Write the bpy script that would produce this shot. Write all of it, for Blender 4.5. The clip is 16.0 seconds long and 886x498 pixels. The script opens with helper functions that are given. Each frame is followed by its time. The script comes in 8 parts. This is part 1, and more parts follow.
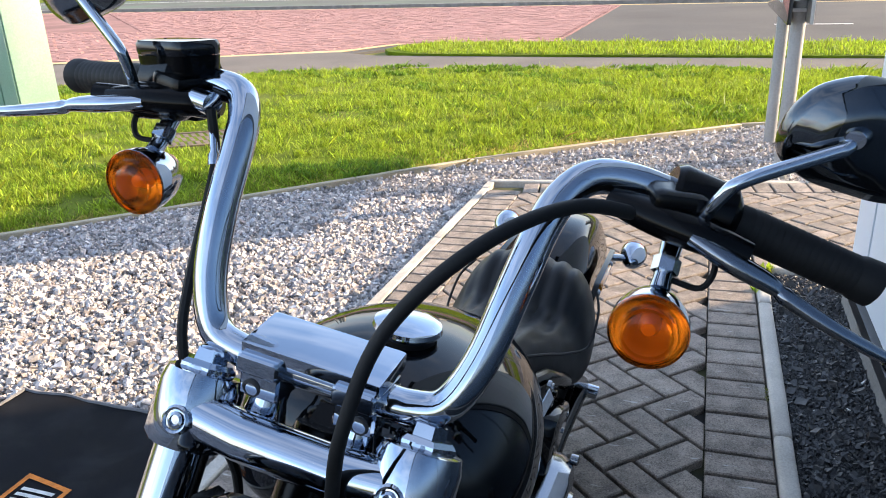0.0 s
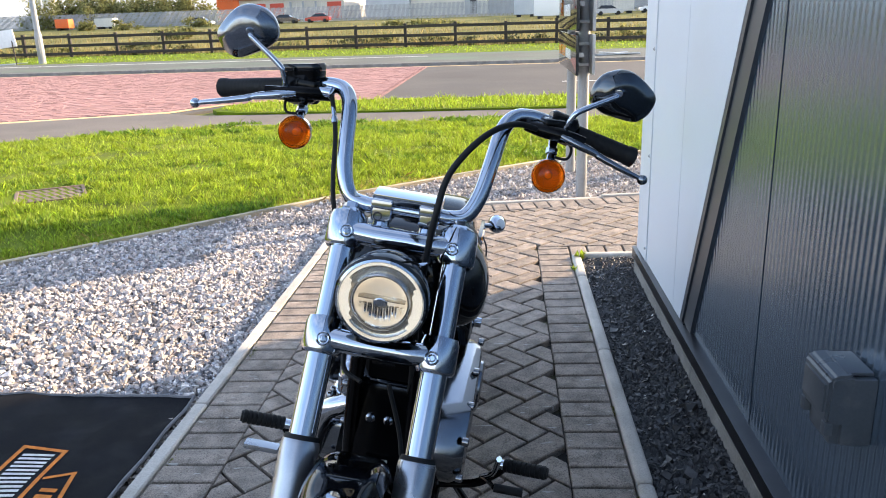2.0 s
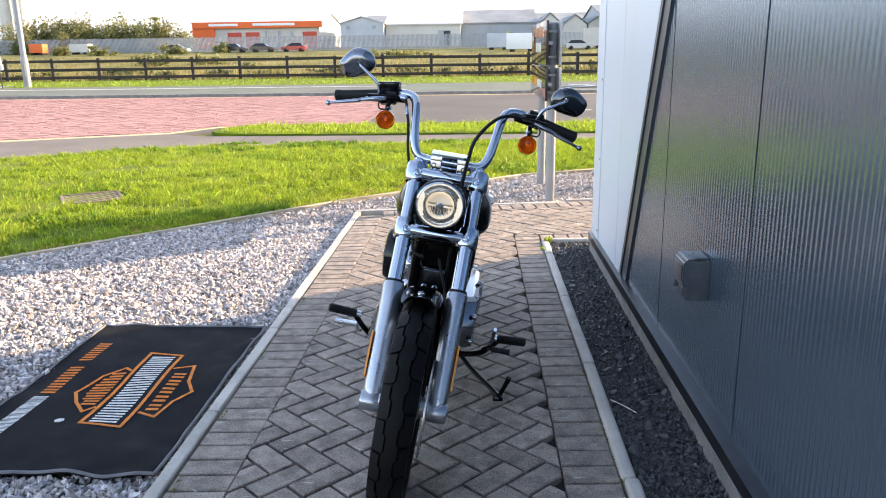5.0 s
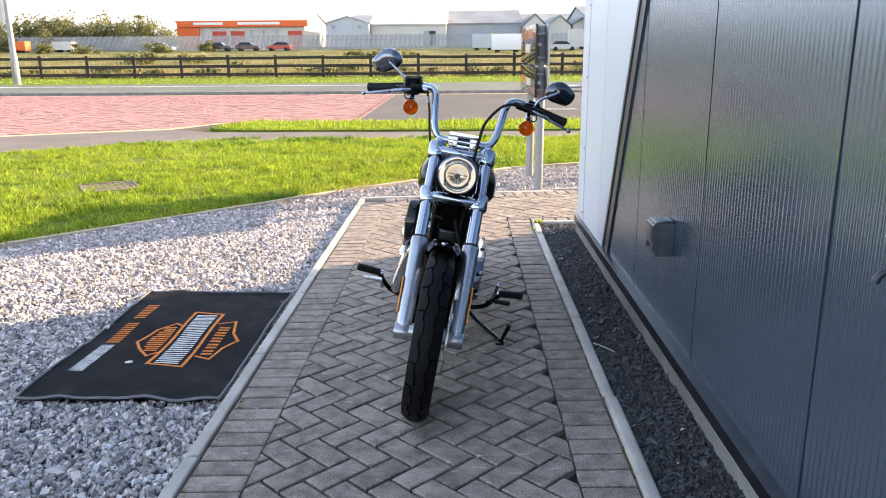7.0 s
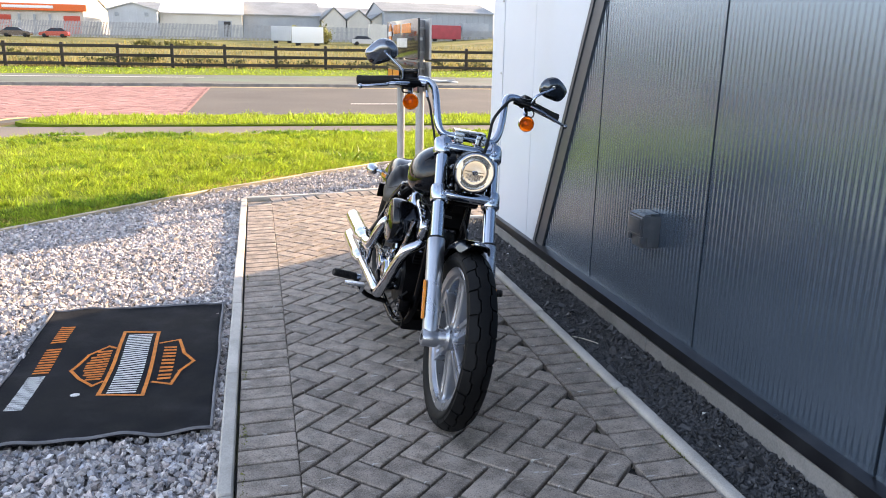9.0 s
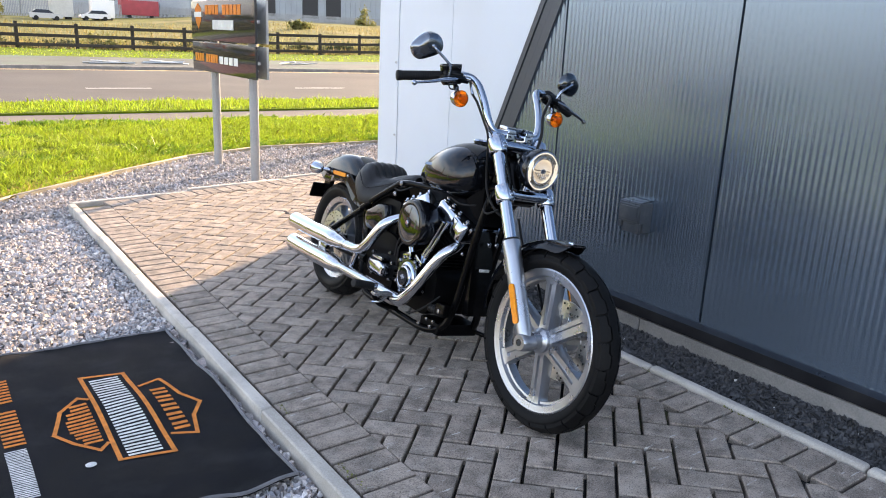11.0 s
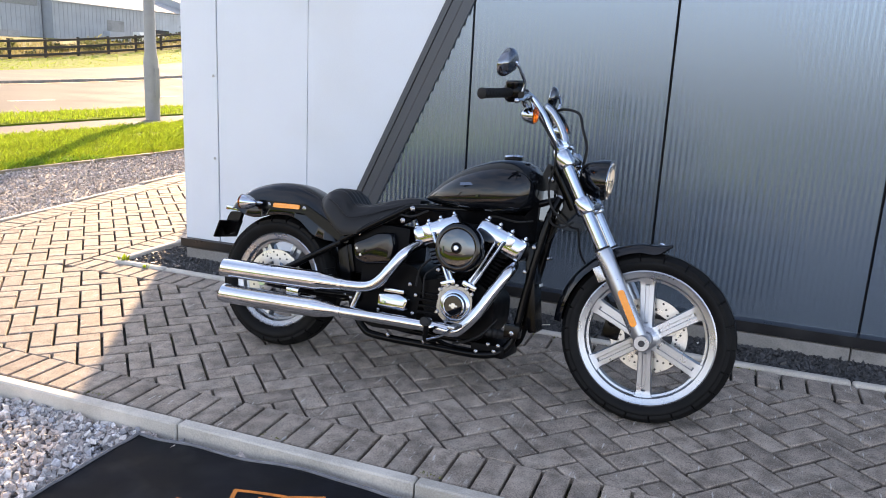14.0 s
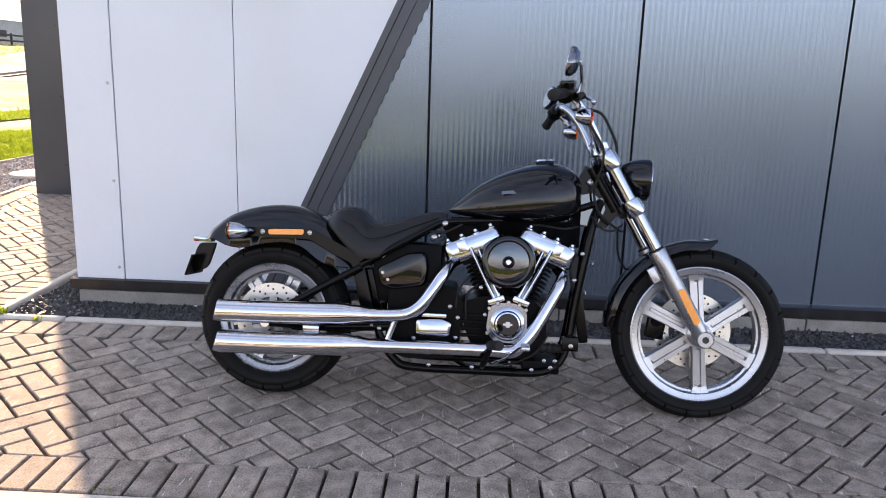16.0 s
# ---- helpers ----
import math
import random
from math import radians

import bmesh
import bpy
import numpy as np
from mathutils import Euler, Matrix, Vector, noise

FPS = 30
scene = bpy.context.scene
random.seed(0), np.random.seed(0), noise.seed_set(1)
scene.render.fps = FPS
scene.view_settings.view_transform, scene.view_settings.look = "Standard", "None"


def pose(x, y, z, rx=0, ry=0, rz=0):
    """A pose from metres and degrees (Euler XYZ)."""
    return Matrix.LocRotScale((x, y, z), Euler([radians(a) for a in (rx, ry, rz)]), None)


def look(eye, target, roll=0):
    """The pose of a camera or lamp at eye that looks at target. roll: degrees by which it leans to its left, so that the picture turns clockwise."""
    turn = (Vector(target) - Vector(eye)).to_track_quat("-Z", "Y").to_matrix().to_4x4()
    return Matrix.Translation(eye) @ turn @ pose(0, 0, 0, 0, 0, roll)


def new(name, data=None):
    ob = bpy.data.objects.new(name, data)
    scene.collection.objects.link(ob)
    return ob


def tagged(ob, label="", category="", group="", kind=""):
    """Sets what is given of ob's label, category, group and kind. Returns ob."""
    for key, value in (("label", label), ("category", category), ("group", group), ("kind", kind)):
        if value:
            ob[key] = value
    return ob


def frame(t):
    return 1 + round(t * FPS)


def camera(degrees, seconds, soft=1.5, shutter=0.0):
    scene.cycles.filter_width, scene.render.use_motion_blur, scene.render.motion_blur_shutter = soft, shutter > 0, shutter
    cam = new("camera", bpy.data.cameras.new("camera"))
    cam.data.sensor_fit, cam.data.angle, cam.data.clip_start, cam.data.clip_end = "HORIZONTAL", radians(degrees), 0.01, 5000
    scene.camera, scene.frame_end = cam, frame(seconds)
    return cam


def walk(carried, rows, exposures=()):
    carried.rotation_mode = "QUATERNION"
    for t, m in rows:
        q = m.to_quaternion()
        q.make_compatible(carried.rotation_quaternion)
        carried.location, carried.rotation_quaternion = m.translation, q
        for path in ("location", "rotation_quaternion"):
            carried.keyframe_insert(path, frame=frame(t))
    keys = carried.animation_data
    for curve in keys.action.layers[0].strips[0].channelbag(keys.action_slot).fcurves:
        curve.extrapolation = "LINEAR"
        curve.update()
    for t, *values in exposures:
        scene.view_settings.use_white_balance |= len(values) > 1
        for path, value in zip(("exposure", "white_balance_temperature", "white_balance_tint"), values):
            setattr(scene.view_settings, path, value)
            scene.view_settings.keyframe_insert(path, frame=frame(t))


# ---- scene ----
cam = camera(60.13, 16.0, soft=1.0)
PATH = [
    (0, (-0.007, 0.007, 1.297), (-0.621, 1.775, 0.590), -2.07),
    (0.5, (-0.007, -0.207, 1.301), (-0.518, 1.609, 0.638), -2.46),
    (1, (-0.079, -0.400, 1.300), (-0.469, 1.456, 0.665), -2.52),
    (1.5, (-0.114, -0.627, 1.321), (-0.369, 1.263, 0.718), -2.18),
    (2, (-0.112, -0.838, 1.307), (-0.274, 1.071, 0.732), -1.81),
    (2.5, (-0.147, -1.050, 1.319), (-0.266, 0.867, 0.761), -1.23),
    (3, (-0.210, -1.260, 1.309), (-0.313, 0.663, 0.770), -0.83),
    (3.5, (-0.211, -1.468, 1.331), (-0.313, 0.459, 0.804), -0.63),
    (4, (-0.190, -1.659, 1.311), (-0.286, 0.271, 0.794), -0.65),
    (4.2, (-0.190, -1.704, 1.315), (-0.284, 0.228, 0.804), -0.67),
    (6.3, (-0.244, -2.531, 1.346), (-0.324, -0.596, 0.846), -0.91),
    (6.5, (-0.251, -2.570, 1.346), (-0.324, -0.634, 0.846), -0.71),
    (7, (-0.299, -2.581, 1.336), (-0.346, -0.646, 0.833), -0.43),
    (7.5, (-0.453, -2.570, 1.333), (-0.423, -0.636, 0.822), -0.22),
    (8, (-0.603, -2.581, 1.331), (-0.468, -0.652, 0.820), 0.16),
    (8.5, (-0.817, -2.483, 1.319), (-0.531, -0.571, 0.804), 0.61),
    (9, (-1.079, -2.376, 1.323), (-0.622, -0.498, 0.810), 1.13),
    (9.2, (-1.189, -2.340, 1.323), (-0.671, -0.479, 0.806), 1.22),
    (11.3, (-2.311, -1.617, 1.331), (-1.112, -0.106, 0.804), 2.62),
    (11.5, (-2.376, -1.532, 1.305), (-1.126, -0.060, 0.784), 2.59),
    (12, (-2.562, -1.258, 1.304), (-1.168, 0.081, 0.790), 2.73),
    (12.5, (-2.792, -0.983, 1.303), (-1.259, 0.199, 0.802), 2.79),
    (13, (-2.964, -0.752, 1.295), (-1.320, 0.277, 0.808), 2.93),
    (13.5, (-3.116, -0.428, 1.281), (-1.365, 0.415, 0.807), 3.22),
    (14, (-3.269, -0.109, 1.271), (-1.441, 0.557, 0.807), 2.90),
    (14.5, (-3.354, 0.196, 1.252), (-1.468, 0.687, 0.801), 3.06),
    (15, (-3.327, 0.502, 1.242), (-1.403, 0.830, 0.804), 2.61),
    (15.5, (-3.285, 0.768, 1.219), (-1.340, 0.948, 0.788), 2.37),
    (16, (-3.220, 0.977, 1.237), (-1.271, 1.040, 0.795), 1.82),
]
EXPOSURE = [(0, 1.98, 6800, 14), (2.5, 2.06, 6850, 15), (7, 2.2, 7150, 18), (9, 2.25, 7400, 19), (13, 2.2, 7450, 19), (14.5, 2.09, 7650, 23), (16, 2.04, 7800, 26)]
walk(cam, [(t, look(eye, target, roll)) for t, eye, target, roll in PATH], EXPOSURE)

# ---- world, sun and sky ----
SUN_UP = radians(18)
SUN_DIR = Vector((0.86 * math.cos(SUN_UP), 0.51 * math.cos(SUN_UP), math.sin(SUN_UP))).normalized()
world = bpy.data.worlds.new("sky")
scene.world = world
world.use_nodes = True
wt = world.node_tree
wt.nodes.clear()
w_out = wt.nodes.new("ShaderNodeOutputWorld")
w_bg = wt.nodes.new("ShaderNodeBackground")
w_sky = wt.nodes.new("ShaderNodeTexSky")
w_sky.sky_type, w_sky.sun_disc = "NISHITA", False
w_sky.sun_elevation, w_sky.sun_rotation = SUN_UP, math.atan2(SUN_DIR.x, SUN_DIR.y)
w_sky.dust_density = 0.6
w_tc = wt.nodes.new("ShaderNodeTexCoord")
w_map = wt.nodes.new("ShaderNodeMapping")
w_map.inputs["Scale"].default_value = (1.0, 1.0, 3.2)
w_noise = wt.nodes.new("ShaderNodeTexNoise")
w_noise.inputs["Scale"].default_value, w_noise.inputs["Detail"].default_value = 2.6, 7
w_ramp = wt.nodes.new("ShaderNodeValToRGB")
w_ramp.color_ramp.elements[0].position, w_ramp.color_ramp.elements[1].position = 0.42, 0.66
w_mix = wt.nodes.new("ShaderNodeMix")
w_mix.data_type = "RGBA"
w_haze = wt.nodes.new("ShaderNodeMix")
w_haze.data_type = "RGBA"
w_haze.inputs["A"].default_value, w_haze.inputs["B"].default_value = (5.6, 5.75, 5.95, 1), (1.82, 1.93, 2.08, 1)
wt.links.new(w_haze.outputs["Result"], w_mix.inputs["B"])
wt.links.new(w_tc.outputs["Generated"], w_map.inputs["Vector"])
wt.links.new(w_map.outputs["Vector"], w_noise.inputs["Vector"])
wt.links.new(w_noise.outputs["Fac"], w_ramp.inputs["Fac"])
w_sep = wt.nodes.new("ShaderNodeSeparateXYZ")
w_low = wt.nodes.new("ShaderNodeMapRange")
w_low.inputs["From Min"].default_value, w_low.inputs["From Max"].default_value = 0.36, 0.10
w_low.inputs["To Min"].default_value, w_low.inputs["To Max"].default_value = 0.16, 0.9
w_mul = wt.nodes.new("ShaderNodeMath")
w_mul.operation = "MULTIPLY"
wt.links.new(w_tc.outputs["Generated"], w_sep.inputs[0])
wt.links.new(w_sep.outputs["Z"], w_low.inputs["Value"])
wt.links.new(w_low.outputs["Result"], w_mul.inputs[0])
wt.links.new(w_ramp.outputs["Color"], w_mul.inputs[1])
w_veil = wt.nodes.new("ShaderNodeMapRange")
w_veil.inputs["From Min"].default_value, w_veil.inputs["From Max"].default_value = 0.22, 0.02
w_veil.inputs["To Min"].default_value, w_veil.inputs["To Max"].default_value = 0.0, 1.0
wt.links.new(w_sep.outputs["Z"], w_veil.inputs["Value"])
wt.links.new(w_veil.outputs["Result"], w_haze.inputs["Factor"])
w_cover = wt.nodes.new("ShaderNodeMath")
w_cover.operation, w_cover.use_clamp = "MULTIPLY_ADD", True
w_cover.inputs[1].default_value = 0.72
wt.links.new(w_veil.outputs["Result"], w_cover.inputs[0])
wt.links.new(w_mul.outputs[0], w_cover.inputs[2])
wt.links.new(w_cover.outputs[0], w_mix.inputs["Factor"])
wt.links.new(w_sky.outputs["Color"], w_mix.inputs["A"])
wt.links.new(w_mix.outputs["Result"], w_bg.inputs["Color"])
wt.links.new(w_bg.outputs["Background"], w_out.inputs["Surface"])
w_bg.inputs["Strength"].default_value = 0.15
sun = bpy.data.lights.new("sun", "SUN")
sun.energy, sun.angle, sun.color = 3.8, radians(0.6), (1.0, 0.80, 0.54)
sun_ob = new("sun", sun)
sun_ob.matrix_world = look(SUN_DIR * 50, (0, 0, 0))


# ---- materials ----
def srgb(r, g, b):
    return tuple(((c / 255) / 12.92 if c / 255 <= 0.04045 else ((c / 255 + 0.055) / 1.055) ** 2.4) for c in (r, g, b))


def mat(name, col, rough=0.6, metal=0.0, var=0.15, scale=8.0, fine=120.0, bump=0.1, dist=0.004, rand=0.0, island=False,
        coat=0.0, spec=0.5, dirt=None, dirt_amount=0.35, dirt_scale=3.0, detail=6, speck=0.0, speck_scale=170.0, rvar=0.15, tints=None):
    """A principled surface whose colour, roughness and relief vary at two scales, in metres."""
    m = bpy.data.materials.new(name)
    m.use_nodes = True
    nt = m.node_tree
    p = nt.nodes["Principled BSDF"]
    p.inputs["Roughness"].default_value, p.inputs["Metallic"].default_value = rough, metal
    p.inputs["Specular IOR Level"].default_value = spec
    if coat:
        p.inputs["Coat Weight"].default_value, p.inputs["Coat Roughness"].default_value = coat, 0.03
    tc = nt.nodes.new("ShaderNodeTexCoord")
    n1 = nt.nodes.new("ShaderNodeTexNoise")
    n1.inputs["Scale"].default_value, n1.inputs["Detail"].default_value = scale, detail
    n2 = nt.nodes.new("ShaderNodeTexNoise")
    n2.inputs["Scale"].default_value, n2.inputs["Detail"].default_value = fine, 3
    coords = tc.outputs["Object"]
    if rand or island:
        info = nt.nodes.new("ShaderNodeNewGeometry" if island else "ShaderNodeObjectInfo")
        r = info.outputs["Random Per Island" if island else "Random"]
        add = nt.nodes.new("ShaderNodeVectorMath")
        add.operation = "ADD"
        sc = nt.nodes.new("ShaderNodeVectorMath")
        sc.operation = "SCALE"
        sc.inputs[0].default_value = (17.3, 9.1, 5.7)
        nt.links.new(r, sc.inputs["Scale"])
        nt.links.new(coords, add.inputs[0])
        nt.links.new(sc.outputs[0], add.inputs[1])
        coords = add.outputs[0]
    nt.links.new(coords, n1.inputs["Vector"])
    nt.links.new(coords, n2.inputs["Vector"])
    mixn = nt.nodes.new("ShaderNodeMath")
    mixn.operation = "MULTIPLY_ADD"
    mixn.inputs[1].default_value, mixn.inputs[2].default_value = 0.6, 0.0
    nt.links.new(n1.outputs["Fac"], mixn.inputs[0])
    add2 = nt.nodes.new("ShaderNodeMath")
    add2.operation = "MULTIPLY_ADD"
    add2.inputs[1].default_value = 0.4
    nt.links.new(n2.outputs["Fac"], add2.inputs[0])
    nt.links.new(mixn.outputs[0], add2.inputs[2])
    val = nt.nodes.new("ShaderNodeMapRange")
    val.inputs["From Min"].default_value, val.inputs["From Max"].default_value = 0.38, 0.62
    val.inputs["To Min"].default_value, val.inputs["To Max"].default_value = 1 - var, 1 + var
    nt.links.new(add2.outputs[0], val.inputs["Value"])
    fac = val.outputs["Result"]
    if rand:
        rr = nt.nodes.new("ShaderNodeMapRange")
        rr.inputs["To Min"].default_value, rr.inputs["To Max"].default_value = 1 - rand, 1 + rand
        nt.links.new(r, rr.inputs["Value"])
        mul = nt.nodes.new("ShaderNodeMath")
        mul.operation = "MULTIPLY"
        nt.links.new(fac, mul.inputs[0])
        nt.links.new(rr.outputs["Result"], mul.inputs[1])
        fac = mul.outputs[0]
    hsv = nt.nodes.new("ShaderNodeVectorMath")
    hsv.operation = "SCALE"
    hsv.inputs[0].default_value = col[:3]
    nt.links.new(fac, hsv.inputs["Scale"])
    colour = hsv.outputs[0]
    if tints:
        ramp = nt.nodes.new("ShaderNodeValToRGB")
        ramp.color_ramp.interpolation = "CONSTANT"
        while len(ramp.color_ramp.elements) < len(tints):
            ramp.color_ramp.elements.new(0.5)
        for k, (at_, tint) in enumerate(tints):
            ramp.color_ramp.elements[k].position, ramp.color_ramp.elements[k].color = at_, (*tint, 1)
        shuffle = nt.nodes.new("ShaderNodeMath")
        shuffle.operation = "FRACT"
        times = nt.nodes.new("ShaderNodeMath")
        times.operation = "MULTIPLY"
        times.inputs[1].default_value = 37.7
        nt.links.new(r, times.inputs[0])
        nt.links.new(times.outputs[0], shuffle.inputs[0])
        nt.links.new(shuffle.outputs[0], ramp.inputs["Fac"])
        tm = nt.nodes.new("ShaderNodeVectorMath")
        tm.operation = "MULTIPLY"
        nt.links.new(colour, tm.inputs[0])
        nt.links.new(ramp.outputs["Color"], tm.inputs[1])
        colour = tm.outputs[0]
    if dirt:
        n3 = nt.nodes.new("ShaderNodeTexNoise")
        n3.inputs["Scale"].default_value, n3.inputs["Detail"].default_value = dirt_scale, 8
        nt.links.new(coords, n3.inputs["Vector"])
        ra = nt.nodes.new("ShaderNodeMapRange")
        ra.inputs["From Min"].default_value, ra.inputs["From Max"].default_value = 0.5, 0.75
        ra.inputs["To Max"].default_value = dirt_amount
        nt.links.new(n3.outputs["Fac"], ra.inputs["Value"])
        mx = nt.nodes.new("ShaderNodeMix")
        mx.data_type = "RGBA"
        nt.links.new(ra.outputs["Result"], mx.inputs["Factor"])
        nt.links.new(colour, mx.inputs["A"])
        mx.inputs["B"].default_value = (*dirt, 1)
        colour = mx.outputs["Result"]
    if speck:
        for k, (s_, lo, hi, amount, tone) in enumerate(((speck_scale, 0.57, 0.625, speck, 0.08), (speck_scale * 1.35, 0.60, 0.67, speck * 0.7, 2.2))):
            n4 = nt.nodes.new("ShaderNodeTexNoise")
            n4.noise_dimensions = "4D"
            n4.inputs["W"].default_value = 3.7 * k
            n4.inputs["Scale"].default_value, n4.inputs["Detail"].default_value = s_, 1.5
            nt.links.new(coords, n4.inputs["Vector"])
            rp = nt.nodes.new("ShaderNodeMapRange")
            rp.inputs["From Min"].default_value, rp.inputs["From Max"].default_value, rp.inputs["To Max"].default_value = lo, hi, amount
            nt.links.new(n4.outputs["Fac"], rp.inputs["Value"])
            ms = nt.nodes.new("ShaderNodeMix")
            ms.data_type = "RGBA"
            nt.links.new(rp.outputs["Result"], ms.inputs["Factor"])
            nt.links.new(colour, ms.inputs["A"])
            ms.inputs["B"].default_value = (*[c * tone for c in col[:3]], 1)
            colour = ms.outputs["Result"]
        # pale scuffs in short streaks
        mp = nt.nodes.new("ShaderNodeMapping")
        mp.inputs["Rotation"].default_value, mp.inputs["Scale"].default_value = (0, 0, 0.5), (14, 75, 14)
        n5 = nt.nodes.new("ShaderNodeTexNoise")
        n5.inputs["Scale"].default_value, n5.inputs["Detail"].default_value = 1.0, 3
        nt.links.new(coords, mp.inputs["Vector"])
        nt.links.new(mp.outputs["Vector"], n5.inputs["Vector"])
        rp = nt.nodes.new("ShaderNodeMapRange")
        rp.inputs["From Min"].default_value, rp.inputs["From Max"].default_value, rp.inputs["To Max"].default_value = 0.665, 0.72, 0.7
        nt.links.new(n5.outputs["Fac"], rp.inputs["Value"])
        ms = nt.nodes.new("ShaderNodeMix")
        ms.data_type = "RGBA"
        nt.links.new(rp.outputs["Result"], ms.inputs["Factor"])
        nt.links.new(colour, ms.inputs["A"])
        ms.inputs["B"].default_value = (0.52, 0.5, 0.47, 1)
        colour = ms.outputs["Result"]
    nt.links.new(colour, p.inputs["Base Color"])
    rv = nt.nodes.new("ShaderNodeMapRange")
    rv.inputs["From Min"].default_value, rv.inputs["From Max"].default_value = 0.3, 0.7
    rv.inputs["To Min"].default_value, rv.inputs["To Max"].default_value = rough * (1 - rvar), min(1, rough * (1 + rvar))
    nt.links.new(n1.outputs["Fac"], rv.inputs["Value"])
    nt.links.new(rv.outputs["Result"], p.inputs["Roughness"])
    if bump:
        b = nt.nodes.new("ShaderNodeBump")
        b.inputs["Strength"].default_value, b.inputs["Distance"].default_value = bump, dist
        nt.links.new(add2.outputs[0], b.inputs["Height"])
        nt.links.new(b.outputs["Normal"], p.inputs["Normal"])
    return m


def glass(name, col, rough=0.02):
    m = bpy.data.materials.new(name)
    m.use_nodes = True
    p = m.node_tree.nodes["Principled BSDF"]
    p.inputs["Base Color"].default_value = (*col, 1)
    p.inputs["Roughness"].default_value, p.inputs["Transmission Weight"].default_value, p.inputs["IOR"].default_value = rough, 1.0, 1.45
    return m


PAVER = mat("paver", (0.245, 0.203, 0.171), 0.82, spec=0.25, var=0.45, scale=16, fine=210, bump=0.9, dist=0.0035, rand=0.16, dirt=(0.36, 0.33, 0.29), dirt_amount=0.35, dirt_scale=11, speck=0.4)
PAVER_FAR = mat("paver_far", (0.245, 0.203, 0.171), 0.82, spec=0.25, var=0.45, scale=16, fine=210, bump=0.9, dist=0.0035, rand=0.16, island=True, dirt=(0.36, 0.33, 0.29), dirt_amount=0.35, dirt_scale=11, speck=0.4)
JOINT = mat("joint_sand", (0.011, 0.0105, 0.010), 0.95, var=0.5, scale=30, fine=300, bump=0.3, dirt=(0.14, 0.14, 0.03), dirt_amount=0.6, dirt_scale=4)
CONCRETE = mat("concrete", (0.46, 0.425, 0.38), 0.85, spec=0.25, var=0.2, scale=5, fine=180, bump=0.2, rand=0.06, dirt=(0.28, 0.26, 0.22), dirt_amount=0.5, dirt_scale=9)
PLINTH = mat("plinth_concrete", (0.2, 0.19, 0.178), 0.85, var=0.25, scale=4, fine=140, bump=0.2, dirt=(0.42, 0.4, 0.37), dirt_amount=0.4, dirt_scale=7)
GRAVEL = mat("granite_chips", (0.45, 0.424, 0.416), 0.8, spec=0.25, var=0.3, scale=60, fine=400, bump=0.1, rand=0.42, island=True, tints=[(0.0, (1, 1, 1)), (0.3, (1.0, 0.93, 0.89)), (0.45, (0.84, 0.88, 0.95)), (0.6, (1.2, 1.18, 1.15)), (0.78, (0.95, 0.87, 0.84)), (0.86, (0.45, 0.46, 0.49)), (0.93, (0.68, 0.66, 0.64))])
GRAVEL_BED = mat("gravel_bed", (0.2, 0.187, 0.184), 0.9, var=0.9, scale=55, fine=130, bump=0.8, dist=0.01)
SLATE = mat("dark_chips", (0.034, 0.034, 0.036), 0.55, var=0.3, scale=60, fine=400, bump=0.1, rand=0.6, island=True)
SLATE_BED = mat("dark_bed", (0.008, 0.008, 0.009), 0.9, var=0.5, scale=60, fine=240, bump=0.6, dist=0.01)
SOIL_GRASS = mat("turf", (0.105, 0.15, 0.009), 0.95, spec=0.08, var=0.35, scale=2.2, fine=60, bump=0.5, dist=0.02, dirt=(0.16, 0.15, 0.05), dirt_amount=0.6, dirt_scale=1.3)
BLADE = mat("grass_blade", (0.255, 0.36, 0.026), 0.6, var=0.6, scale=2.6, fine=14, bump=0, rand=0.35, island=True, dirt=(0.46, 0.43, 0.06), dirt_amount=0.6, dirt_scale=0.9)
WEEDLEAF = mat("broad_weed_leaf", (0.14, 0.25, 0.02), 0.5, var=0.4, scale=3, fine=20, bump=0, rand=0.4, island=True)
STRAW = mat("dry_straw", (0.48, 0.38, 0.12), 0.8, var=0.3, scale=3, fine=20, bump=0, rand=0.35, island=True)
FIELD = mat("field", (0.13, 0.13, 0.045), 0.95, spec=0.08, var=0.4, scale=0.2, fine=4, bump=0.4, dist=0.1, dirt=(0.28, 0.23, 0.11), dirt_amount=0.8, dirt_scale=0.15)
DRY = mat("dry_grass", (0.27, 0.22, 0.09), 0.9, var=0.3, scale=0.4, fine=8, bump=0, rand=0.4, island=True, dirt=(0.12, 0.16, 0.04), dirt_amount=0.8, dirt_scale=0.3)
LEAF = mat("leaf", (0.2, 0.2, 0.07), 0.7, var=0.4, scale=1.2, fine=20, bump=0, rand=0.5, island=True, dirt=(0.2, 0.16, 0.05), dirt_amount=0.6, dirt_scale=0.7)


def translucent(m, share):
    """Thin leaves pass some of the light that falls on their backs."""
    nt = m.node_tree
    pr, mo = nt.nodes["Principled BSDF"], nt.nodes["Material Output"]
    tl, mx = nt.nodes.new("ShaderNodeBsdfTranslucent"), nt.nodes.new("ShaderNodeMixShader")
    mx.inputs["Fac"].default_value = share
    nt.links.new(pr.inputs["Base Color"].links[0].from_socket, tl.inputs["Color"])
    nt.links.new(pr.outputs[0], mx.inputs[1])
    nt.links.new(tl.outputs[0], mx.inputs[2])
    nt.links.new(mx.outputs[0], mo.inputs["Surface"])


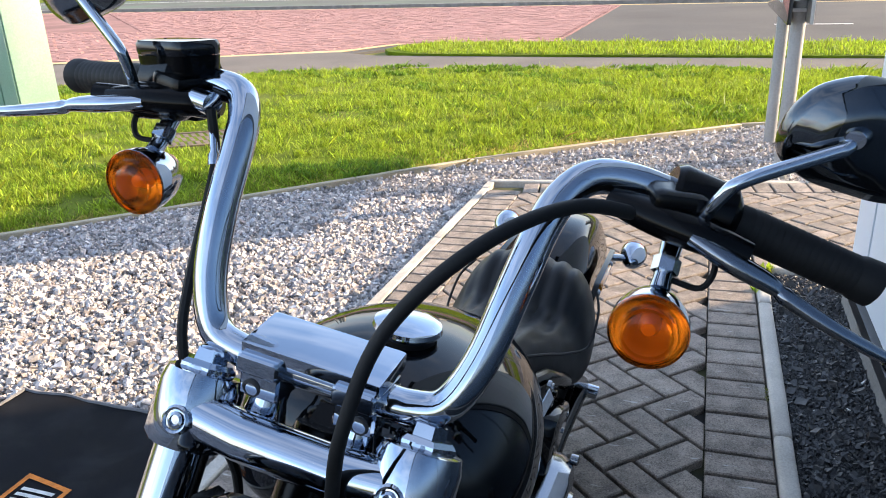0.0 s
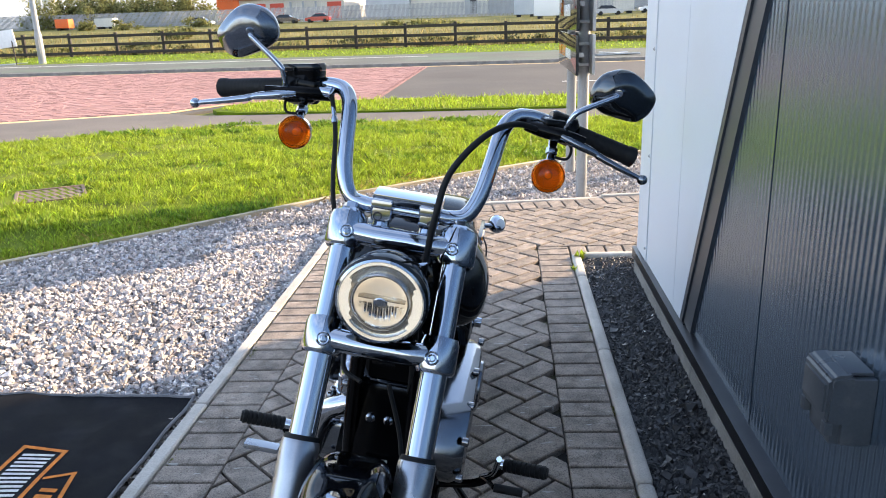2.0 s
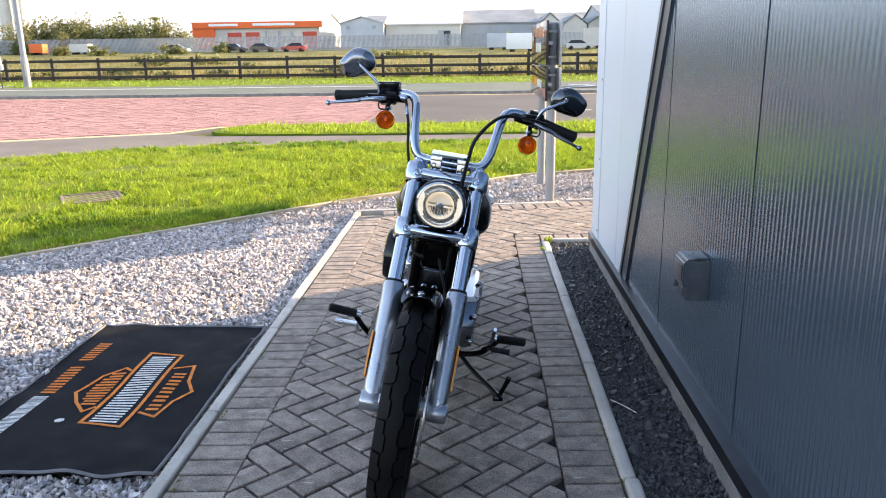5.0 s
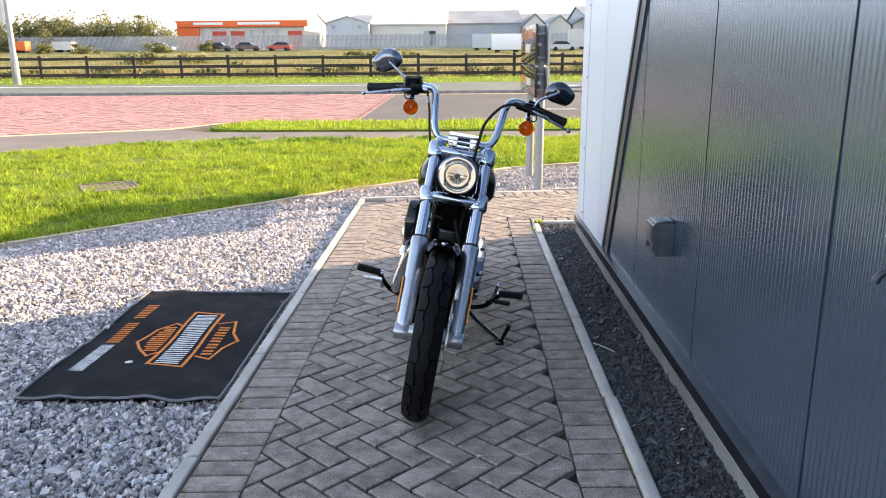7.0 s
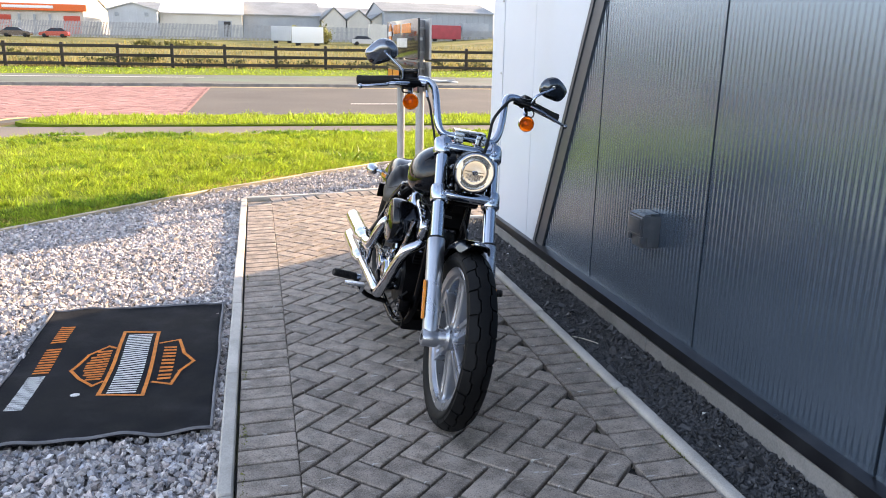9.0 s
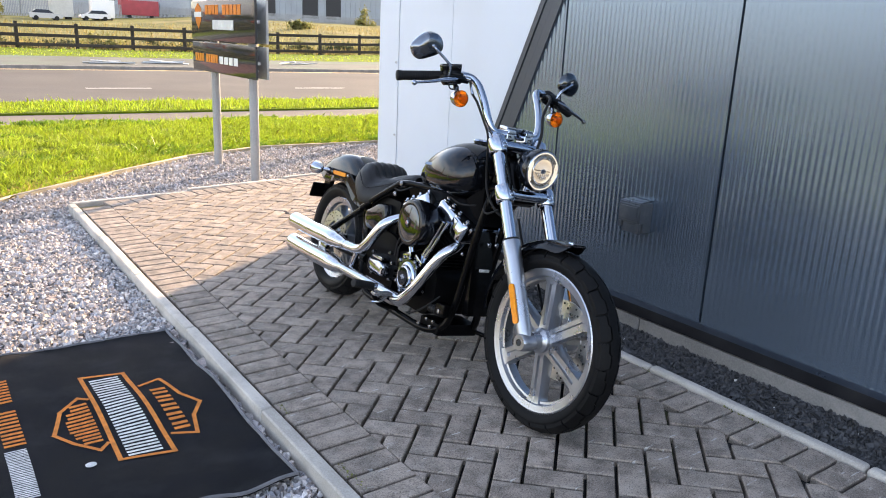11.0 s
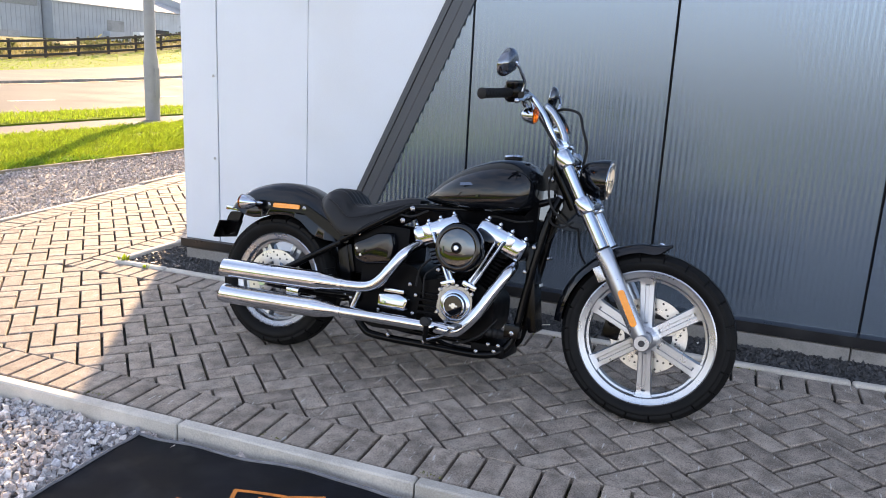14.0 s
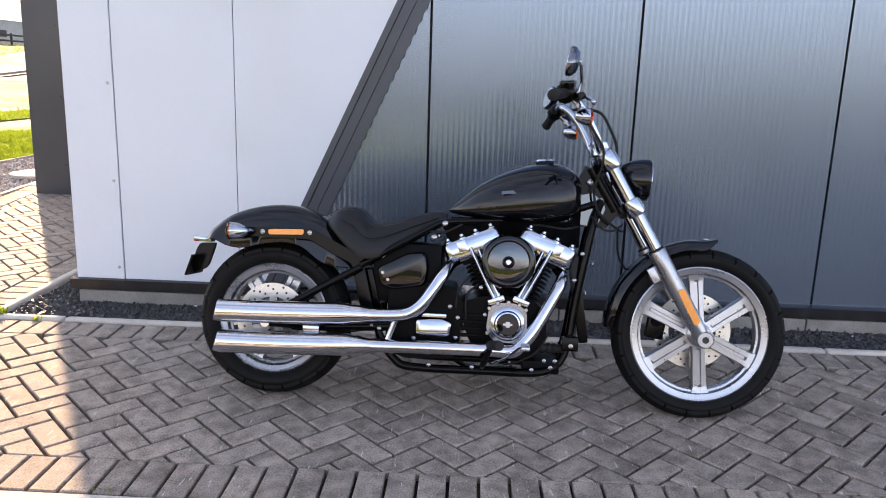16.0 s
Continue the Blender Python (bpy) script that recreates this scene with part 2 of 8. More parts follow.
for leafy in (BLADE, WEEDLEAF, STRAW, DRY, LEAF):
    translucent(leafy, 0.42)
BARK = mat("bark", (0.09, 0.07, 0.05), 0.9, var=0.4, scale=8, fine=50, bump=0.6, dist=0.02)
ASPHALT = mat("asphalt", (0.115, 0.107, 0.10), 0.9, spec=0.08, var=0.18, scale=0.7, fine=90, bump=0.3, dist=0.004, dirt=(0.07, 0.066, 0.063), dirt_amount=0.6, dirt_scale=0.35)
PATHWAY = mat("path_asphalt", (0.165, 0.148, 0.133), 0.9, spec=0.08, var=0.18, scale=1.2, fine=120, bump=0.3, dist=0.004, dirt=(0.15, 0.13, 0.12), dirt_amount=0.5, dirt_scale=0.6)
LANE = mat("cycle_lane", (0.135, 0.14, 0.125), 0.9, spec=0.08, var=0.2, scale=0.5, fine=80, bump=0.2, dirt=(0.1, 0.2, 0.12), dirt_amount=0.5, dirt_scale=0.25)
REDBLOCK = mat("red_block", (0.34, 0.195, 0.18), 0.85, spec=0.08, var=0.2, scale=1.5, fine=80, bump=0.2, rand=0.2, island=True, dirt=(0.26, 0.16, 0.14), dirt_amount=0.6, dirt_scale=0.3)
REDBED = mat("red_bed", (0.27, 0.155, 0.14), 0.9, spec=0.08, var=0.3, scale=1.0, fine=60, bump=0.2)
LINE = mat("road_paint", (0.62, 0.6, 0.56), 0.7, spec=0.25, var=0.2, scale=2, fine=60, bump=0.1, dirt=(0.3, 0.28, 0.26), dirt_amount=0.7, dirt_scale=2)
YELLOW = mat("yellow_line", (0.6, 0.43, 0.2), 0.8, var=0.2, scale=2, fine=60, bump=0.1, dirt=(0.3, 0.24, 0.18), dirt_amount=0.7, dirt_scale=2)
TIMBER = mat("dark_timber", (0.035, 0.028, 0.022), 0.85, var=0.4, scale=3, fine=60, bump=0.3, rand=0.25)
CLAD_DARK = mat("anthracite_cladding", (0.186, 0.25, 0.325), 0.23, metal=0.8, var=0.03, scale=1.2, fine=260, bump=0.0, rvar=0.02, dirt=(0.17, 0.2, 0.23), dirt_amount=0.06, dirt_scale=1.6)
CLAD_TRIM = mat("anthracite_trim", (0.055, 0.065, 0.079), 0.38, metal=0.2, var=0.08, scale=2, fine=200, bump=0.02)
CLAD_WHITE = mat("white_cladding", (0.6, 0.65, 0.71), 0.4, var=0.03, scale=1.5, fine=160, bump=0.015, dist=0.001, dirt=(0.5, 0.5, 0.48), dirt_amount=0.35, dirt_scale=1.1)
FLASH = mat("black_flashing", (0.011, 0.011, 0.013), 0.32, var=0.25, scale=6, fine=150, bump=0.05, dirt=(0.07, 0.07, 0.07), dirt_amount=0.2, dirt_scale=9)
SEAM = mat("seam_shadow_gap", (0.012, 0.012, 0.013), 0.7, var=0.2)
GREYPLASTIC = mat("grey_plastic", (0.05, 0.057, 0.066), 0.3, var=0.12, scale=6, fine=200, bump=0.05, dirt=(0.16, 0.16, 0.16), dirt_amount=0.4, dirt_scale=12)
GALV = mat("galvanised_steel", (0.42, 0.43, 0.43), 0.5, metal=0.4, var=0.12, scale=6, fine=60, bump=0.03)
GREYPOST = mat("painted_grey_steel", (0.27, 0.275, 0.28), 0.5, var=0.12, scale=3, fine=80, bump=0.03, dirt=(0.4, 0.4, 0.38), dirt_amount=0.3, dirt_scale=4)
SIGNFACE = mat("sign_face", (0.022, 0.023, 0.024), 0.07, var=0.2, scale=1.5, fine=90, bump=0.0, dirt=(0.06, 0.06, 0.06), dirt_amount=0.4)
ORANGE_INK = mat("orange_ink", (0.75, 0.22, 0.03), 0.12, var=0.08, scale=10, fine=200, bump=0.0)
WHITE_INK = mat("white_ink", (0.75, 0.75, 0.74), 0.15, var=0.06, scale=10, fine=200, bump=0.0)
GREENBOX = mat("green_cabinet_paint", (0.2, 0.33, 0.26), 0.5, var=0.15, scale=2, fine=60, bump=0.03, dirt=(0.3, 0.34, 0.3), dirt_amount=0.5, dirt_scale=3)
TOWEL = mat("black_towelling", (0.0055, 0.006, 0.0085), 0.95, var=0.4, scale=9, fine=420, bump=0.6, dist=0.004, spec=0.15, dirt=(0.03, 0.031, 0.036), dirt_amount=0.35, dirt_scale=7)
HEM = mat("grey_hem", (0.14, 0.14, 0.15), 0.9, var=0.25, scale=20, fine=400, bump=0.3)
ORANGE_PILE = mat("orange_pile", (0.62, 0.2, 0.045), 0.95, var=0.25, scale=30, fine=420, bump=0.5, spec=0.15)
WHITE_PILE = mat("white_pile", (0.62, 0.62, 0.6), 0.95, var=0.18, scale=30, fine=420, bump=0.5, spec=0.15)
IRON = mat("rusty_iron", (0.16, 0.11, 0.085), 0.8, var=0.3, scale=9, fine=120, bump=0.3, dirt=(0.26, 0.2, 0.17), dirt_amount=0.5, dirt_scale=6)
SHED_WHITE = mat("shed_cream", (0.55, 0.53, 0.48), 0.7, var=0.1, scale=0.4, fine=6, bump=0.05)
SHED_GREY = mat("shed_grey", (0.32, 0.35, 0.38), 0.6, var=0.1, scale=0.4, fine=6, bump=0.05)
SHED_PALE = mat("shed_pale", (0.45, 0.48, 0.51), 0.6, var=0.1, scale=0.4, fine=6, bump=0.05)
SHED_ROOF = mat("shed_roof", (0.26, 0.27, 0.27), 0.75, spec=0.08, var=0.2, scale=0.3, fine=5, bump=0.05)
SHED_ROOFLIGHT = mat("shed_roof_pale", (0.5, 0.5, 0.5), 0.7, spec=0.08, var=0.1, scale=0.3, fine=5, bump=0.05)
ORANGE_SHED = mat("orange_cladding", (0.75, 0.13, 0.02), 0.55, var=0.08, scale=0.5, fine=8, bump=0.02)
RED_DOOR = mat("red_door", (0.5, 0.06, 0.03), 0.5, var=0.1)
DARKVOID = mat("dark_opening", (0.03, 0.03, 0.032), 0.7, var=0.2)
PALISADE = mat("palisade_steel", (0.3, 0.31, 0.32), 0.6, var=0.15, scale=1, fine=10)


# ---- builders ----
def part(name, bm, material, parent=None, label="", flat=False, sharp=38):
    me = bpy.data.meshes.new(name)
    bmesh.ops.recalc_face_normals(bm, faces=bm.faces)
    bm.to_mesh(me)
    bm.free()
    me.materials.append(material)
    if not flat:
        me.shade_smooth()
        me.set_sharp_from_angle(angle=radians(sharp))
    ob = new(name, me)
    while parent and parent.parent and parent.parent.parent and parent.matrix_basis == Matrix.Identity(4):
        parent = parent.parent
    ob.parent = parent
    if label:
        ob["label"] = label
    return ob


def raw(name, verts, faces, material, parent=None, smooth=False):
    me = bpy.data.meshes.new(name)
    me.from_pydata(verts, [], faces)
    me.materials.append(material)
    if smooth:
        me.shade_smooth()
    ob = new(name, me)
    ob.parent = parent
    return ob


def BM():
    return bmesh.new()


def box(bm, c, size, rot=None, bevel=0.0, seg=2):
    m = Matrix.Translation(c) @ (rot.to_4x4() if rot else Matrix.Identity(4)) @ Matrix.Diagonal((*size, 1))
    r = bmesh.ops.create_cube(bm, size=1, matrix=m)
    if bevel:
        es = list({e for v in r["verts"] for e in v.link_edges})
        bmesh.ops.bevel(bm, geom=es, offset=bevel, segments=seg, profile=0.7, affect="EDGES")
    return bm


def frame_along(d):
    d = Vector(d).normalized()
    return d.to_track_quat("Z", "Y").to_matrix()


def lathe(bm, c, d, prof, seg=24, m=None):
    """Turns (along, radius) pairs about the axis d through c."""
    rot = m or frame_along(d)
    rings = []
    for a, r in prof:
        if r <= 1e-6:
            rings.append([bm.verts.new(Vector(c) + rot @ Vector((0, 0, a)))])
        else:
            rings.append([bm.verts.new(Vector(c) + rot @ Vector((r * math.cos(t), r * math.sin(t), a))) for t in (2 * math.pi * k / seg for k in range(seg))])
    for p, q in zip(rings, rings[1:]):
        for k in range(seg):
            a, b = p[k % len(p)], p[(k + 1) % len(p)]
            e, f = q[(k + 1) % len(q)], q[k % len(q)]
            vs = []
            for v in (a, b, e, f):
                if v not in vs:
                    vs.append(v)
            if len(vs) > 2:
                bm.faces.new(vs)
    return bm


def curve(pts, n=6):
    """A smooth line through the points."""
    p = [Vector(q) for q in pts]
    p = [2 * p[0] - p[1]] + p + [2 * p[-1] - p[-2]]
    out = []
    for i in range(1, len(p) - 2):
        for k in range(n):
            t = k / n
            a, b, c, d = p[i - 1], p[i], p[i + 1], p[i + 2]
            out.append(0.5 * (2 * b + (c - a) * t + (2 * a - 5 * b + 4 * c - d) * t * t + (3 * b - a - 3 * c + d) * t ** 3))
    out.append(p[-2])
    return out


def tube(bm, pts, r, seg=12, cap=True, flatten=1.0):
    pts = [Vector(p) for p in pts]
    n = len(pts)
    rs = r if isinstance(r, (list, tuple)) else [r] * n
    tang = [(pts[min(i + 1, n - 1)] - pts[max(i - 1, 0)]).normalized() for i in range(n)]
    up = Vector((0, 0, 1)) if abs(tang[0].z) < 0.9 else Vector((1, 0, 0))
    x = tang[0].cross(up).normalized()
    rings = []
    for i in range(n):
        x = (x - tang[i] * x.dot(tang[i])).normalized()
        y = tang[i].cross(x)
        rings.append([bm.verts.new(pts[i] + rs[i] * (x * math.cos(t) + y * math.sin(t) * flatten)) for t in (2 * math.pi * k / seg for k in range(seg))])
    for p, q in zip(rings, rings[1:]):
        for k in range(seg):
            bm.faces.new((p[k], p[(k + 1) % seg], q[(k + 1) % seg], q[k]))
    if cap:
        bm.faces.new(rings[0][::-1])
        bm.faces.new(rings[-1])
    return bm


def loft(bm, rings, closed=True, cap=True):
    vs = [[bm.verts.new(p) for p in r] for r in rings]
    n = len(vs[0])
    for p, q in zip(vs, vs[1:]):
        for k in range(n if closed else n - 1):
            bm.faces.new((p[k], p[(k + 1) % n], q[(k + 1) % n], q[k]))
    if cap and closed:
        bm.faces.new(vs[0][::-1])
        bm.faces.new(vs[-1])
    return bm


def prism(bm, poly, d, m=None):
    """Extrudes a closed outline (3D points) by the vector d."""
    a = [bm.verts.new(Vector(p)) for p in poly]
    b = [bm.verts.new(Vector(p) + Vector(d)) for p in poly]
    bm.faces.new(a[::-1])
    bm.faces.new(b)
    for k in range(len(a)):
        j = (k + 1) % len(a)
        bm.faces.new((a[k], a[j], b[j], b[k]))
    return bm


def rounded(poly, r, n=4):
    """Rounds the corners of a closed outline of 2D points."""
    out = []
    m = len(poly)
    for i in range(m):
        p, a, b = Vector(poly[i]), Vector(poly[i - 1]), Vector(poly[(i + 1) % m])
        d1, d2 = (a - p), (b - p)
        k = min(r, d1.length * 0.45, d2.length * 0.45)
        s, e = p + d1.normalized() * k, p + d2.normalized() * k
        for j in range(n + 1):
            t = j / n
            out.append(((1 - t) ** 2) * s + 2 * t * (1 - t) * p + t * t * e)
    return out


def clip(poly, p, n):
    """Cuts a 2D outline: keeps the side of the line through p where n points."""
    out = []
    for i in range(len(poly)):
        a, b = poly[i - 1], poly[i]
        da, db = (a - p).dot(n), (b - p).dot(n)
        if (da >= 0) != (db >= 0):
            out.append(a + (b - a) * (da / (da - db)))
        if db >= 0:
            out.append(b)
    return out


def area(poly):
    return abs(sum(poly[i - 1].x * poly[i].y - poly[i].x * poly[i - 1].y for i in range(len(poly)))) / 2


def empty(name, m=None):
    ob = new(name)
    if m is not None:
        ob.matrix_world = m
    return ob

# ---- the ground and what lies on it ----
SLOPE, RISE = 0.02, 0.012          # the paving falls away from the wall
PAVE = Matrix.Translation((0, 0, RISE)) @ Matrix.Rotation(-math.atan(SLOPE), 4, "Y")


def pave_z(x):
    return RISE + SLOPE * x


def sheet(name, poly, z, material, thick=0.06, label="", kind="structure", category=""):
    bm = BM()
    prism(bm, [(x, y, z - thick) for x, y in poly], (0, 0, thick))
    ob = part(name, bm, material, flat=True)
    return tagged(ob, label, category, kind=kind)


def far_z(y):
    """The land rises gently beyond the fence."""
    return -0.16 if y < 33 else -0.16 + 0.07 * min(1, (y - 33) / 6) + (max(0, min(y, 112) - 42) / 70) * 2.0


FAR_EYE, FAR_SCALE = Vector((-0.3, -2.0, 1.335)), 1.4


def ground_z(y):
    """The ground's true height: a shallow dip behind the fence, then the rise to the sheds."""
    if y <= 44:
        return far_z(y)
    g = FAR_EYE.z + FAR_SCALE * (far_z((max(y, 58) + 2) / FAR_SCALE - 2) - FAR_EYE.z)
    return g if y >= 58 else far_z(44) + (g - far_z(44)) * (y - 44) / 14


def set_far_off(first):
    """Sets the industrial estate, laid out at a smaller size above, at its true distance and size."""
    m = Matrix.Translation(FAR_EYE) @ Matrix.Scale(FAR_SCALE, 4) @ Matrix.Translation(-FAR_EYE)
    for ob in list(scene.objects)[first:]:
        if ob.parent is None and (ob.matrix_basis.translation.y > 58 or ob.name.startswith("palisade")):
            ob.matrix_basis = m @ ob.matrix_basis


def rise(x, y):
    """How far the land has climbed towards the right, beyond the near verge."""
    return min(2.4 if y < 50 else 1.2, 0.0016 * max(0, x - 14) ** 2) * max(0, min(1, (y - 13) / 9))


def climb(first):
    """Lays flat sheets and what stands on them on the climbing land."""
    for ob in list(scene.objects)[first:]:
        if ob.parent:
            continue
        if ob.get("kind") == "stuff" or ob.type == "MESH" and ob.matrix_basis == Matrix.Identity(4):
            bm = bmesh.new()
            bm.from_mesh(ob.data)
            if ob.get("kind") != "stuff":
                for x in range(14, 62, 4):
                    bmesh.ops.bisect_plane(bm, geom=bm.verts[:] + bm.edges[:] + bm.faces[:], plane_co=(x, 0, 0), plane_no=(1, 0, 0))
            for v in bm.verts:
                v.co.z += rise(v.co.x, v.co.y)
            bm.to_mesh(ob.data)
            bm.free()
        else:
            ob.matrix_basis = Matrix.Translation((0, 0, rise(ob.matrix_basis.translation.x, ob.matrix_basis.translation.y))) @ ob.matrix_basis


def ground_sheet():
    ys = [-3000, -400, -60, 0, 20, 33, 36, 39, 42, 44, 51, 58, 66, 74, 82, 90, 98, 106, 112, 120, 130, 140, 150, 158, 180, 400, 3000]
    xs = [-3000, -600, -150, -80, -40, -20, 0, 14, 18, 22, 26, 30, 34, 38, 42, 46, 50, 54, 60, 80, 150, 600, 3000]
    verts = [(x, y, ground_z(y) + rise(x, y)) for y in ys for x in xs]
    n = len(xs)
    faces = [(j * n + i, j * n + i + 1, (j + 1) * n + i + 1, (j + 1) * n + i) for j in range(len(ys) - 1) for i in range(n - 1)]
    tagged(raw("ground", verts, faces, FIELD, smooth=True), "rough open ground with dry grass rising gently to the horizon", "ground", kind="structure")


ground_sheet()

EDGE = [(-14, -7.2), (-9, -2.2), (-6.2, 0.55), (-3.73, 2.95), (-2.81, 3.87), (-1.54, 5.17), (-0.64, 5.95), (0.3, 6.7), (1.3, 7.12), (3, 7.16), (5, 7.1), (8, 7.25), (16, 7.5)]
LAWN_FAR = [(-14, 5.6), (-10, 7.2), (-7.2, 8.55), (-5.6, 9.5), (-4.2, 10.05), (-1, 10.2), (4, 10.2), (10, 10.35), (16, 10.4)]
PATH_FAR = [(-14, 8.6), (-10, 10.0), (-7.6, 11.2), (-5.9, 11.9), (-5.0, 11.45), (-2, 11.4), (4, 11.45), (16, 11.6), (70, 12)]


def y_on(line, x):
    for (x0, y0), (x1, y1) in zip(line, line[1:]):
        if x0 <= x <= x1:
            return y0 + (y1 - y0) * (x - x0) / (x1 - x0)
    return line[0][1] if x < line[0][0] else line[-1][1]


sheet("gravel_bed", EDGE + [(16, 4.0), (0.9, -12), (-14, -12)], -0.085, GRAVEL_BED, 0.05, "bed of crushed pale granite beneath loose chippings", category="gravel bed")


def lawn():
    xs = np.linspace(-14, 16, 121)
    verts, faces = [], []
    rows = 14
    for x in xs:
        a, b = y_on(EDGE, x), y_on(LAWN_FAR, x)
        for k in range(rows + 1):
            y = a + (b - a) * k / rows
            bulge = math.sin(math.pi * k / rows) * 0.05
            verts.append((x, y, -0.085 + bulge + 0.015 * noise.noise((x * 1.3, y * 1.3, 0))))
    for i in range(len(xs) - 1):
        for k in range(rows):
            o = i * (rows + 1) + k
            faces.append((o, o + rows + 1, o + rows + 2, o + 1))
    return tagged(raw("lawn", verts, faces, SOIL_GRASS, smooth=True), "bright green mown lawn with yellowing patches", "lawn", kind="structure")


lawn()


def edging(name, line, w, top, label, seg=0.915, depth=0.14, material=None, round_top=False, lift=None):
    """Concrete edging laid in lengths along a line."""
    root = tagged(empty(name), label, "edging", kind="structure")
    pts = [Vector((*p, 0)) for p in line]
    for a, b in zip(pts, pts[1:]):
        d = b - a
        n = max(1, round(d.length / seg))
        ang = math.atan2(d.y, d.x)
        for k in range(n):
            c = a + d * ((k + 0.5) / n)
            bm = BM()
            ln = d.length / n - 0.005
            box(bm, (0, 0, -depth / 2), (ln, w, depth), bevel=(0.0235 if round_top else 0.006), seg=(5 if round_top else 1))
            ob = part("edging_stone", bm, material or CONCRETE, root)
            z = (pave_z(c.x) if lift is None else lift) + top
            ob.matrix_local = pose(c.x + random.uniform(-.002, .002), c.y, z + random.uniform(-.002, .002), random.uniform(-.4, .4), 0, math.degrees(ang) + random.uniform(-.25, .25))
    return root


edging("lawn_edging", EDGE, 0.04, 0.0, "thin timber-coloured concrete edging between lawn and gravel", 1.0, 0.1, mat("edging_tan", (0.36, 0.31, 0.22), 0.85, var=0.25, scale=6, fine=120, bump=0.2, rand=0.12), lift=-0.045)
sheet("footpath", [(x, y - 0.02) for x, y in LAWN_FAR] + [(70, 10.6), (70, 12.05)] + [(x, y + 0.02) for x, y in PATH_FAR[::-1]] , -0.09, PATHWAY, 0.05, "worn tarmac footpath beside the lawn", category="footpath")
first_road = len(scene.objects)
sheet("road", [(-90, 7.6), (-14, 8.2), (-7.6, 10.9), (-5.9, 11.6), (-5, 13.0), (100, 13.0), (100, 24.5), (-90, 24.5)], -0.118, ASPHALT, 0.04, "sunlit grey tarmac road with patched repairs", category="road")
sheet("cycle_lane", [(-90, 24.45), (100, 24.45), (100, 31.2), (-90, 31.2)], -0.02, LANE, 0.12, "raised greenish tarmac cycle lane beyond the road", category="cycle lane")
sheet("road_kerb", [(-90, 24.33), (100, 24.33), (100, 24.46), (-90, 24.46)], -0.012, PLINTH, 0.13, "long concrete kerb of the cycle lane", category="kerb")
sheet("far_verge", [(-90, 31.2), (100, 31.2), (100, 39.8), (-90, 39.8)], -0.03, SOIL_GRASS, 0.14, "strip of green grass before the timber fence", category="grass verge")
sheet("verge", [(-5.1, 12.1), (-4.9, 11.75), (-4.3, 11.46), (-2, 11.4), (4, 11.45), (16, 11.6), (70, 12.05), (70, 13.3), (-4.5, 13.25), (-5.0, 12.85)], -0.06, SOIL_GRASS, 0.08, "narrow grass verge between footpath and road", category="grass verge")
sheet("yellow_road_line", [(-90, 23.9), (100, 23.9), (100, 24.16), (-90, 24.16)], -0.113, YELLOW, 0.003, "faded yellow line along the kerb", category="road marking")
sheet("lane_line", [(-90, 28.9), (-3, 28.9), (-3, 29.1), (-90, 29.1)], -0.015, LINE, 0.003, "worn white line on the cycle lane", category="road marking")
sheet("near_road_line", [(-14, 8.75), (-7.6, 11.38), (-5.9, 12.1), (-5.4, 13.1), (-5.2, 13.35), (-5.4, 13.4), (-6.0, 12.35), (-7.65, 11.6), (-14, 9.0)], -0.108, YELLOW, 0.004, "pale kerb line curving round the verge", category="road marking")
for k in range(5):
    sheet("road_dash", [(1.2 + 5 * k, 16.9), (2.6 + 5 * k, 16.9), (2.6 + 5 * k, 17.02), (1.2 + 5 * k, 17.02)], -0.114, LINE, 0.003, "short worn white dash on the road", category="road marking")
climb(first_road)
sheet("car_park", [(-90, -70), (-9.5, -70), (-9.5, -4.2), (-14.2, 0.5), (-14.2, 7.6), (-90, 7.4)], -0.1, ASPHALT, 0.05, "open grey tarmac yard before the building", category="car park")


def red_blocks():
    """Blocks laid in straight courses."""
    verts, faces = [], []
    y = 8.4
    row = 0
    while y < 23.85:
        x = -2.55 - 0.1 * (row % 2) + 0.0
        lim = -16 if y < 16 else -13 - (y - 16)
        while x > lim:
            ok = y > y_on([(-20, 6.5), (-14, 9.1), (-7.6, 11.65), (-5.9, 12.4), (-5.4, 13.5), (-2, 13.5)], x)
            if ok:
                dz = random.uniform(-.004, .004)
                o = len(verts)
                z = -0.104 + dz
                a, b, c, d = x - 0.195, x, y, y + 0.095
                verts += [(a, c, z), (b, c, z), (b, d, z), (a, d, z), (a, c, z - .02), (b, c, z - .02), (b, d, z - .02), (a, d, z - .02)]
                faces += [(o, o + 1, o + 2, o + 3), (o + 4, o + 5, o + 1, o), (o + 5, o + 6, o + 2, o + 1), (o + 7, o + 4, o, o + 3)]
            x -= 0.2
        y += 0.1
        row += 1
    bed = sheet("red_paving", [(-60, 7.9), (-14, 9.05), (-7.6, 11.62), (-5.9, 12.35), (-5.35, 13.3), (-2.5, 13.3), (-2.5, 23.9), (-60, 23.9)], -0.111, REDBED, 0.004, "faded red block paving across the side road", category="block paving")
    tagged(raw("paving_blocks", verts, faces, REDBLOCK, bed), "faded red paving blocks", kind="stuff")


red_blocks()

# ---- the paving under the motorcycle ----
X_L, X_SL, X_SR, X_R = -1.2, -0.995, 0.074, 0.255      # kerb, inner soldier lines, kerb
Y_NEAR, Y_CORNER = -6.0, 3.27


def far_line(x):
    return 4.45 + 0.145 * (x + 1.16)


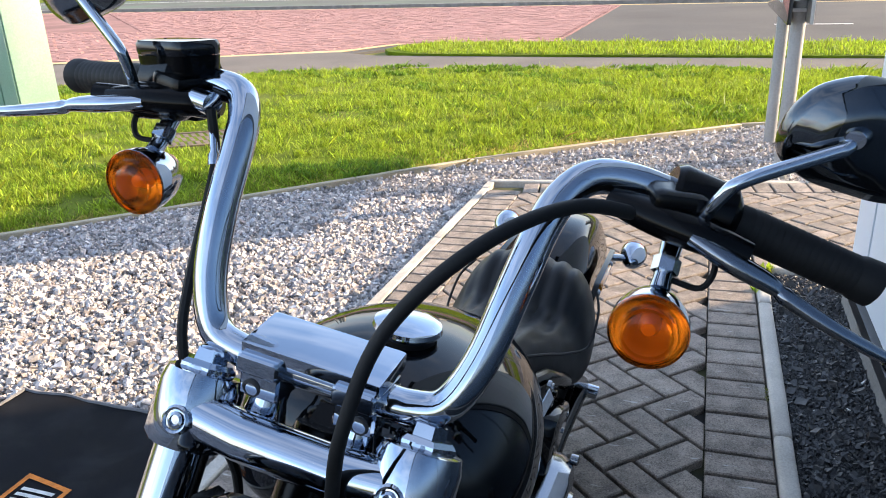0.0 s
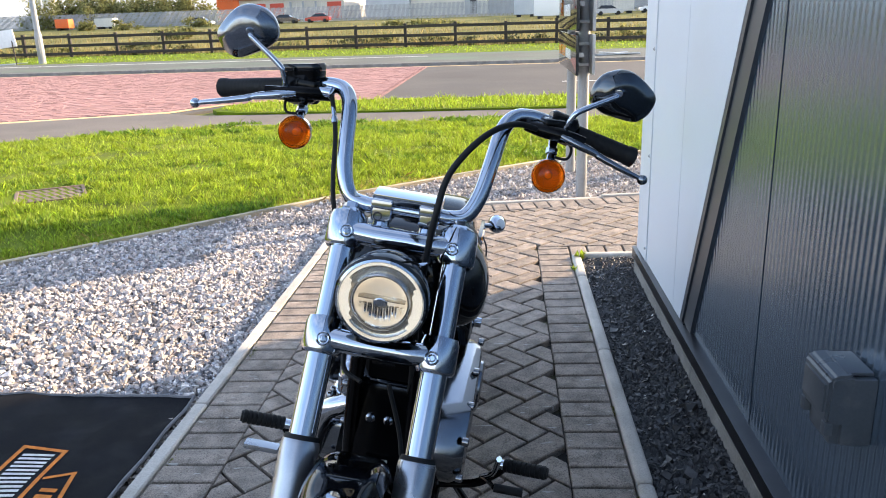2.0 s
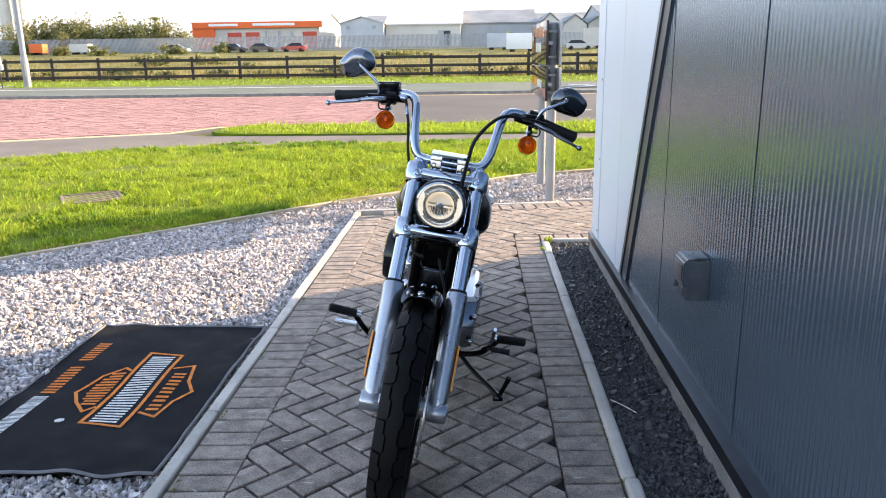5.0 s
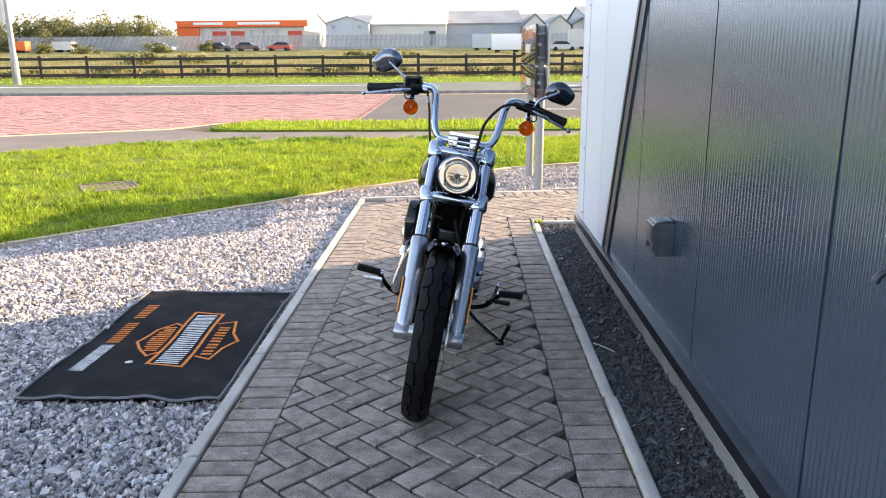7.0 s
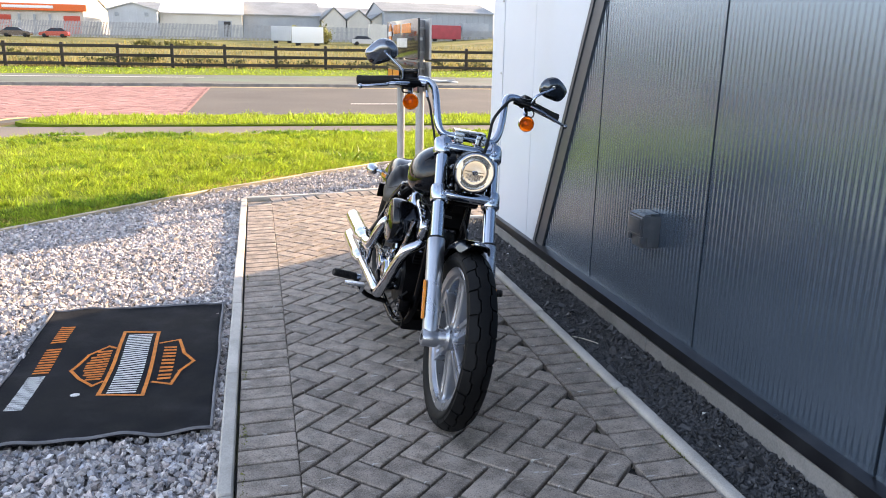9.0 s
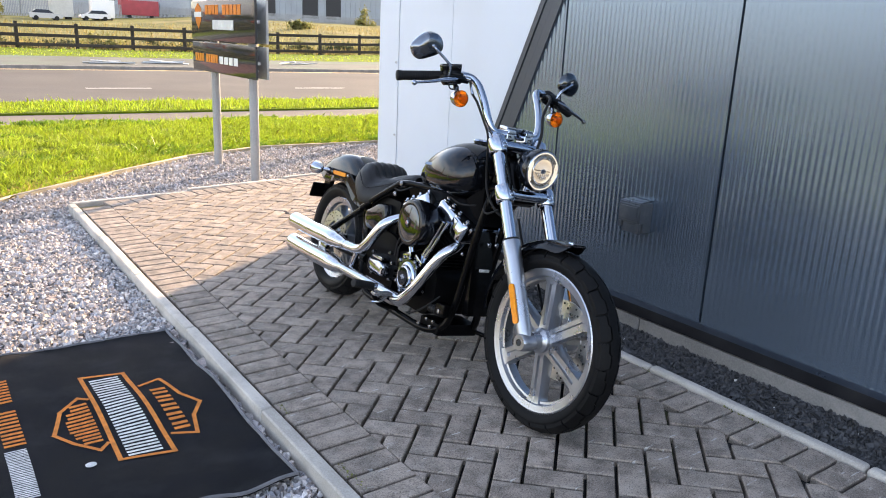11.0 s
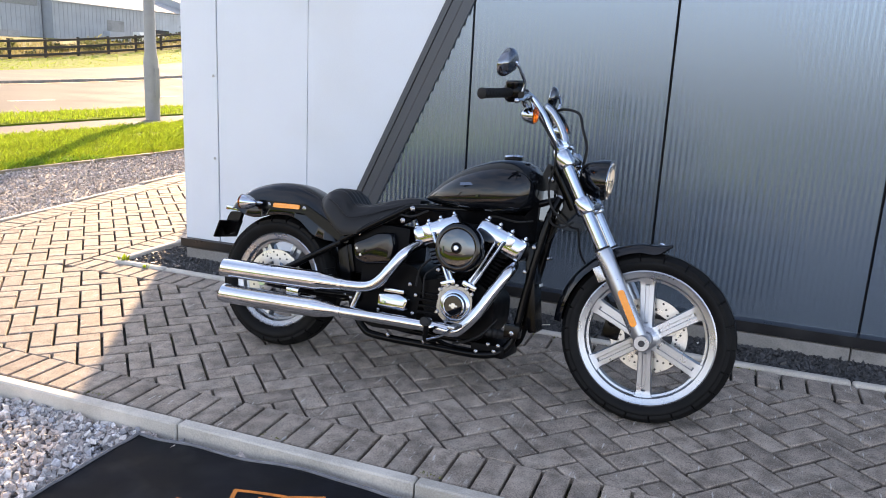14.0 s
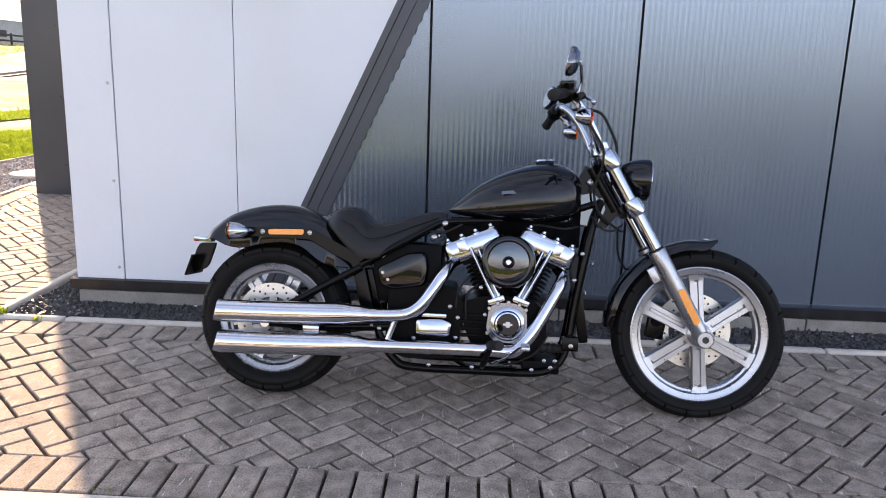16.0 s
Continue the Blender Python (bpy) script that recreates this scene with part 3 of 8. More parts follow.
def paver_mesh(poly, name="paver", cham=0.0035, gap=0.0056):
    """A block with chamfered arrises; the outline is centred on its own origin."""
    c = sum((Vector(p) for p in poly), Vector((0, 0))) / len(poly)

    def inset(k):
        out = []
        for i in range(len(poly)):
            p, a, b = poly[i], poly[i - 1], poly[(i + 1) % len(poly)]
            n1 = Vector((-(p - a).y, (p - a).x)).normalized()
            n2 = Vector((-(b - p).y, (b - p).x)).normalized()
            s = n1 + n2
            s = s / max(0.35, s.length_squared / 2)
            out.append(p + s * k - c)
        return out

    if sum(poly[i - 1].x * poly[i].y - poly[i].x * poly[i - 1].y for i in range(len(poly))) < 0:
        poly = poly[::-1]
    o, t = inset(gap), inset(gap + cham)
    n = len(poly)
    verts = [(*p, -0.03) for p in o] + [(*p, -cham) for p in o] + [(*p, 0) for p in t]
    faces = [tuple(range(2 * n, 3 * n))]
    for k in range(n):
        j = (k + 1) % n
        faces += [(k, j, n + j, n + k), (n + k, n + j, 2 * n + j, 2 * n + k)]
    return verts, faces, c


# ---- the building's wall ----
X_D, X_W, X_CORE = 0.585, 0.568, 0.62
TOP = 7.5
Z_BASE = 0.153


def y_diag(z):
    """The slanting edge between white and dark cladding."""
    return 1.82 - (z - 0.585) * 0.47


def wall_dark():
    root = tagged(empty("wall_west"), "anthracite ribbed metal cladding wall with a slanting joint to white panels", "wall", kind="structure")
    bm = BM()
    box(bm, (X_CORE + 0.15, -4.6, TOP / 2), (0.3, 15.2, TOP), None)
    part("wall_core", bm, SEAM, root)
    seams = [2.19, 1.19] + [0.19 - 0.97 * k for k in range(12)]
    band = 0.155
    for hi, lo in zip(seams, seams[1:]):
        verts, faces = [], []
        pitch, ys = 0.0265, []
        n_rib = round((hi - lo - 0.024) / pitch)
        ys.append((lo + 0.006, 0.0))
        for k in range(8 * n_rib + 1):
            ys.append((lo + 0.012 + (hi - lo - 0.024) * k / (8 * n_rib), 0.0017 * (1 - math.cos(2 * math.pi * k / 8)) / 2))
        ys.append((hi - 0.006, 0.0))
        for yy, dx in ys:
            zt = min(TOP, 0.585 + (1.82 - band + 0.03 - yy) / 0.47)
            zt = max(zt, Z_BASE)
            for z in (Z_BASE, zt):
                verts.append((X_D + dx, yy, z))
        for i in range(len(ys) - 1):
            faces.append((2 * i, 2 * i + 1, 2 * i + 3, 2 * i + 2))
        n = len(verts)
        # returned edges at both sides
        e = len(ys) - 1
        verts += [(X_D + 0.03, ys[0][0], verts[0][2]), (X_D + 0.03, ys[0][0], verts[1][2]), (X_D + 0.03, ys[e][0], verts[2 * e][2]), (X_D + 0.03, ys[e][0], verts[2 * e + 1][2])]
        faces += [(n, n + 1, 1, 0), (2 * e, 2 * e + 1, n + 3, n + 2)]
        pan = raw("panel", verts, faces, CLAD_DARK, root, True)
        pan.data.set_sharp_from_angle(angle=radians(50))
    # slanting trims
    for off, w, x in ((0.0, 0.034, X_D - 0.016), (0.038, 0.052, X_D - 0.009), (0.094, 0.06, X_D - 0.012)):
        bm = BM()
        z0, z1 = Z_BASE, TOP
        prism(bm, [(x, y_diag(z0) - off, z0), (x, y_diag(z1) - off, z1), (x, y_diag(z1) - off - w, z1), (x, y_diag(z0) - off - w, z0)], (0.03, 0, 0))
        part("slanting_trim", bm, CLAD_TRIM, root)
    return root


def wall_white():
    root = tagged(empty("wall_corner"), "pale blue-white flat metal cladding at the building's corner", "wall", kind="structure")
    zt = TOP
    bm = BM()
    prism(bm, [(X_W, y_diag(Z_BASE), Z_BASE), (X_W, 2.143, Z_BASE), (X_W, 2.143, zt), (X_W, y_diag(zt), zt)], (0.04, 0, 0))
    part("panel", bm, CLAD_WHITE, root)
    for a, b in ((2.147, 2.747), (2.751, 3.0)):
        bm = BM()
        x = X_W - (0.004 if b == 3.0 else 0)
        box(bm, (x + 0.02, (a + b) / 2, (Z_BASE + zt) / 2), (0.04, b - a, zt - Z_BASE), bevel=0.002, seg=1)
        part("panel", bm, CLAD_WHITE, root)
    bm = BM()
    box(bm, (4.3, 2.99, (Z_BASE + zt) / 2), (7.4, 0.03, zt - Z_BASE))
    part("return_panel", bm, CLAD_WHITE, root)
    for z in (0.215, 0.666, 1.15, 1.62, 2.1, 2.6):
        bm = BM()
        lathe(bm, (X_W - 0.004, 2.775, z), (-1, 0, 0), [(0, 0.009), (0.002, 0.009), (0.003, 0.006), (0.007, 0.005), (0.007, 0)], 8)
        part("screw", bm, GALV, root)
    return root


wall_dark()
wall_white()
bm = BM()
box(bm, (4.6, -4.6, TOP / 2), (7.4, 15.1, TOP - 0.02))
tagged(part("wall_inner", bm, CLAD_TRIM), "dark mass of the building behind its cladding", "wall", kind="structure")
bm = BM()
box(bm, (4.45, -4.6, TOP + 0.1), (8.1, 15.6, 0.2), bevel=0.02)
tagged(part("roof", bm, CLAD_TRIM), "flat dark metal roof edge of the building", "roof", kind="structure")
# the fin wall further back
bm = BM()
box(bm, (5.5, 4.72, 3.75), (4.0, 0.34, 7.5), bevel=0.01)
fin = tagged(part("wall_fin", bm, CLAD_TRIM), "dark grey clad fin wall beside the entrance paving", "wall", kind="structure")
for z in (0.35, 0.95, 1.55, 2.15):
    bm = BM()
    lathe(bm, (3.5, 4.6, z), (-1, 0, 0), [(0, 0.008), (0.006, 0.005), (0.006, 0)], 8)
    part("screw", bm, FLASH, fin)

# base flashing and plinth
bm = BM()
prism(bm, [(0.6, -11, 0.098), (0.547, -11, 0.098), (0.545, -11, 0.149), (0.584, -11, 0.158), (0.6, -11, 0.158)], (0, 14.03, 0))
tagged(part("base_flashing", bm, FLASH, sharp=20), "dusty black metal flashing along the foot of the wall", "flashing", kind="structure")
bm = BM()
for k in range(12):
    box(bm, (0.582, 2.97 - 1.25 * k - 0.6, -0.02), (0.06, 1.244, 0.22), bevel=0.004, seg=1)
tagged(part("plinth", bm, PLINTH), "stained grey concrete plinth under the cladding", "plinth", kind="structure")
bm = BM()
box(bm, (4.3, 2.965, 0.0), (7.4, 0.06, 0.30))
tagged(part("plinth_return", bm, PLINTH), "grey concrete plinth round the corner", "plinth", kind="structure")

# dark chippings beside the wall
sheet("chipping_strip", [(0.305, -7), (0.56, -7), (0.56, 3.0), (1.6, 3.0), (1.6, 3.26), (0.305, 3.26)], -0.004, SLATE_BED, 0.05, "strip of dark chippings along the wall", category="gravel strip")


def chips(name, n, place, size, material, label, parent=None, spread=0.4, flat=0.6, blocky=False):
    """Loose angular stones: one joined heap of real pieces."""
    rng = np.random.default_rng(len(name) + n)
    pos = place(rng, n)
    n = len(pos)
    corner = np.array([[-1, 0, 0], [1, 0, 0], [0, -1, 0], [0, 1, 0], [0, 0, -1], [0, 0, 1]], float) * 0.72
    v = corner[None] + rng.uniform(-0.3, 0.3, (n, 6, 3))
    if blocky:
        corner = np.array([[-1, -1, -1], [1, -1, -1], [1, 1, -1], [-1, 1, -1], [-1, -1, 1], [1, -1, 1], [1, 1, 1], [-1, 1, 1]], float) * 0.5
        v = corner[None] * (1 + rng.uniform(-0.42, 0.42, (n, 8, 3)))
    s = size * np.exp(rng.normal(0, spread, (n, 1, 1))) * np.stack([rng.uniform(0.8, 1.35, n), rng.uniform(0.6, 1.0, n), rng.uniform(0.45, 0.8, n)], 1)[:, None, :]
    v = v * s
    q = rng.normal(size=(n, 4))
    q[:, 1:3] *= flat
    q /= np.linalg.norm(q, axis=1, keepdims=True)
    w, x, y, z = q.T
    rot = np.stack([1 - 2 * (y * y + z * z), 2 * (x * y - z * w), 2 * (x * z + y * w), 2 * (x * y + z * w), 1 - 2 * (x * x + z * z), 2 * (y * z - x * w),
                    2 * (x * z - y * w), 2 * (y * z + x * w), 1 - 2 * (x * x + y * y)], 1).reshape(n, 3, 3)
    v = np.einsum("nij,nkj->nki", rot, v) + pos[:, None, :]
    f = np.array([[1, 3, 5], [3, 0, 5], [0, 2, 5], [2, 1, 5], [3, 1, 4], [0, 3, 4], [2, 0, 4], [1, 2, 4]])
    if blocky:
        f = np.array([[0, 3, 2, 1], [4, 5, 6, 7], [0, 1, 5, 4], [1, 2, 6, 5], [2, 3, 7, 6], [3, 0, 4, 7]])
    faces = (f[None] + v.shape[1] * np.arange(n)[:, None, None]).reshape(-1, f.shape[1])
    me = bpy.data.meshes.new(name)
    me.from_pydata(v.reshape(-1, 3).tolist(), [], faces.tolist())
    me.materials.append(material)
    ob = new(name, me)
    ob.parent = parent
    return tagged(ob, label, "gravel", kind="stuff")


EX, EY = np.array([p[0] for p in EDGE]), np.array([p[1] for p in EDGE])


def in_gravel(x, y):
    left = (x < X_L - 0.06) & (y < np.interp(x, EX, EY) - 0.03) & (y > -1.8)
    back = (x >= X_L - 0.06) & (y > far_line(x) + 0.06) & (y < np.interp(x, EX, EY) - 0.03) & (x < 9)
    return left | back


def place_near(rng, n):
    x, y = rng.uniform(-3.6, X_L - 0.06, n), rng.uniform(-1.5, 4.2, n)
    under = (np.abs(x + 1.718) < 0.4) & (np.abs(y - 0.997) < 0.7)
    ok = in_gravel(x, y) & (np.hypot(x + 1.6, y - 1) < 3.4) & ~under
    return np.stack([x, y, -0.078 + rng.uniform(-.006, .014, n)], 1)[ok]


def place_far(rng, n):
    x, y = rng.uniform(-7, 9, n), rng.uniform(-1.5, 7.3, n)
    near = (x > -3.6) & (x < X_L) & (y < 4.2) & (np.hypot(x + 1.6, y - 1) < 3.4)
    ok = in_gravel(x, y) & ~near
    return np.stack([x, y, -0.078 + rng.uniform(-.006, .016, n)], 1)[ok]


chips("granite_chippings", 82000, place_near, 0.0158, GRAVEL, "loose pale grey and pink granite chippings beside the paving", spread=0.3, blocky=True, flat=0.9)
chips("granite_chippings", 175000, place_far, 0.0165, GRAVEL, "loose pale granite chippings towards the lawn", spread=0.3)


def place_yard(rng, n):
    x, y = rng.uniform(-7, X_L - 0.06, n), rng.uniform(-6, 0.4, n)
    near = (x > -3.6) & (np.hypot(x + 1.6, y - 1) < 3.4) & (y > -1.5)
    ok = (y < np.interp(x, EX, EY) - 0.03) & ~near & ((y < -1.5) | (x < -3.6))
    return np.stack([x, y, -0.078 + rng.uniform(-.006, .016, n)], 1)[ok]


chips("granite_chippings", 34000, place_yard, 0.022, GRAVEL, "loose pale granite chippings in the open yard", spread=0.3)


def place_dark(rng, n):
    x, y = rng.uniform(0.31, 0.56, n), rng.uniform(-3.2, 3.24, n)
    return np.stack([x, y, 0.004 + 0.08 * (x - 0.31) * rng.uniform(0.2, 1, n) + rng.uniform(-.004, .008, n)], 1)


def place_dark_end(rng, n):
    x, y = rng.uniform(0.56, 1.5, n), rng.uniform(3.02, 3.25, n)
    return np.stack([x, y, 0.006 + rng.uniform(-.004, .010, n)], 1)


chips("dark_chippings", 78000, place_dark, 0.0082, SLATE, "loose dark grey chippings between kerb and wall", blocky=True, flat=0.9)
chips("dark_chippings", 7000, place_dark_end, 0.0085, SLATE, "loose dark grey chippings round the wall's corner")
chips("pale_chippings", 90, place_dark, 0.013, mat("pale_chips", (0.6, 0.58, 0.55), 0.8, var=0.2, rand=0.2, island=True), "a few white chips among dark chippings")


def blades(name, n, place, h, w, material, label, lean=0.5, clump=0.0):
    """Grass: one joined sward of bent, tapered blades."""
    rng = np.random.default_rng(n)
    pos = place(rng, n)
    n = len(pos)
    a = rng.uniform(0, 2 * np.pi, n)
    hh = h * np.exp(rng.normal(0, 0.35, n))
    if clump:
        hh *= 1 + clump * np.sin(pos[:, 0] * 5.1 + np.sin(pos[:, 1] * 3.7) * 2) * np.sin(pos[:, 1] * 4.3 + pos[:, 0])
    d = np.stack([np.cos(a), np.sin(a), 0 * a], 1)
    b = rng.uniform(0, 2 * np.pi, n)
    bend = np.stack([np.cos(b), np.sin(b), 0 * b], 1) * (hh * rng.uniform(0.05, lean, n))[:, None]
    ww = (w * rng.uniform(0.7, 1.3, n))[:, None]
    up = np.stack([0 * hh, 0 * hh, hh], 1)
    v = np.stack([pos - d * ww / 2, pos + d * ww / 2, pos + d * ww / 2.6 + bend * 0.4 + up * 0.6, pos + bend + up, pos - d * ww / 2.6 + bend * 0.4 + up * 0.6], 1)
    faces = (np.array([[0, 1, 2, 3, 4]]) + 5 * np.arange(n)[:, None])
    me = bpy.data.meshes.new(name)
    me.from_pydata(v.reshape(-1, 3).tolist(), [], faces.tolist())
    me.materials.append(material)
    me.shade_smooth()
    return tagged(new(name, me), label, "grass", kind="stuff")


LX, LY = np.array([p[0] for p in LAWN_FAR]), np.array([p[1] for p in LAWN_FAR])


def place_lawn(rng, n):
    x = rng.uniform(-8, 11, n)
    a, b = np.interp(x, EX, EY), np.interp(x, LX, LY)
    t = rng.uniform(0, 1, n) ** 1.35
    y = a + 0.02 + (b - a - 0.03) * t
    z = -0.09 + np.sin(np.pi * t) * 0.05
    keep = np.hypot(x + 4.02, y - 5.35) > 0.33
    return np.stack([x, y, z], 1)[keep]


def place_verge(rng, n):
    x, y = rng.uniform(-4.95, 18, n), rng.uniform(11.45, 13.2, n)
    y = 11.42 + (y - 11.45) * 1.0 + np.maximum(0, x) * 0.012
    t = (y - 11.45) / 1.75
    ok = (np.abs(t - 0.5) < 0.5 * np.sqrt(np.clip((x + 5.0) / 0.9, 0, 1)))
    return np.stack([x, y, -0.065 + 0 * x], 1)[ok]


def place_far_verge(rng, n):
    x, y = rng.uniform(-30, 56, n), rng.uniform(31.4, 39.9, n)
    return np.stack([x, y, -0.04 + np.minimum(2.4, 0.0016 * np.maximum(0, x - 14) ** 2)], 1)


def lawn_points(rng, n, power=1.35, lo=-8, hi=11):
    x = rng.uniform(lo, hi, n)
    a, b = np.interp(x, EX, EY), np.interp(x, LX, LY)
    t = rng.uniform(0, 1, n) ** power
    return x, a + 0.03 + (b - a - 0.05) * t, -0.09 + np.sin(np.pi * t) * 0.05


def clear_of_drain(p):
    return p[np.hypot(p[:, 0] + 4.02, p[:, 1] - 5.35) > 0.35]


def place_tufts(rng, n):
    """Tussocks: many blades round each centre."""
    k = n // 60
    x, y, z = lawn_points(rng, k)
    w = rng.integers(0, k, n)
    spread = rng.uniform(0.02, 0.1, k)[w]
    p = np.stack([x[w] + rng.normal(0, 1, n) * spread, y[w] + rng.normal(0, 1, n) * spread * 0.8, z[w]], 1)
    a, b = np.interp(p[:, 0], EX, EY), np.interp(p[:, 0], LX, LY)
    return clear_of_drain(p[(p[:, 1] > a + 0.02) & (p[:, 1] < b - 0.02)])


def place_weeds(rng, n):
    """Low rosettes of broad leaves, in loose colonies."""
    k = n // 26
    cx_, cy_, _ = lawn_points(rng, 60, 1.2, -7.5, 4)
    which = rng.integers(0, 60, k)
    x, y = cx_[which] + rng.normal(0, 0.28, k), cy_[which] + rng.normal(0, 0.12, k)
    w = rng.integers(0, k, n)
    p = np.stack([x[w] + rng.normal(0, 0.035, n), y[w] + rng.normal(0, 0.03, n), np.full(n, -0.06)], 1)
    a, b = np.interp(p[:, 0], EX, EY), np.interp(p[:, 0], LX, LY)
    return clear_of_drain(p[(p[:, 1] > a + 0.02) & (p[:, 1] < b - 0.02)])


def place_straw(rng, n):
    x = rng.uniform(-8, 6, n)
    y = np.interp(x, EX, EY) + 0.02 + np.abs(rng.normal(0, 0.3, n)) * (1.25 + np.sin(x * 2.3)) * (1.0 + 0.8 * (x < -2.5))
    return clear_of_drain(np.stack([x, y, np.full(n, -0.085)], 1))


blades("grass", 140000, place_lawn, 0.022, 0.0065, BLADE, "mown green grass of the lawn, thin at the edges", 1.4, 0.6)
blades("grass_tussocks", 185000, place_tufts, 0.048, 0.006, BLADE, "longer green tussocks scattered over the lawn", 1.1)
blades("lawn_weeds", 42000, place_weeds, 0.032, 0.016, WEEDLEAF, "dark green broad-leaved weeds in the lawn", 1.5)
blades("dry_grass", 30000, place_straw, 0.024, 0.005, STRAW, "dry straw-coloured grass along the lawn's edge", 2.0)
blades("grass", 30000, place_verge, 0.05, 0.013, BLADE, "taller green grass on the verge", 0.8, 0.4)
blades("grass", 11000, place_far_verge, 0.05, 0.05, BLADE, "green grass beyond the road", 0.8, 0.3)

# ---- far side of the road ----
def fence_y(x):
    return 40.2


def rail_fence():
    root = tagged(empty("timber_fence"), "dark stained post-and-rail timber fence beyond the road", "fence")
    post = BM()
    box(post, (0, 0, 0.55), (0.16, 0.14, 1.22), bevel=0.015, seg=1)
    base = part("post", post, TIMBER, root)
    base.location = (-41.6, fence_y(0), 0)
    rail = BM()
    box(rail, (0, 0, 0), (2.62, 0.06, 0.15), bevel=0.012, seg=1)
    rail0 = part("rail", rail, TIMBER, root)
    rail0.location = (-40.3, fence_y(0) - 0.08, 1.0)
    for k in range(48):
        x = -41.6 + 2.6 * k
        if k:
            o = base.copy()
            scene.collection.objects.link(o)
            o.location = (x, fence_y(x), rise(x, 40) + random.uniform(-.03, .03))
        for z in (1.0, 0.56, 0.14):
            if k == 0 and z == 1.0:
                continue
            o = rail0.copy()
            scene.collection.objects.link(o)
            o.matrix_local = pose(x + 1.3, fence_y(x) - 0.08, z + rise(x + 1.3, 40) + random.uniform(-.015, .015), 0, random.uniform(-.5, .5) - math.degrees(math.atan((rise(x + 2.6, 40) - rise(x, 40)) / 2.6)), 0)


rail_fence()


def bush(name, c, size, n, leaf, material, label, category="bush", seed=1, trunk=False):
    """Leaves in many uneven clumps about a few stems."""
    rng = np.random.default_rng(seed)
    k = max(5, n // 60)
    cl = rng.normal(0, 0.42, (k, 3))
    cl[:, 2] = np.abs(cl[:, 2]) * 1.0
    which = rng.integers(0, k, n)
    p = cl[which] + rng.normal(0, 0.16, (n, 3))
    p[:, 2] = np.clip(p[:, 2], 0.02, 1.25)
    p = p * np.array(size) * np.array([0.75, 0.75, 0.85]) + np.array(c)
    u = rng.normal(size=(n, 3)); u /= np.linalg.norm(u, axis=1, keepdims=True)
    w = np.cross(u, rng.normal(size=(n, 3))); w /= np.linalg.norm(w, axis=1, keepdims=True)
    s = (leaf * rng.uniform(0.5, 1.3, n))[:, None]
    v = np.stack([p - u * s, p + w * s * 0.45, p + u * s, p - w * s * 0.45], 1)
    me = bpy.data.meshes.new("crown")
    me.from_pydata(v.reshape(-1, 3).tolist(), [], (np.arange(4)[None] + 4 * np.arange(n)[:, None]).tolist())
    me.materials.append(material)
    root = tagged(empty(name, Matrix.Translation(c)), label, category)
    crown = new("crown", me)
    crown.parent = root
    crown.matrix_local = Matrix.Translation(-Vector(c))
    bm = BM()
    for j in range(4):
        e = cl[j] * np.array(size) * 0.7
        tube(bm, [(0, 0, -0.1), (e[0] * 0.3, e[1] * 0.3, max(0.2, e[2] * 0.5)), (e[0], e[1], max(0.3, e[2]))], [0.05 * size[2] * 0.4, 0.03 * size[2] * 0.4, 0.012], 6)
    part("trunk", bm, BARK, root)
    return root


first_far = len(scene.objects)
HEDGE = mat("bramble_leaf", (0.06, 0.075, 0.025), 0.8, var=0.4, scale=1.2, fine=20, bump=0, rand=0.5, island=True, dirt=(0.16, 0.12, 0.05), dirt_amount=0.6, dirt_scale=0.7)
rb = random.Random(11)
for k in range(30):
    bush("bramble", (-32 + 2.45 * k + rb.uniform(-0.8, 0.8), rb.uniform(41.0, 42.6), -0.1), (rb.uniform(1.3, 2.2), 0.5, rb.uniform(0.5, 0.85)), 560, 0.085, HEDGE, "low dark bramble growing behind the timber fence", seed=900 + k)
rb = random.Random(23)
for k in range(20):
    x, y = 14 + 2.6 * k + rb.uniform(-0.8, 0.8), rb.uniform(42.5, 46)
    bush("shrub", (x, y, ground_z(y)), (rb.uniform(1.6, 2.6), 0.9, rb.uniform(0.8, 1.25)), 620, 0.11, LEAF if k % 3 else HEDGE, "tangled green bramble bank behind the timber fence", seed=800 + k)
rb = random.Random(5)
for k in range(26):
    x = -34 + 3.1 * k + rb.uniform(-1, 1)
    y = rb.uniform(42, 52)
    bush("shrub", (x, y, ground_z(y)), (rb.uniform(1.2, 2.6), rb.uniform(0.7, 1.3), rb.uniform(0.5, 0.95)), 420, 0.13, LEAF, "low tangled green shrub in the rough meadow", seed=k)
for k in range(9):
    x = -62 + 2.9 * k
    y = 100 + rb.uniform(-2, 2)
    bush("tree", (x, y, far_z(y)), (rb.uniform(2.2, 3.2), 2.4, rb.uniform(3.0, 4.2)), 1900, 0.2, LEAF, "rounded broadleaf tree turning olive in early autumn", "tree", seed=50 + k)
for x, y, sx, sz in ((-8.5, 70, 4.0, 0.8), (-5.5, 72, 3.0, 0.7), (6.5, 90, 2.2, 2.4), (24, 70, 3.2, 1.0), (30, 66, 2.4, 0.8), (-26, 60, 2.6, 1.1), (-22, 62, 2.0, 1.0), (-36, 90, 2.6, 1.4), (-31, 92, 2.0, 1.2), (-44, 88, 2.4, 1.0), (-50, 90, 2.0, 1.1), (58, 92, 3.0, 3.6), (52, 95, 2.6, 2.8)):
    bush("shrub", (x, y, far_z(y)), (sx, 1.5, sz), 700, 0.2, LEAF, "dense bramble and shrub clump in the meadow", seed=int(x * 7 + 500))


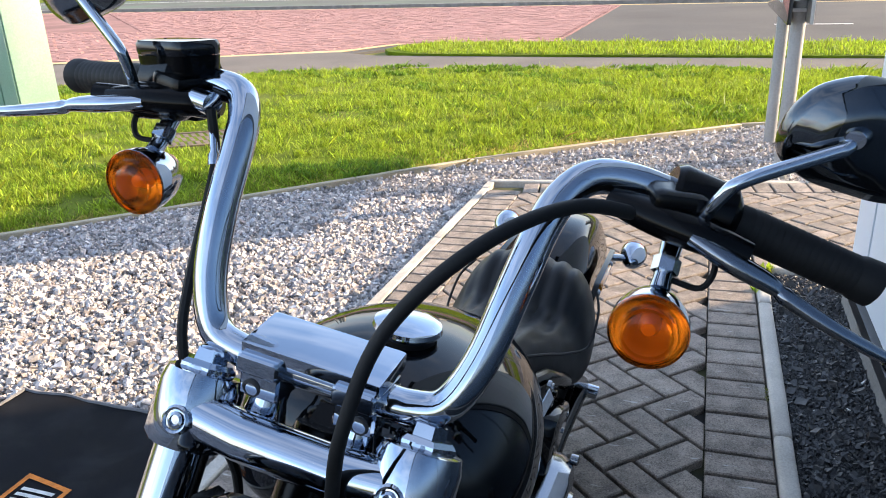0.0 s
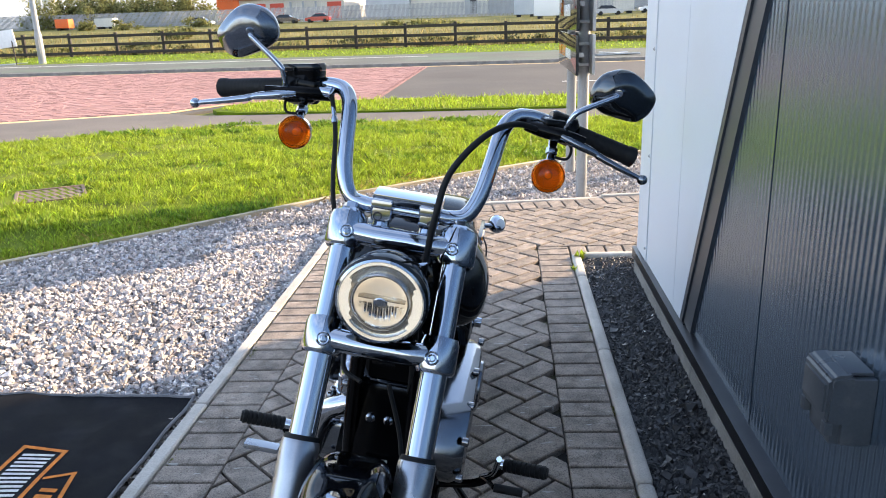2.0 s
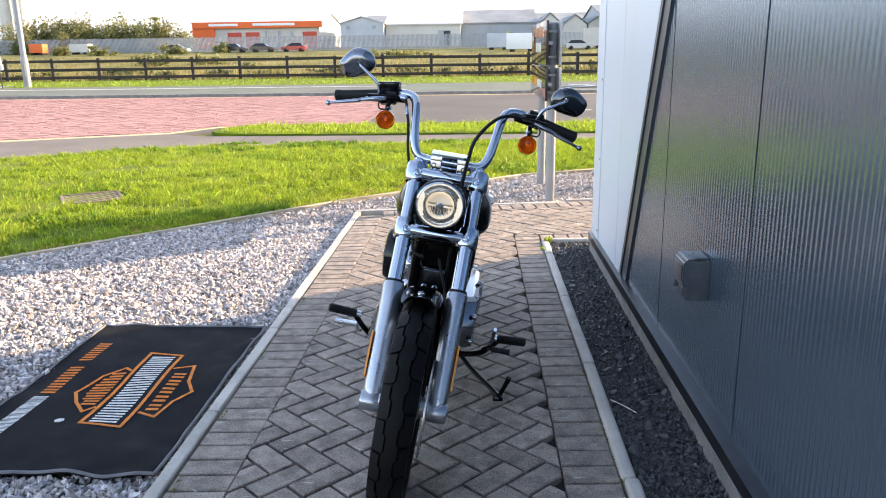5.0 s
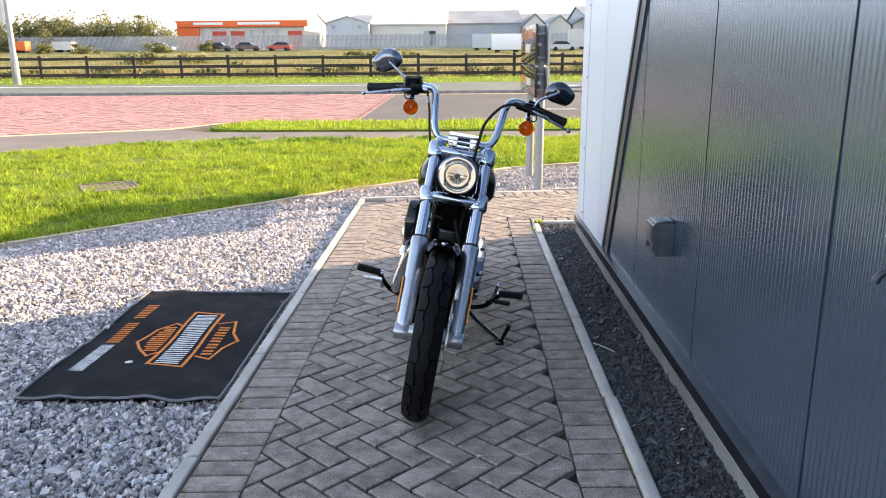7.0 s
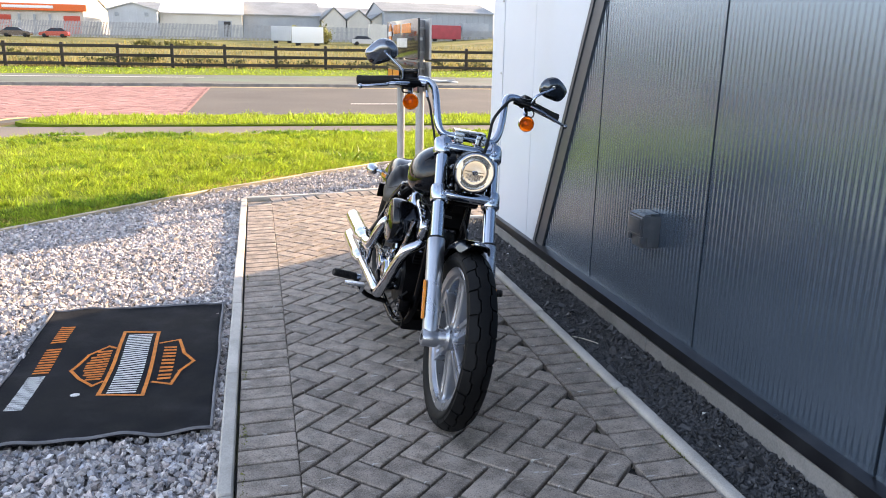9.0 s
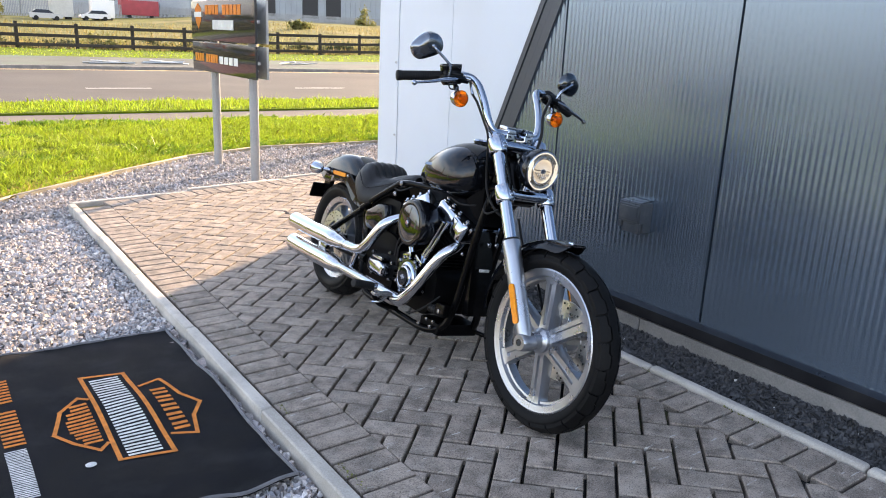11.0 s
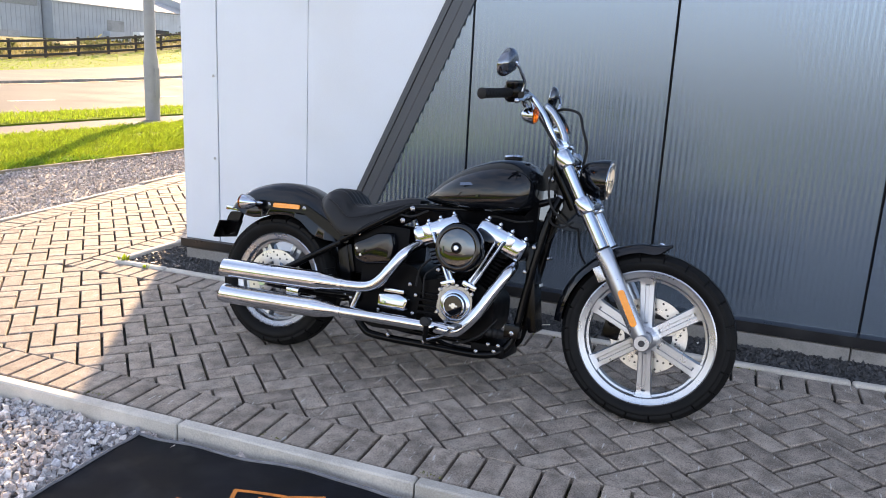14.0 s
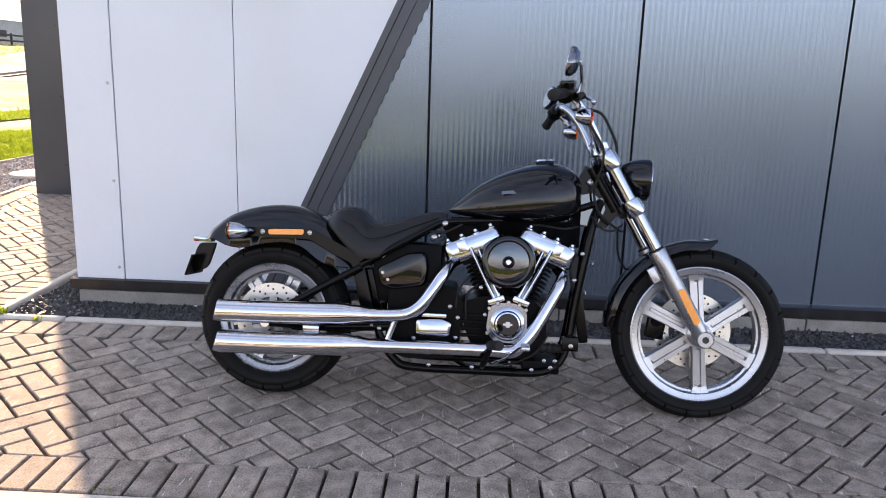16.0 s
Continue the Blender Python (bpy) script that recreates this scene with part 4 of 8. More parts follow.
def place_meadow(rng, n):
    x, y = rng.uniform(-80, 90, n), 40.6 + 70 * rng.uniform(0, 1, n) ** 2.0
    z = np.interp(y, [40, 44, 58, 120], [ground_z(v) for v in (40, 44, 58, 120)])
    return np.stack([x, y, z], 1)


blades("meadow_grass", 46000, place_meadow, 0.3, 0.05, DRY, "tall straw-coloured meadow grass behind the fence", 0.9, 0.4)


def shed(name, x0, x1, y0, y1, z0, eaves, ridge, wall_m, roof_m, label, along_x=True, bands=0):
    """A gabled shed; along_x: the ridge runs along x."""
    root = tagged(empty(name, Matrix.Translation(((x0 + x1) / 2, y0, z0))), label, "industrial building")
    inv = Matrix.Translation((-(x0 + x1) / 2, -y0, -z0))

    def put(ob):
        ob.matrix_local = inv
        return ob

    bm = BM()
    if along_x:
        ym = (y0 + y1) / 2
        prism(bm, [(x0, y0, z0), (x0, y1, z0), (x0, y1, eaves), (x0, ym, ridge), (x0, y0, eaves)], (x1 - x0, 0, 0))
    else:
        xm = (x0 + x1) / 2
        prism(bm, [(x0, y0, z0), (x1, y0, z0), (x1, y0, eaves), (xm, y0, ridge), (x0, y0, eaves)], (0, y1 - y0, 0))
    put(part("wall", bm, wall_m, root, flat=True))
    t, o = 0.15, 0.25
    bm = BM()
    if along_x:
        for sgn, ye in ((1, y0), (-1, y1)):
            prism(bm, [(x0 - o, ye - sgn * o, eaves - 0.05), (x0 - o, ym, ridge + 0.02), (x0 - o, ym, ridge + t), (x0 - o, ye - sgn * o, eaves + t - 0.05)], (x1 - x0 + 2 * o, 0, 0))
    else:
        for sgn, xe in ((1, x0), (-1, x1)):
            prism(bm, [(xe - sgn * o, y0 - o, eaves - 0.05), (xm, y0 - o, ridge + 0.02), (xm, y0 - o, ridge + t), (xe - sgn * o, y0 - o, eaves + t - 0.05)], (0, y1 - y0 + 2 * o, 0))
    put(part("roof", bm, roof_m, root, flat=True))
    bm = BM()
    n = int((x1 - x0) / 0.9)
    for k in range(n):
        box(bm, (x0 + (k + 0.5) * (x1 - x0) / n, y0 - 0.03, (z0 + eaves) / 2), (0.06, 0.06, eaves - z0))
    put(part("cladding_rib", bm, wall_m, root, flat=True))

    def panel(pname, px, pz, w, h, m, dy=0.08):
        b = BM()
        box(b, (px, y0 - dy / 2 - 0.03, pz), (w, dy, h), bevel=0.02, seg=1)
        return put(part(pname, b, m, root))

    return root, panel


Z1 = 1.7
root, pn = shed("orange_store", -40.6, -22.4, 110, 128, Z1, 5.5, 6.9, SHED_WHITE, SHED_ROOFLIGHT, "low retail shed with a bright orange fascia and red doors")
pn("fascia", -31.2, 5.15, 18.6, 0.85, ORANGE_SHED, 0.5)
pn("orange_bay", -39.0, 3.2, 3.2, 3.0, ORANGE_SHED, 0.3)
for px in (-34.6, -32.0, -23.8):
    pn("shutter", px, 3.0, 2.0, 2.3, RED_DOOR, 0.12)
for px in (-30, -28.2, -26.4):
    pn("pier", px, 3.0, 0.25, 2.6, SHED_GREY, 0.3)
for px, w in ((-36, 4.2), (-28.8, 6.0)):
    pn("fascia_lettering", px, 5.18, w, 0.35, WHITE_INK, 0.56)
root, pn = shed("grey_shed", -19.4, -13.3, 110, 124, Z1, 5.1, 6.0, SHED_PALE, SHED_ROOFLIGHT, "pale grey corrugated metal shed with a shallow gable", False)
for px in (-18.3, -14.6):
    pn("vent", px, 4.6, 0.5, 0.5, SHED_GREY)
root, pn = shed("cream_warehouse", -13.2, -2.4, 112, 130, Z1, 4.9, 7.4, SHED_WHITE, SHED_ROOFLIGHT, "long cream warehouse with a pale pitched roof and one small door")
pn("door", -4.7, 3.0, 1.8, 2.2, SHED_GREY)
pn("door_opening", -4.4, 3.0, 0.9, 2.0, DARKVOID, 0.12)
root, pn = shed("grey_factory", -2.3, 8.6, 116, 132, Z1, 5.1, 7.2, SHED_GREY, SHED_ROOF, "grey factory with a dark corrugated roof streaked by pale rooflights")
for k in range(3):
    shed("gable_unit", 8.8 + 3.6 * k, 12.2 + 3.6 * k, 114, 130, Z1, 4.6, 6.3 - 0.3 * k, SHED_WHITE, SHED_ROOF, "cream sawtooth gabled factory bay", False)
root, pn = shed("brown_depot", 17.5, 34, 112, 130, Z1, 5.4, 7.0, SHED_GREY, SHED_ROOF, "long grey depot with a brown roof and red containers before it")
pn("window", 22, 3.9, 3.0, 0.8, DARKVOID)
root, pn = shed("dark_works", 41, 66, 112, 128, Z1, 7.6, 9.0, SHED_GREY, SHED_ROOF, "tall grey works hall with dark loading doors")
for px in (45, 52, 56):
    pn("loading_door", px, 4.6, 2.6, 4.6, DARKVOID)
root, pn = shed("long_hall", 79, 99, 110, 126, Z1, 8.2, 9.0, SHED_GREY, SHED_ROOF, "big grey hall with a dark roof band and a shutter")
pn("shutter", 88.5, 3.3, 5.0, 3.0, SHED_PALE)
pn("roof_band", 89.5, 7.5, 17.5, 1.3, SHED_ROOF)
root, pn = shed("side_hall", 99.4, 121.4, 108, 124, Z1, 7.9, 9.6, SHED_GREY, SHED_ROOFLIGHT, "grey corrugated side hall with a shutter door")
pn("shutter", 113.5, 3.9, 4.2, 3.4, SHED_ROOF)
root, pn = shed("white_hall", 122.4, 146, 116, 134, Z1, 8.6, 11.2, SHED_PALE, SHED_ROOF, "long pale hall with a dark roof and low dark openings")
for px, w in ((128, 3.2), (135, 5.0), (142, 3.0)):
    pn("loading_door", px, 3.6, w, 2.6, DARKVOID)
root, pn = shed("end_hall", 147, 204, 117, 137, Z1, 10.4, 13.2, SHED_GREY, SHED_ROOFLIGHT, "long grey hall with a pale roof beyond the yard")
for px in (170, 188):
    pn("window_band", px, 7.2, 6.5, 1.6, DARKVOID)
shed("far_hall", -22, 30, 150, 170, 1.8, 6.2, 8.2, SHED_PALE, SHED_ROOF, "distant pale industrial hall on the skyline")


def palisade():
    verts, faces = [], []
    x = -66.0
    while x < 84:
        z = far_z(98)
        o = len(verts)
        a, b, h = x - 0.055, x + 0.055, 1.75
        verts += [(a, 98, z), (b, 98, z), (b, 98, z + h), (x, 98, z + h + .1), (a, 98, z + h), (a, 98.03, z), (b, 98.03, z), (b, 98.03, z + h), (x, 98.03, z + h + .1), (a, 98.03, z + h)]
        faces += [(o, o + 1, o + 2, o + 3, o + 4), (o + 9, o + 8, o + 7, o + 6, o + 5), (o, o + 4, o + 9, o + 5), (o + 1, o + 6, o + 7, o + 2)]
        x += 0.16
    root = tagged(empty("palisade_fence"), "grey steel palisade security fence before the sheds", "fence")
    tagged(raw("pale", verts, faces, PALISADE, root), "grey steel pales", kind="stuff")
    for z in (0.3, 1.2):
        bm = BM()
        box(bm, (9, 98.06, far_z(98) + z), (150, 0.05, 0.07))
        part("rail", bm, PALISADE, root)


palisade()

# olive thicket before the sheds
rt = random.Random(77)
for k in range(9):
    x = -59.5 + 2.15 * k
    y = 102 + rt.uniform(-1, 1.5)
    bush("tree", (x, y, far_z(y)), (rt.uniform(2.6, 3.4), 2.2, rt.uniform(3.9, 5.0)), 2600, 0.24, LEAF, "rounded broadleaf tree turning olive in early autumn", "tree", seed=300 + k)

set_far_off(first_far)
CAR_COLOURS = {"black": (0.02, 0.02, 0.022), "red": (0.4, 0.03, 0.02), "silver": (0.45, 0.46, 0.47), "white": (0.7, 0.7, 0.7), "dark": (0.05, 0.035, 0.03)}
CAR_GLASS = mat("car_glass", (0.02, 0.022, 0.025), 0.08, var=0.05)
TYRE_FAR = mat("car_tyre", (0.015, 0.015, 0.015), 0.9, var=0.2)


def car(x, y, colour, label, turn=0):
    paint = mat("car_paint_" + colour, CAR_COLOURS[colour], 0.25, var=0.05, coat=0.8, bump=0)
    root = tagged(empty("parked_car", pose(x, y, ground_z(y), 0, 0, turn)), label, "car")
    body = [(-2.1, 0.3), (2.05, 0.3), (2.1, 0.6), (1.9, 0.82), (1.0, 0.95), (-1.9, 0.98), (-2.1, 0.85)]
    cab = [(1.1, 0.93), (0.35, 1.42), (-1.2, 1.45), (-1.85, 0.97)]
    bm = BM()
    prism(bm, [(u, -0.85, w) for u, w in rounded(body, 0.15)], (0, 1.7, 0))
    part("body", bm, paint, root)
    bm = BM()
    loft(bm, [[(u, s * 0.78 if w < 1.2 else s * 0.6, w) for u, w in rounded(cab, 0.12)] for s in (-1, 1)])
    part("glasshouse", bm, CAR_GLASS, root)
    bm = BM()
    box(bm, (-0.42, 0, 1.445), (1.5, 1.15, 0.04), bevel=0.015)
    part("roof", bm, paint, root)
    for u in (-1.3, 1.3):
        for v in (-0.82, 0.82):
            bm = BM()
            lathe(bm, (u, v - 0.09, 0.31), (0, 1, 0), [(0, 0), (0, 0.2), (0, 0.31), (0.18, 0.31), (0.18, 0)], 14)
            part("wheel", bm, TYRE_FAR, root)


car(-41.5, 132, "black", "parked black car behind the meadow")
car(-36.6, 132, "dark", "parked dark car behind the meadow")
car(-31.3, 132, "red", "parked red hatchback behind the meadow", 180)
car(-51.5, 132, "silver", "parked silver car behind the meadow")
car(15.8, 122, "silver", "parked silver car beside the white trailer")
car(23.0, 126, "white", "parked white car by the sheds", 180)


def crate(name, x, y, w, d, h, material, label, category):
    root = tagged(empty(name, Matrix.Translation((x, y, ground_z(y)))), label, category)
    bm = BM()
    box(bm, (0, 0, h / 2 + 0.35), (w, d, h), bevel=0.05)
    part("body", bm, material, root)
    for u in (-0.3, 0.3):
        bm = BM()
        box(bm, (u * w, 0, 0.18), (0.7, d * 0.9, 0.5), bevel=0.1)
        part("wheel" if "trailer" in name else "skid", bm, TYRE_FAR, root)


crate("box_trailer", 6.6, 117, 4.6, 2.0, 2.3, WHITE_INK, "white box trailer parked by the sheds", "trailer")
crate("box_trailer", 3.4, 128, 3.6, 2.0, 2.2, SHED_PALE, "pale grey box trailer near the fence", "trailer")
crate("shipping_container", 32.6, 139, 6.0, 2.4, 2.4, mat("container_red", (0.35, 0.05, 0.06), 0.6, var=0.15, scale=1), "dull red shipping container in the yard", "container")
crate("shipping_container", 38.6, 140, 5.0, 2.4, 2.4, SHED_GREY, "grey shipping container in the yard", "container")
for cx_, cy_, w_, h_, m_, lab_ in ((152, 146, 5.0, 2.2, SHED_GREY, "grey"), (163, 147, 4.4, 2.6, WHITE_INK, "white"), (170, 146, 3.6, 2.0, SHED_PALE, "pale grey"), (179, 148, 5.5, 2.4, DARKVOID, "dark"), (187, 148, 4.0, 2.2, RED_DOOR, "dull red"), (24.5, 128, 3.2, 2.6, WHITE_INK, "white"), (19.0, 129, 3.0, 2.8, SHED_WHITE, "cream")):
    crate("storage_unit", cx_, cy_, w_, 2.2, h_, m_, lab_ + " steel storage unit standing in the works yard", "storage unit")
crate("skip", -76.5, 133, 2.4, 1.8, 1.5, ORANGE_SHED, "bright orange skip behind the palisade fence", "skip")
crate("skip", -69.4, 134, 3.4, 1.8, 1.4, SHED_WHITE, "pale skip behind the palisade fence", "skip")
climb(first_far)


def lamp_post(x, y, h, r, label, z=-0.1):
    root = tagged(empty("lamp_post", Matrix.Translation((x, y, z))), label, "lamp post")
    bm = BM()
    lathe(bm, (0, 0, 0), (0, 0, 1), [(0, 0), (0, r * 1.25), (1.2, r * 1.25), (1.35, r), (h, r * 0.55), (h, 0)], 16)
    part("column", bm, GREYPOST, root)
    bm = BM()
    box(bm, (0, -r * 1.22, 0.75), (r * 1.1, 0.02, 0.6), bevel=0.006)
    part("access_door", bm, GREYPOST, root)
    bm = BM()
    tube(bm, curve([(0, 0, h - 0.05), (0, 0.3, h + 0.25), (0, 1.2, h + 0.35)]), 0.04, 8)
    part("arm", bm, GREYPOST, root)
    bm = BM()
    box(bm, (0, 1.5, h + 0.34), (0.25, 0.7, 0.12), bevel=0.04)
    part("lantern", bm, GALV, root)


lamp_post(-20.25, 32.2, 9, 0.125, "tall grey street lamp column beyond the road", -0.05)
lamp_post(9.5, 11.0, 8, 0.115, "tall grey street lamp column on the lawn's edge")
for cx_, r_ in ((-121.8, 1.4), (-117.6, 1.8)):
    bm = BM()
    lathe(bm, (0, 0, 0), (0, 0, 1), [(0, 0), (0, r_ * 1.06), (44, r_ * 0.96), (44, 0)], 24)
    ch = tagged(part("chimney", bm, SHED_WHITE), "broad pale concrete chimney in the distance", "chimney")
    ch.location = (cx_, 200, ground_z(200) - 0.3)


def fallen_board(x, y, label, turn, tall=False):
    root = tagged(empty("road_sign_frame", pose(x, y, -0.018, 0, 0, turn)), label, "sign frame")
    for v in (-0.55, 0.55):
        bm = BM()
        tube(bm, [(-0.7, v * 0.5, 0.02), (0.7, v, 0.06)], 0.02, 8)
        part("leg", bm, GALV, root)
    bm = BM()
    if tall:
        box(bm, (0, 0, 1.05), (1.2, 0.05, 0.7), Matrix.Rotation(radians(-7), 3, "Y"), bevel=0.01)
        part("board", bm, WHITE_INK, root)
        for u in (-0.45, 0.45):
            bm = BM()
            tube(bm, [(u * 1.5, -0.4, 0.02), (u, 0, 1.0)], 0.025, 8)
            part("stay", bm, TIMBER, root)
    else:
        box(bm, (0.2, 0, 0.05), (1.3, 0.5, 0.03), Matrix.Rotation(radians(4), 3, "Y"), bevel=0.01)
        part("board", bm, GALV, root)


fallen_board(-21.2, 31.0, "tilted white road sign on a folding frame", 8, True)
fallen_board(3.6, 26.2, "fallen metal road-sign frame lying on the cycle lane", 12)
fallen_board(5.6, 26.8, "fallen metal road-sign frame lying on the cycle lane", -20)
fallen_board(11.2, 28.0, "collapsed sign frame with a sandbag on the cycle lane", 30)


# ---- the roadside sign ----
def roadside_sign():
    x = 0.49
    root = tagged(empty("roadside_sign", Matrix.Translation((x, 5.65, -0.08))), "charcoal double sign, orange and white lettering, two grey posts", "sign")
    inv = Matrix.Translation((-x, -5.65, 0.08))

    def put(ob):
        ob.matrix_local = inv
        return ob

    for y in (6.2, 5.16):
        bm = BM()
        lathe(bm, (x, y, -0.12), (0, 0, 1), [(0, 0), (0, 0.042), (1.66, 0.042), (1.68, 0.036), (1.68, 0)], 16)
        put(part("post", bm, GREYPOST, root))
        for z in (0.95, 1.1, 1.26, 1.48):
            bm = BM()
            box(bm, (x - 0.02, y, z), (0.11, 0.1, 0.022), bevel=0.006)
            put(part("clamp", bm, GALV, root))
    for z0, z1 in ((1.195, 1.57), (0.885, 1.17)):
        bm = BM()
        box(bm, (x - 0.075, 5.76, (z0 + z1) / 2), (0.022, 1.76, z1 - z0), bevel=0.005)
        face = put(part("panel", bm, SIGNFACE, root))
        bm = BM()
        box(bm, (x - 0.045, 5.76, (z0 + z1) / 2), (0.035, 1.7, 0.03), bevel=0.004)
        part("stiffener", bm, GALV, face)
    for z0, z1 in ((1.195, 1.57), (0.885, 1.17)):
        bm = BM()
        box(bm, (x + 0.046, 5.78, (z0 + z1) / 2), (0.022, 1.72, z1 - z0), bevel=0.005)
        put(part("rear_panel", bm, GALV, root, "bare metal rear panel"))
    xf = x - 0.0865
    for n, a, b, z0, z1, m, skip in ((10, 6.2, 5.2, 1.44, 1.53, ORANGE_INK, (4,)), (15, 5.98, 5.4, 1.30, 1.39, WHITE_INK, ()), (10, 6.55, 5.86, 0.98, 1.06, ORANGE_INK, (4,)), (4, 5.82, 5.3, 0.98, 1.05, WHITE_INK, ())):
        step = (b - a) / n
        for k in range(n):
            if k in skip:
                continue
            bm = BM()
            box(bm, (xf - 0.002, a + (k + 0.5) * step, (z0 + z1) / 2), (0.004, abs(step) * 0.76, z1 - z0), bevel=0.001, seg=1)
            put(part("lettering", bm, m, root))
    shield = [(6.5, 1.5), (6.44, 1.53), (6.41, 1.55), (6.38, 1.53), (6.32, 1.5), (6.33, 1.38), (6.41, 1.3), (6.49, 1.38)]
    bm = BM()
    prism(bm, [(xf - 0.003, a, b) for a, b in shield], (0.003, 0, 0))
    put(part("emblem", bm, ORANGE_INK, root))
    bm = BM()
    box(bm, (xf - 0.006, 6.41, 1.44), (0.004, 0.22, 0.05))
    put(part("emblem_bar", bm, WHITE_INK, root))


roadside_sign()


# ---- wall fixtures ----
def socket_box():
    root = tagged(empty("outdoor_socket_box", Matrix.Translation((0.585, 0.582, 0.6))), "grey weatherproof outdoor socket box fixed to the dark wall", "socket box")
    bm = BM()
    box(bm, (-0.029, 0, -0.035), (0.058, 0.126, 0.14), bevel=0.007)
    part("back_box", bm, GREYPLASTIC, root)
    bm = BM()
    prof = [(-0.042, 0.044), (-0.08, 0.04), (-0.088, 0.032), (-0.09, -0.052), (-0.082, -0.062), (-0.042, -0.064)]
    prism(bm, [(u, -0.064, w) for u, w in prof], (0, 0.128, 0))
    bmesh.ops.bevel(bm, geom=list(bm.edges), offset=0.006, segments=2, affect="EDGES")
    lid = part("lid", bm, GREYPLASTIC, root, "glossy hinged lid")
    bm = BM()
    box(bm, (-0.090, 0, -0.01), (0.006, 0.1, 0.058), bevel=0.0025)
    part("lid_panel", bm, GREYPLASTIC, lid)
    bm = BM()
    box(bm, (-0.03, 0.0, 0.041), (0.05, 0.1, 0.006), bevel=0.002)
    part("hinge_cover", bm, GREYPLASTIC, root)
    bm = BM()
    box(bm, (-0.045, -0.004, -0.085), (0.06, 0.1, 0.045), bevel=0.008)
    part("cable_entry", bm, GREYPLASTIC, root)
    for v in (-0.055, 0.05):
        bm = BM()
        box(bm, (-0.082, v, -0.07), (0.016, 0.02, 0.028), bevel=0.004)
        part("latch", bm, GREYPLASTIC, root)


socket_box()


def wall_tap():
    root = tagged(empty("outdoor_tap", Matrix.Translation((0.548, -1.125, 0.945)) @ Matrix.Scale(0.72, 4)), "outdoor tap with a steel lever on the dark wall", "tap")
    bm = BM()
    lathe(bm, (0.058, 0, -0.01), (-1, 0, 0), [(0, 0.026), (0.012, 0.026), (0.016, 0.014), (0.07, 0.013), (0.07, 0)], 18)
    part("wall_flange", bm, GALV, root)
    bm = BM()
    lathe(bm, (0, 0, -0.075), (0.0, 0.08, 1), [(0, 0.012), (0.03, 0.014), (0.034, 0.018), (0.042, 0.018), (0.046, 0.013), (0.085, 0.014), (0.09, 0.009), (0.108, 0.008), (0.108, 0)], 18)
    part("body", bm, FLASH, root)
    bm = BM()
    tube(bm, [(0, -0.045, 0.045), (0, 0.055, 0.04)], 0.007, 10)
    part("lever", bm, GALV, root)
    bm = BM()
    tube(bm, curve([(0, 0, -0.05), (-0.03, 0.005, -0.055), (-0.045, 0.006, -0.08)]), 0.011, 12)
    part("spout", bm, FLASH, root)


wall_tap()


# ---- on the lawn and gravel ----
def drain_cover():
    root = tagged(empty("drain_cover", pose(-4.02, 5.35, -0.055, 0, 0, 31)), "rusty iron drain grating set in the lawn", "drain cover")
    bm = BM()
    for c, s in (((0, -0.265, 0), (0.56, 0.03, 0.05)), ((0, 0.265, 0), (0.56, 0.03, 0.05)), ((-0.265, 0, 0), (0.03, 0.5, 0.05)), ((0.265, 0, 0), (0.03, 0.5, 0.05))):
        box(bm, c, s, bevel=0.004, seg=1)
    part("frame", bm, IRON, root)
    for k in range(8):
        for v in (-0.167, 0.0, 0.167):
            bm = BM()
            box(bm, (-0.222 + 0.0635 * k, v, 0.004), (0.04, 0.155, 0.03), Matrix.Rotation(radians(14), 3, "Z"), bevel=0.004, seg=1)
            part("bar", bm, IRON, root)
    bm = BM()
    box(bm, (0, 0, -0.035), (0.53, 0.53, 0.02))
    part("pit", bm, DARKVOID, root)


drain_cover()


def green_cabinet():
    root = tagged(empty("utility_cabinet", pose(-6.82, 6.32, -0.09, 0, 0, -20)), "weathered green steel utility cabinet on a concrete slab", "utility cabinet")
    bm = BM()
    box(bm, (0, 0, 0.62), (0.72, 0.4, 1.2), bevel=0.02)
    part("body", bm, GREENBOX, root)
    bm = BM()
    box(bm, (0, 0, 1.25), (0.78, 0.46, 0.08), bevel=0.025)
    part("cap", bm, GREENBOX, root)
    for u in (-0.18, 0.18):
        bm = BM()
        box(bm, (u, -0.205, 0.62), (0.33, 0.02, 1.05), bevel=0.006)
        door = part("door", bm, GREENBOX, root)
        bm = BM()
        lathe(bm, (u - 0.1 * (1 if u > 0 else -1), -0.215, 0.7), (0, -1, 0), [(0, 0.015), (0.012, 0.012), (0.012, 0)], 10)
        part("lock", bm, FLASH, door)
    bm = BM()
    box(bm, (0, -0.05, 0.0), (0.95, 0.7, 0.06), bevel=0.01)
    part("slab", bm, CONCRETE, root)


green_cabinet()


def access_cover():
    root = tagged(empty("access_cover", pose(5.6, 6.0, -0.06)), "flat round pale concrete access cover in the gravel", "access cover")
    bm = BM()
    lathe(bm, (0, 0, 0), (0, 0, 1), [(0, 0), (0, 0.36), (0.03, 0.36), (0.035, 0.35), (0.035, 0)], 28)
    part("slab", bm, CONCRETE, root)


access_cover()


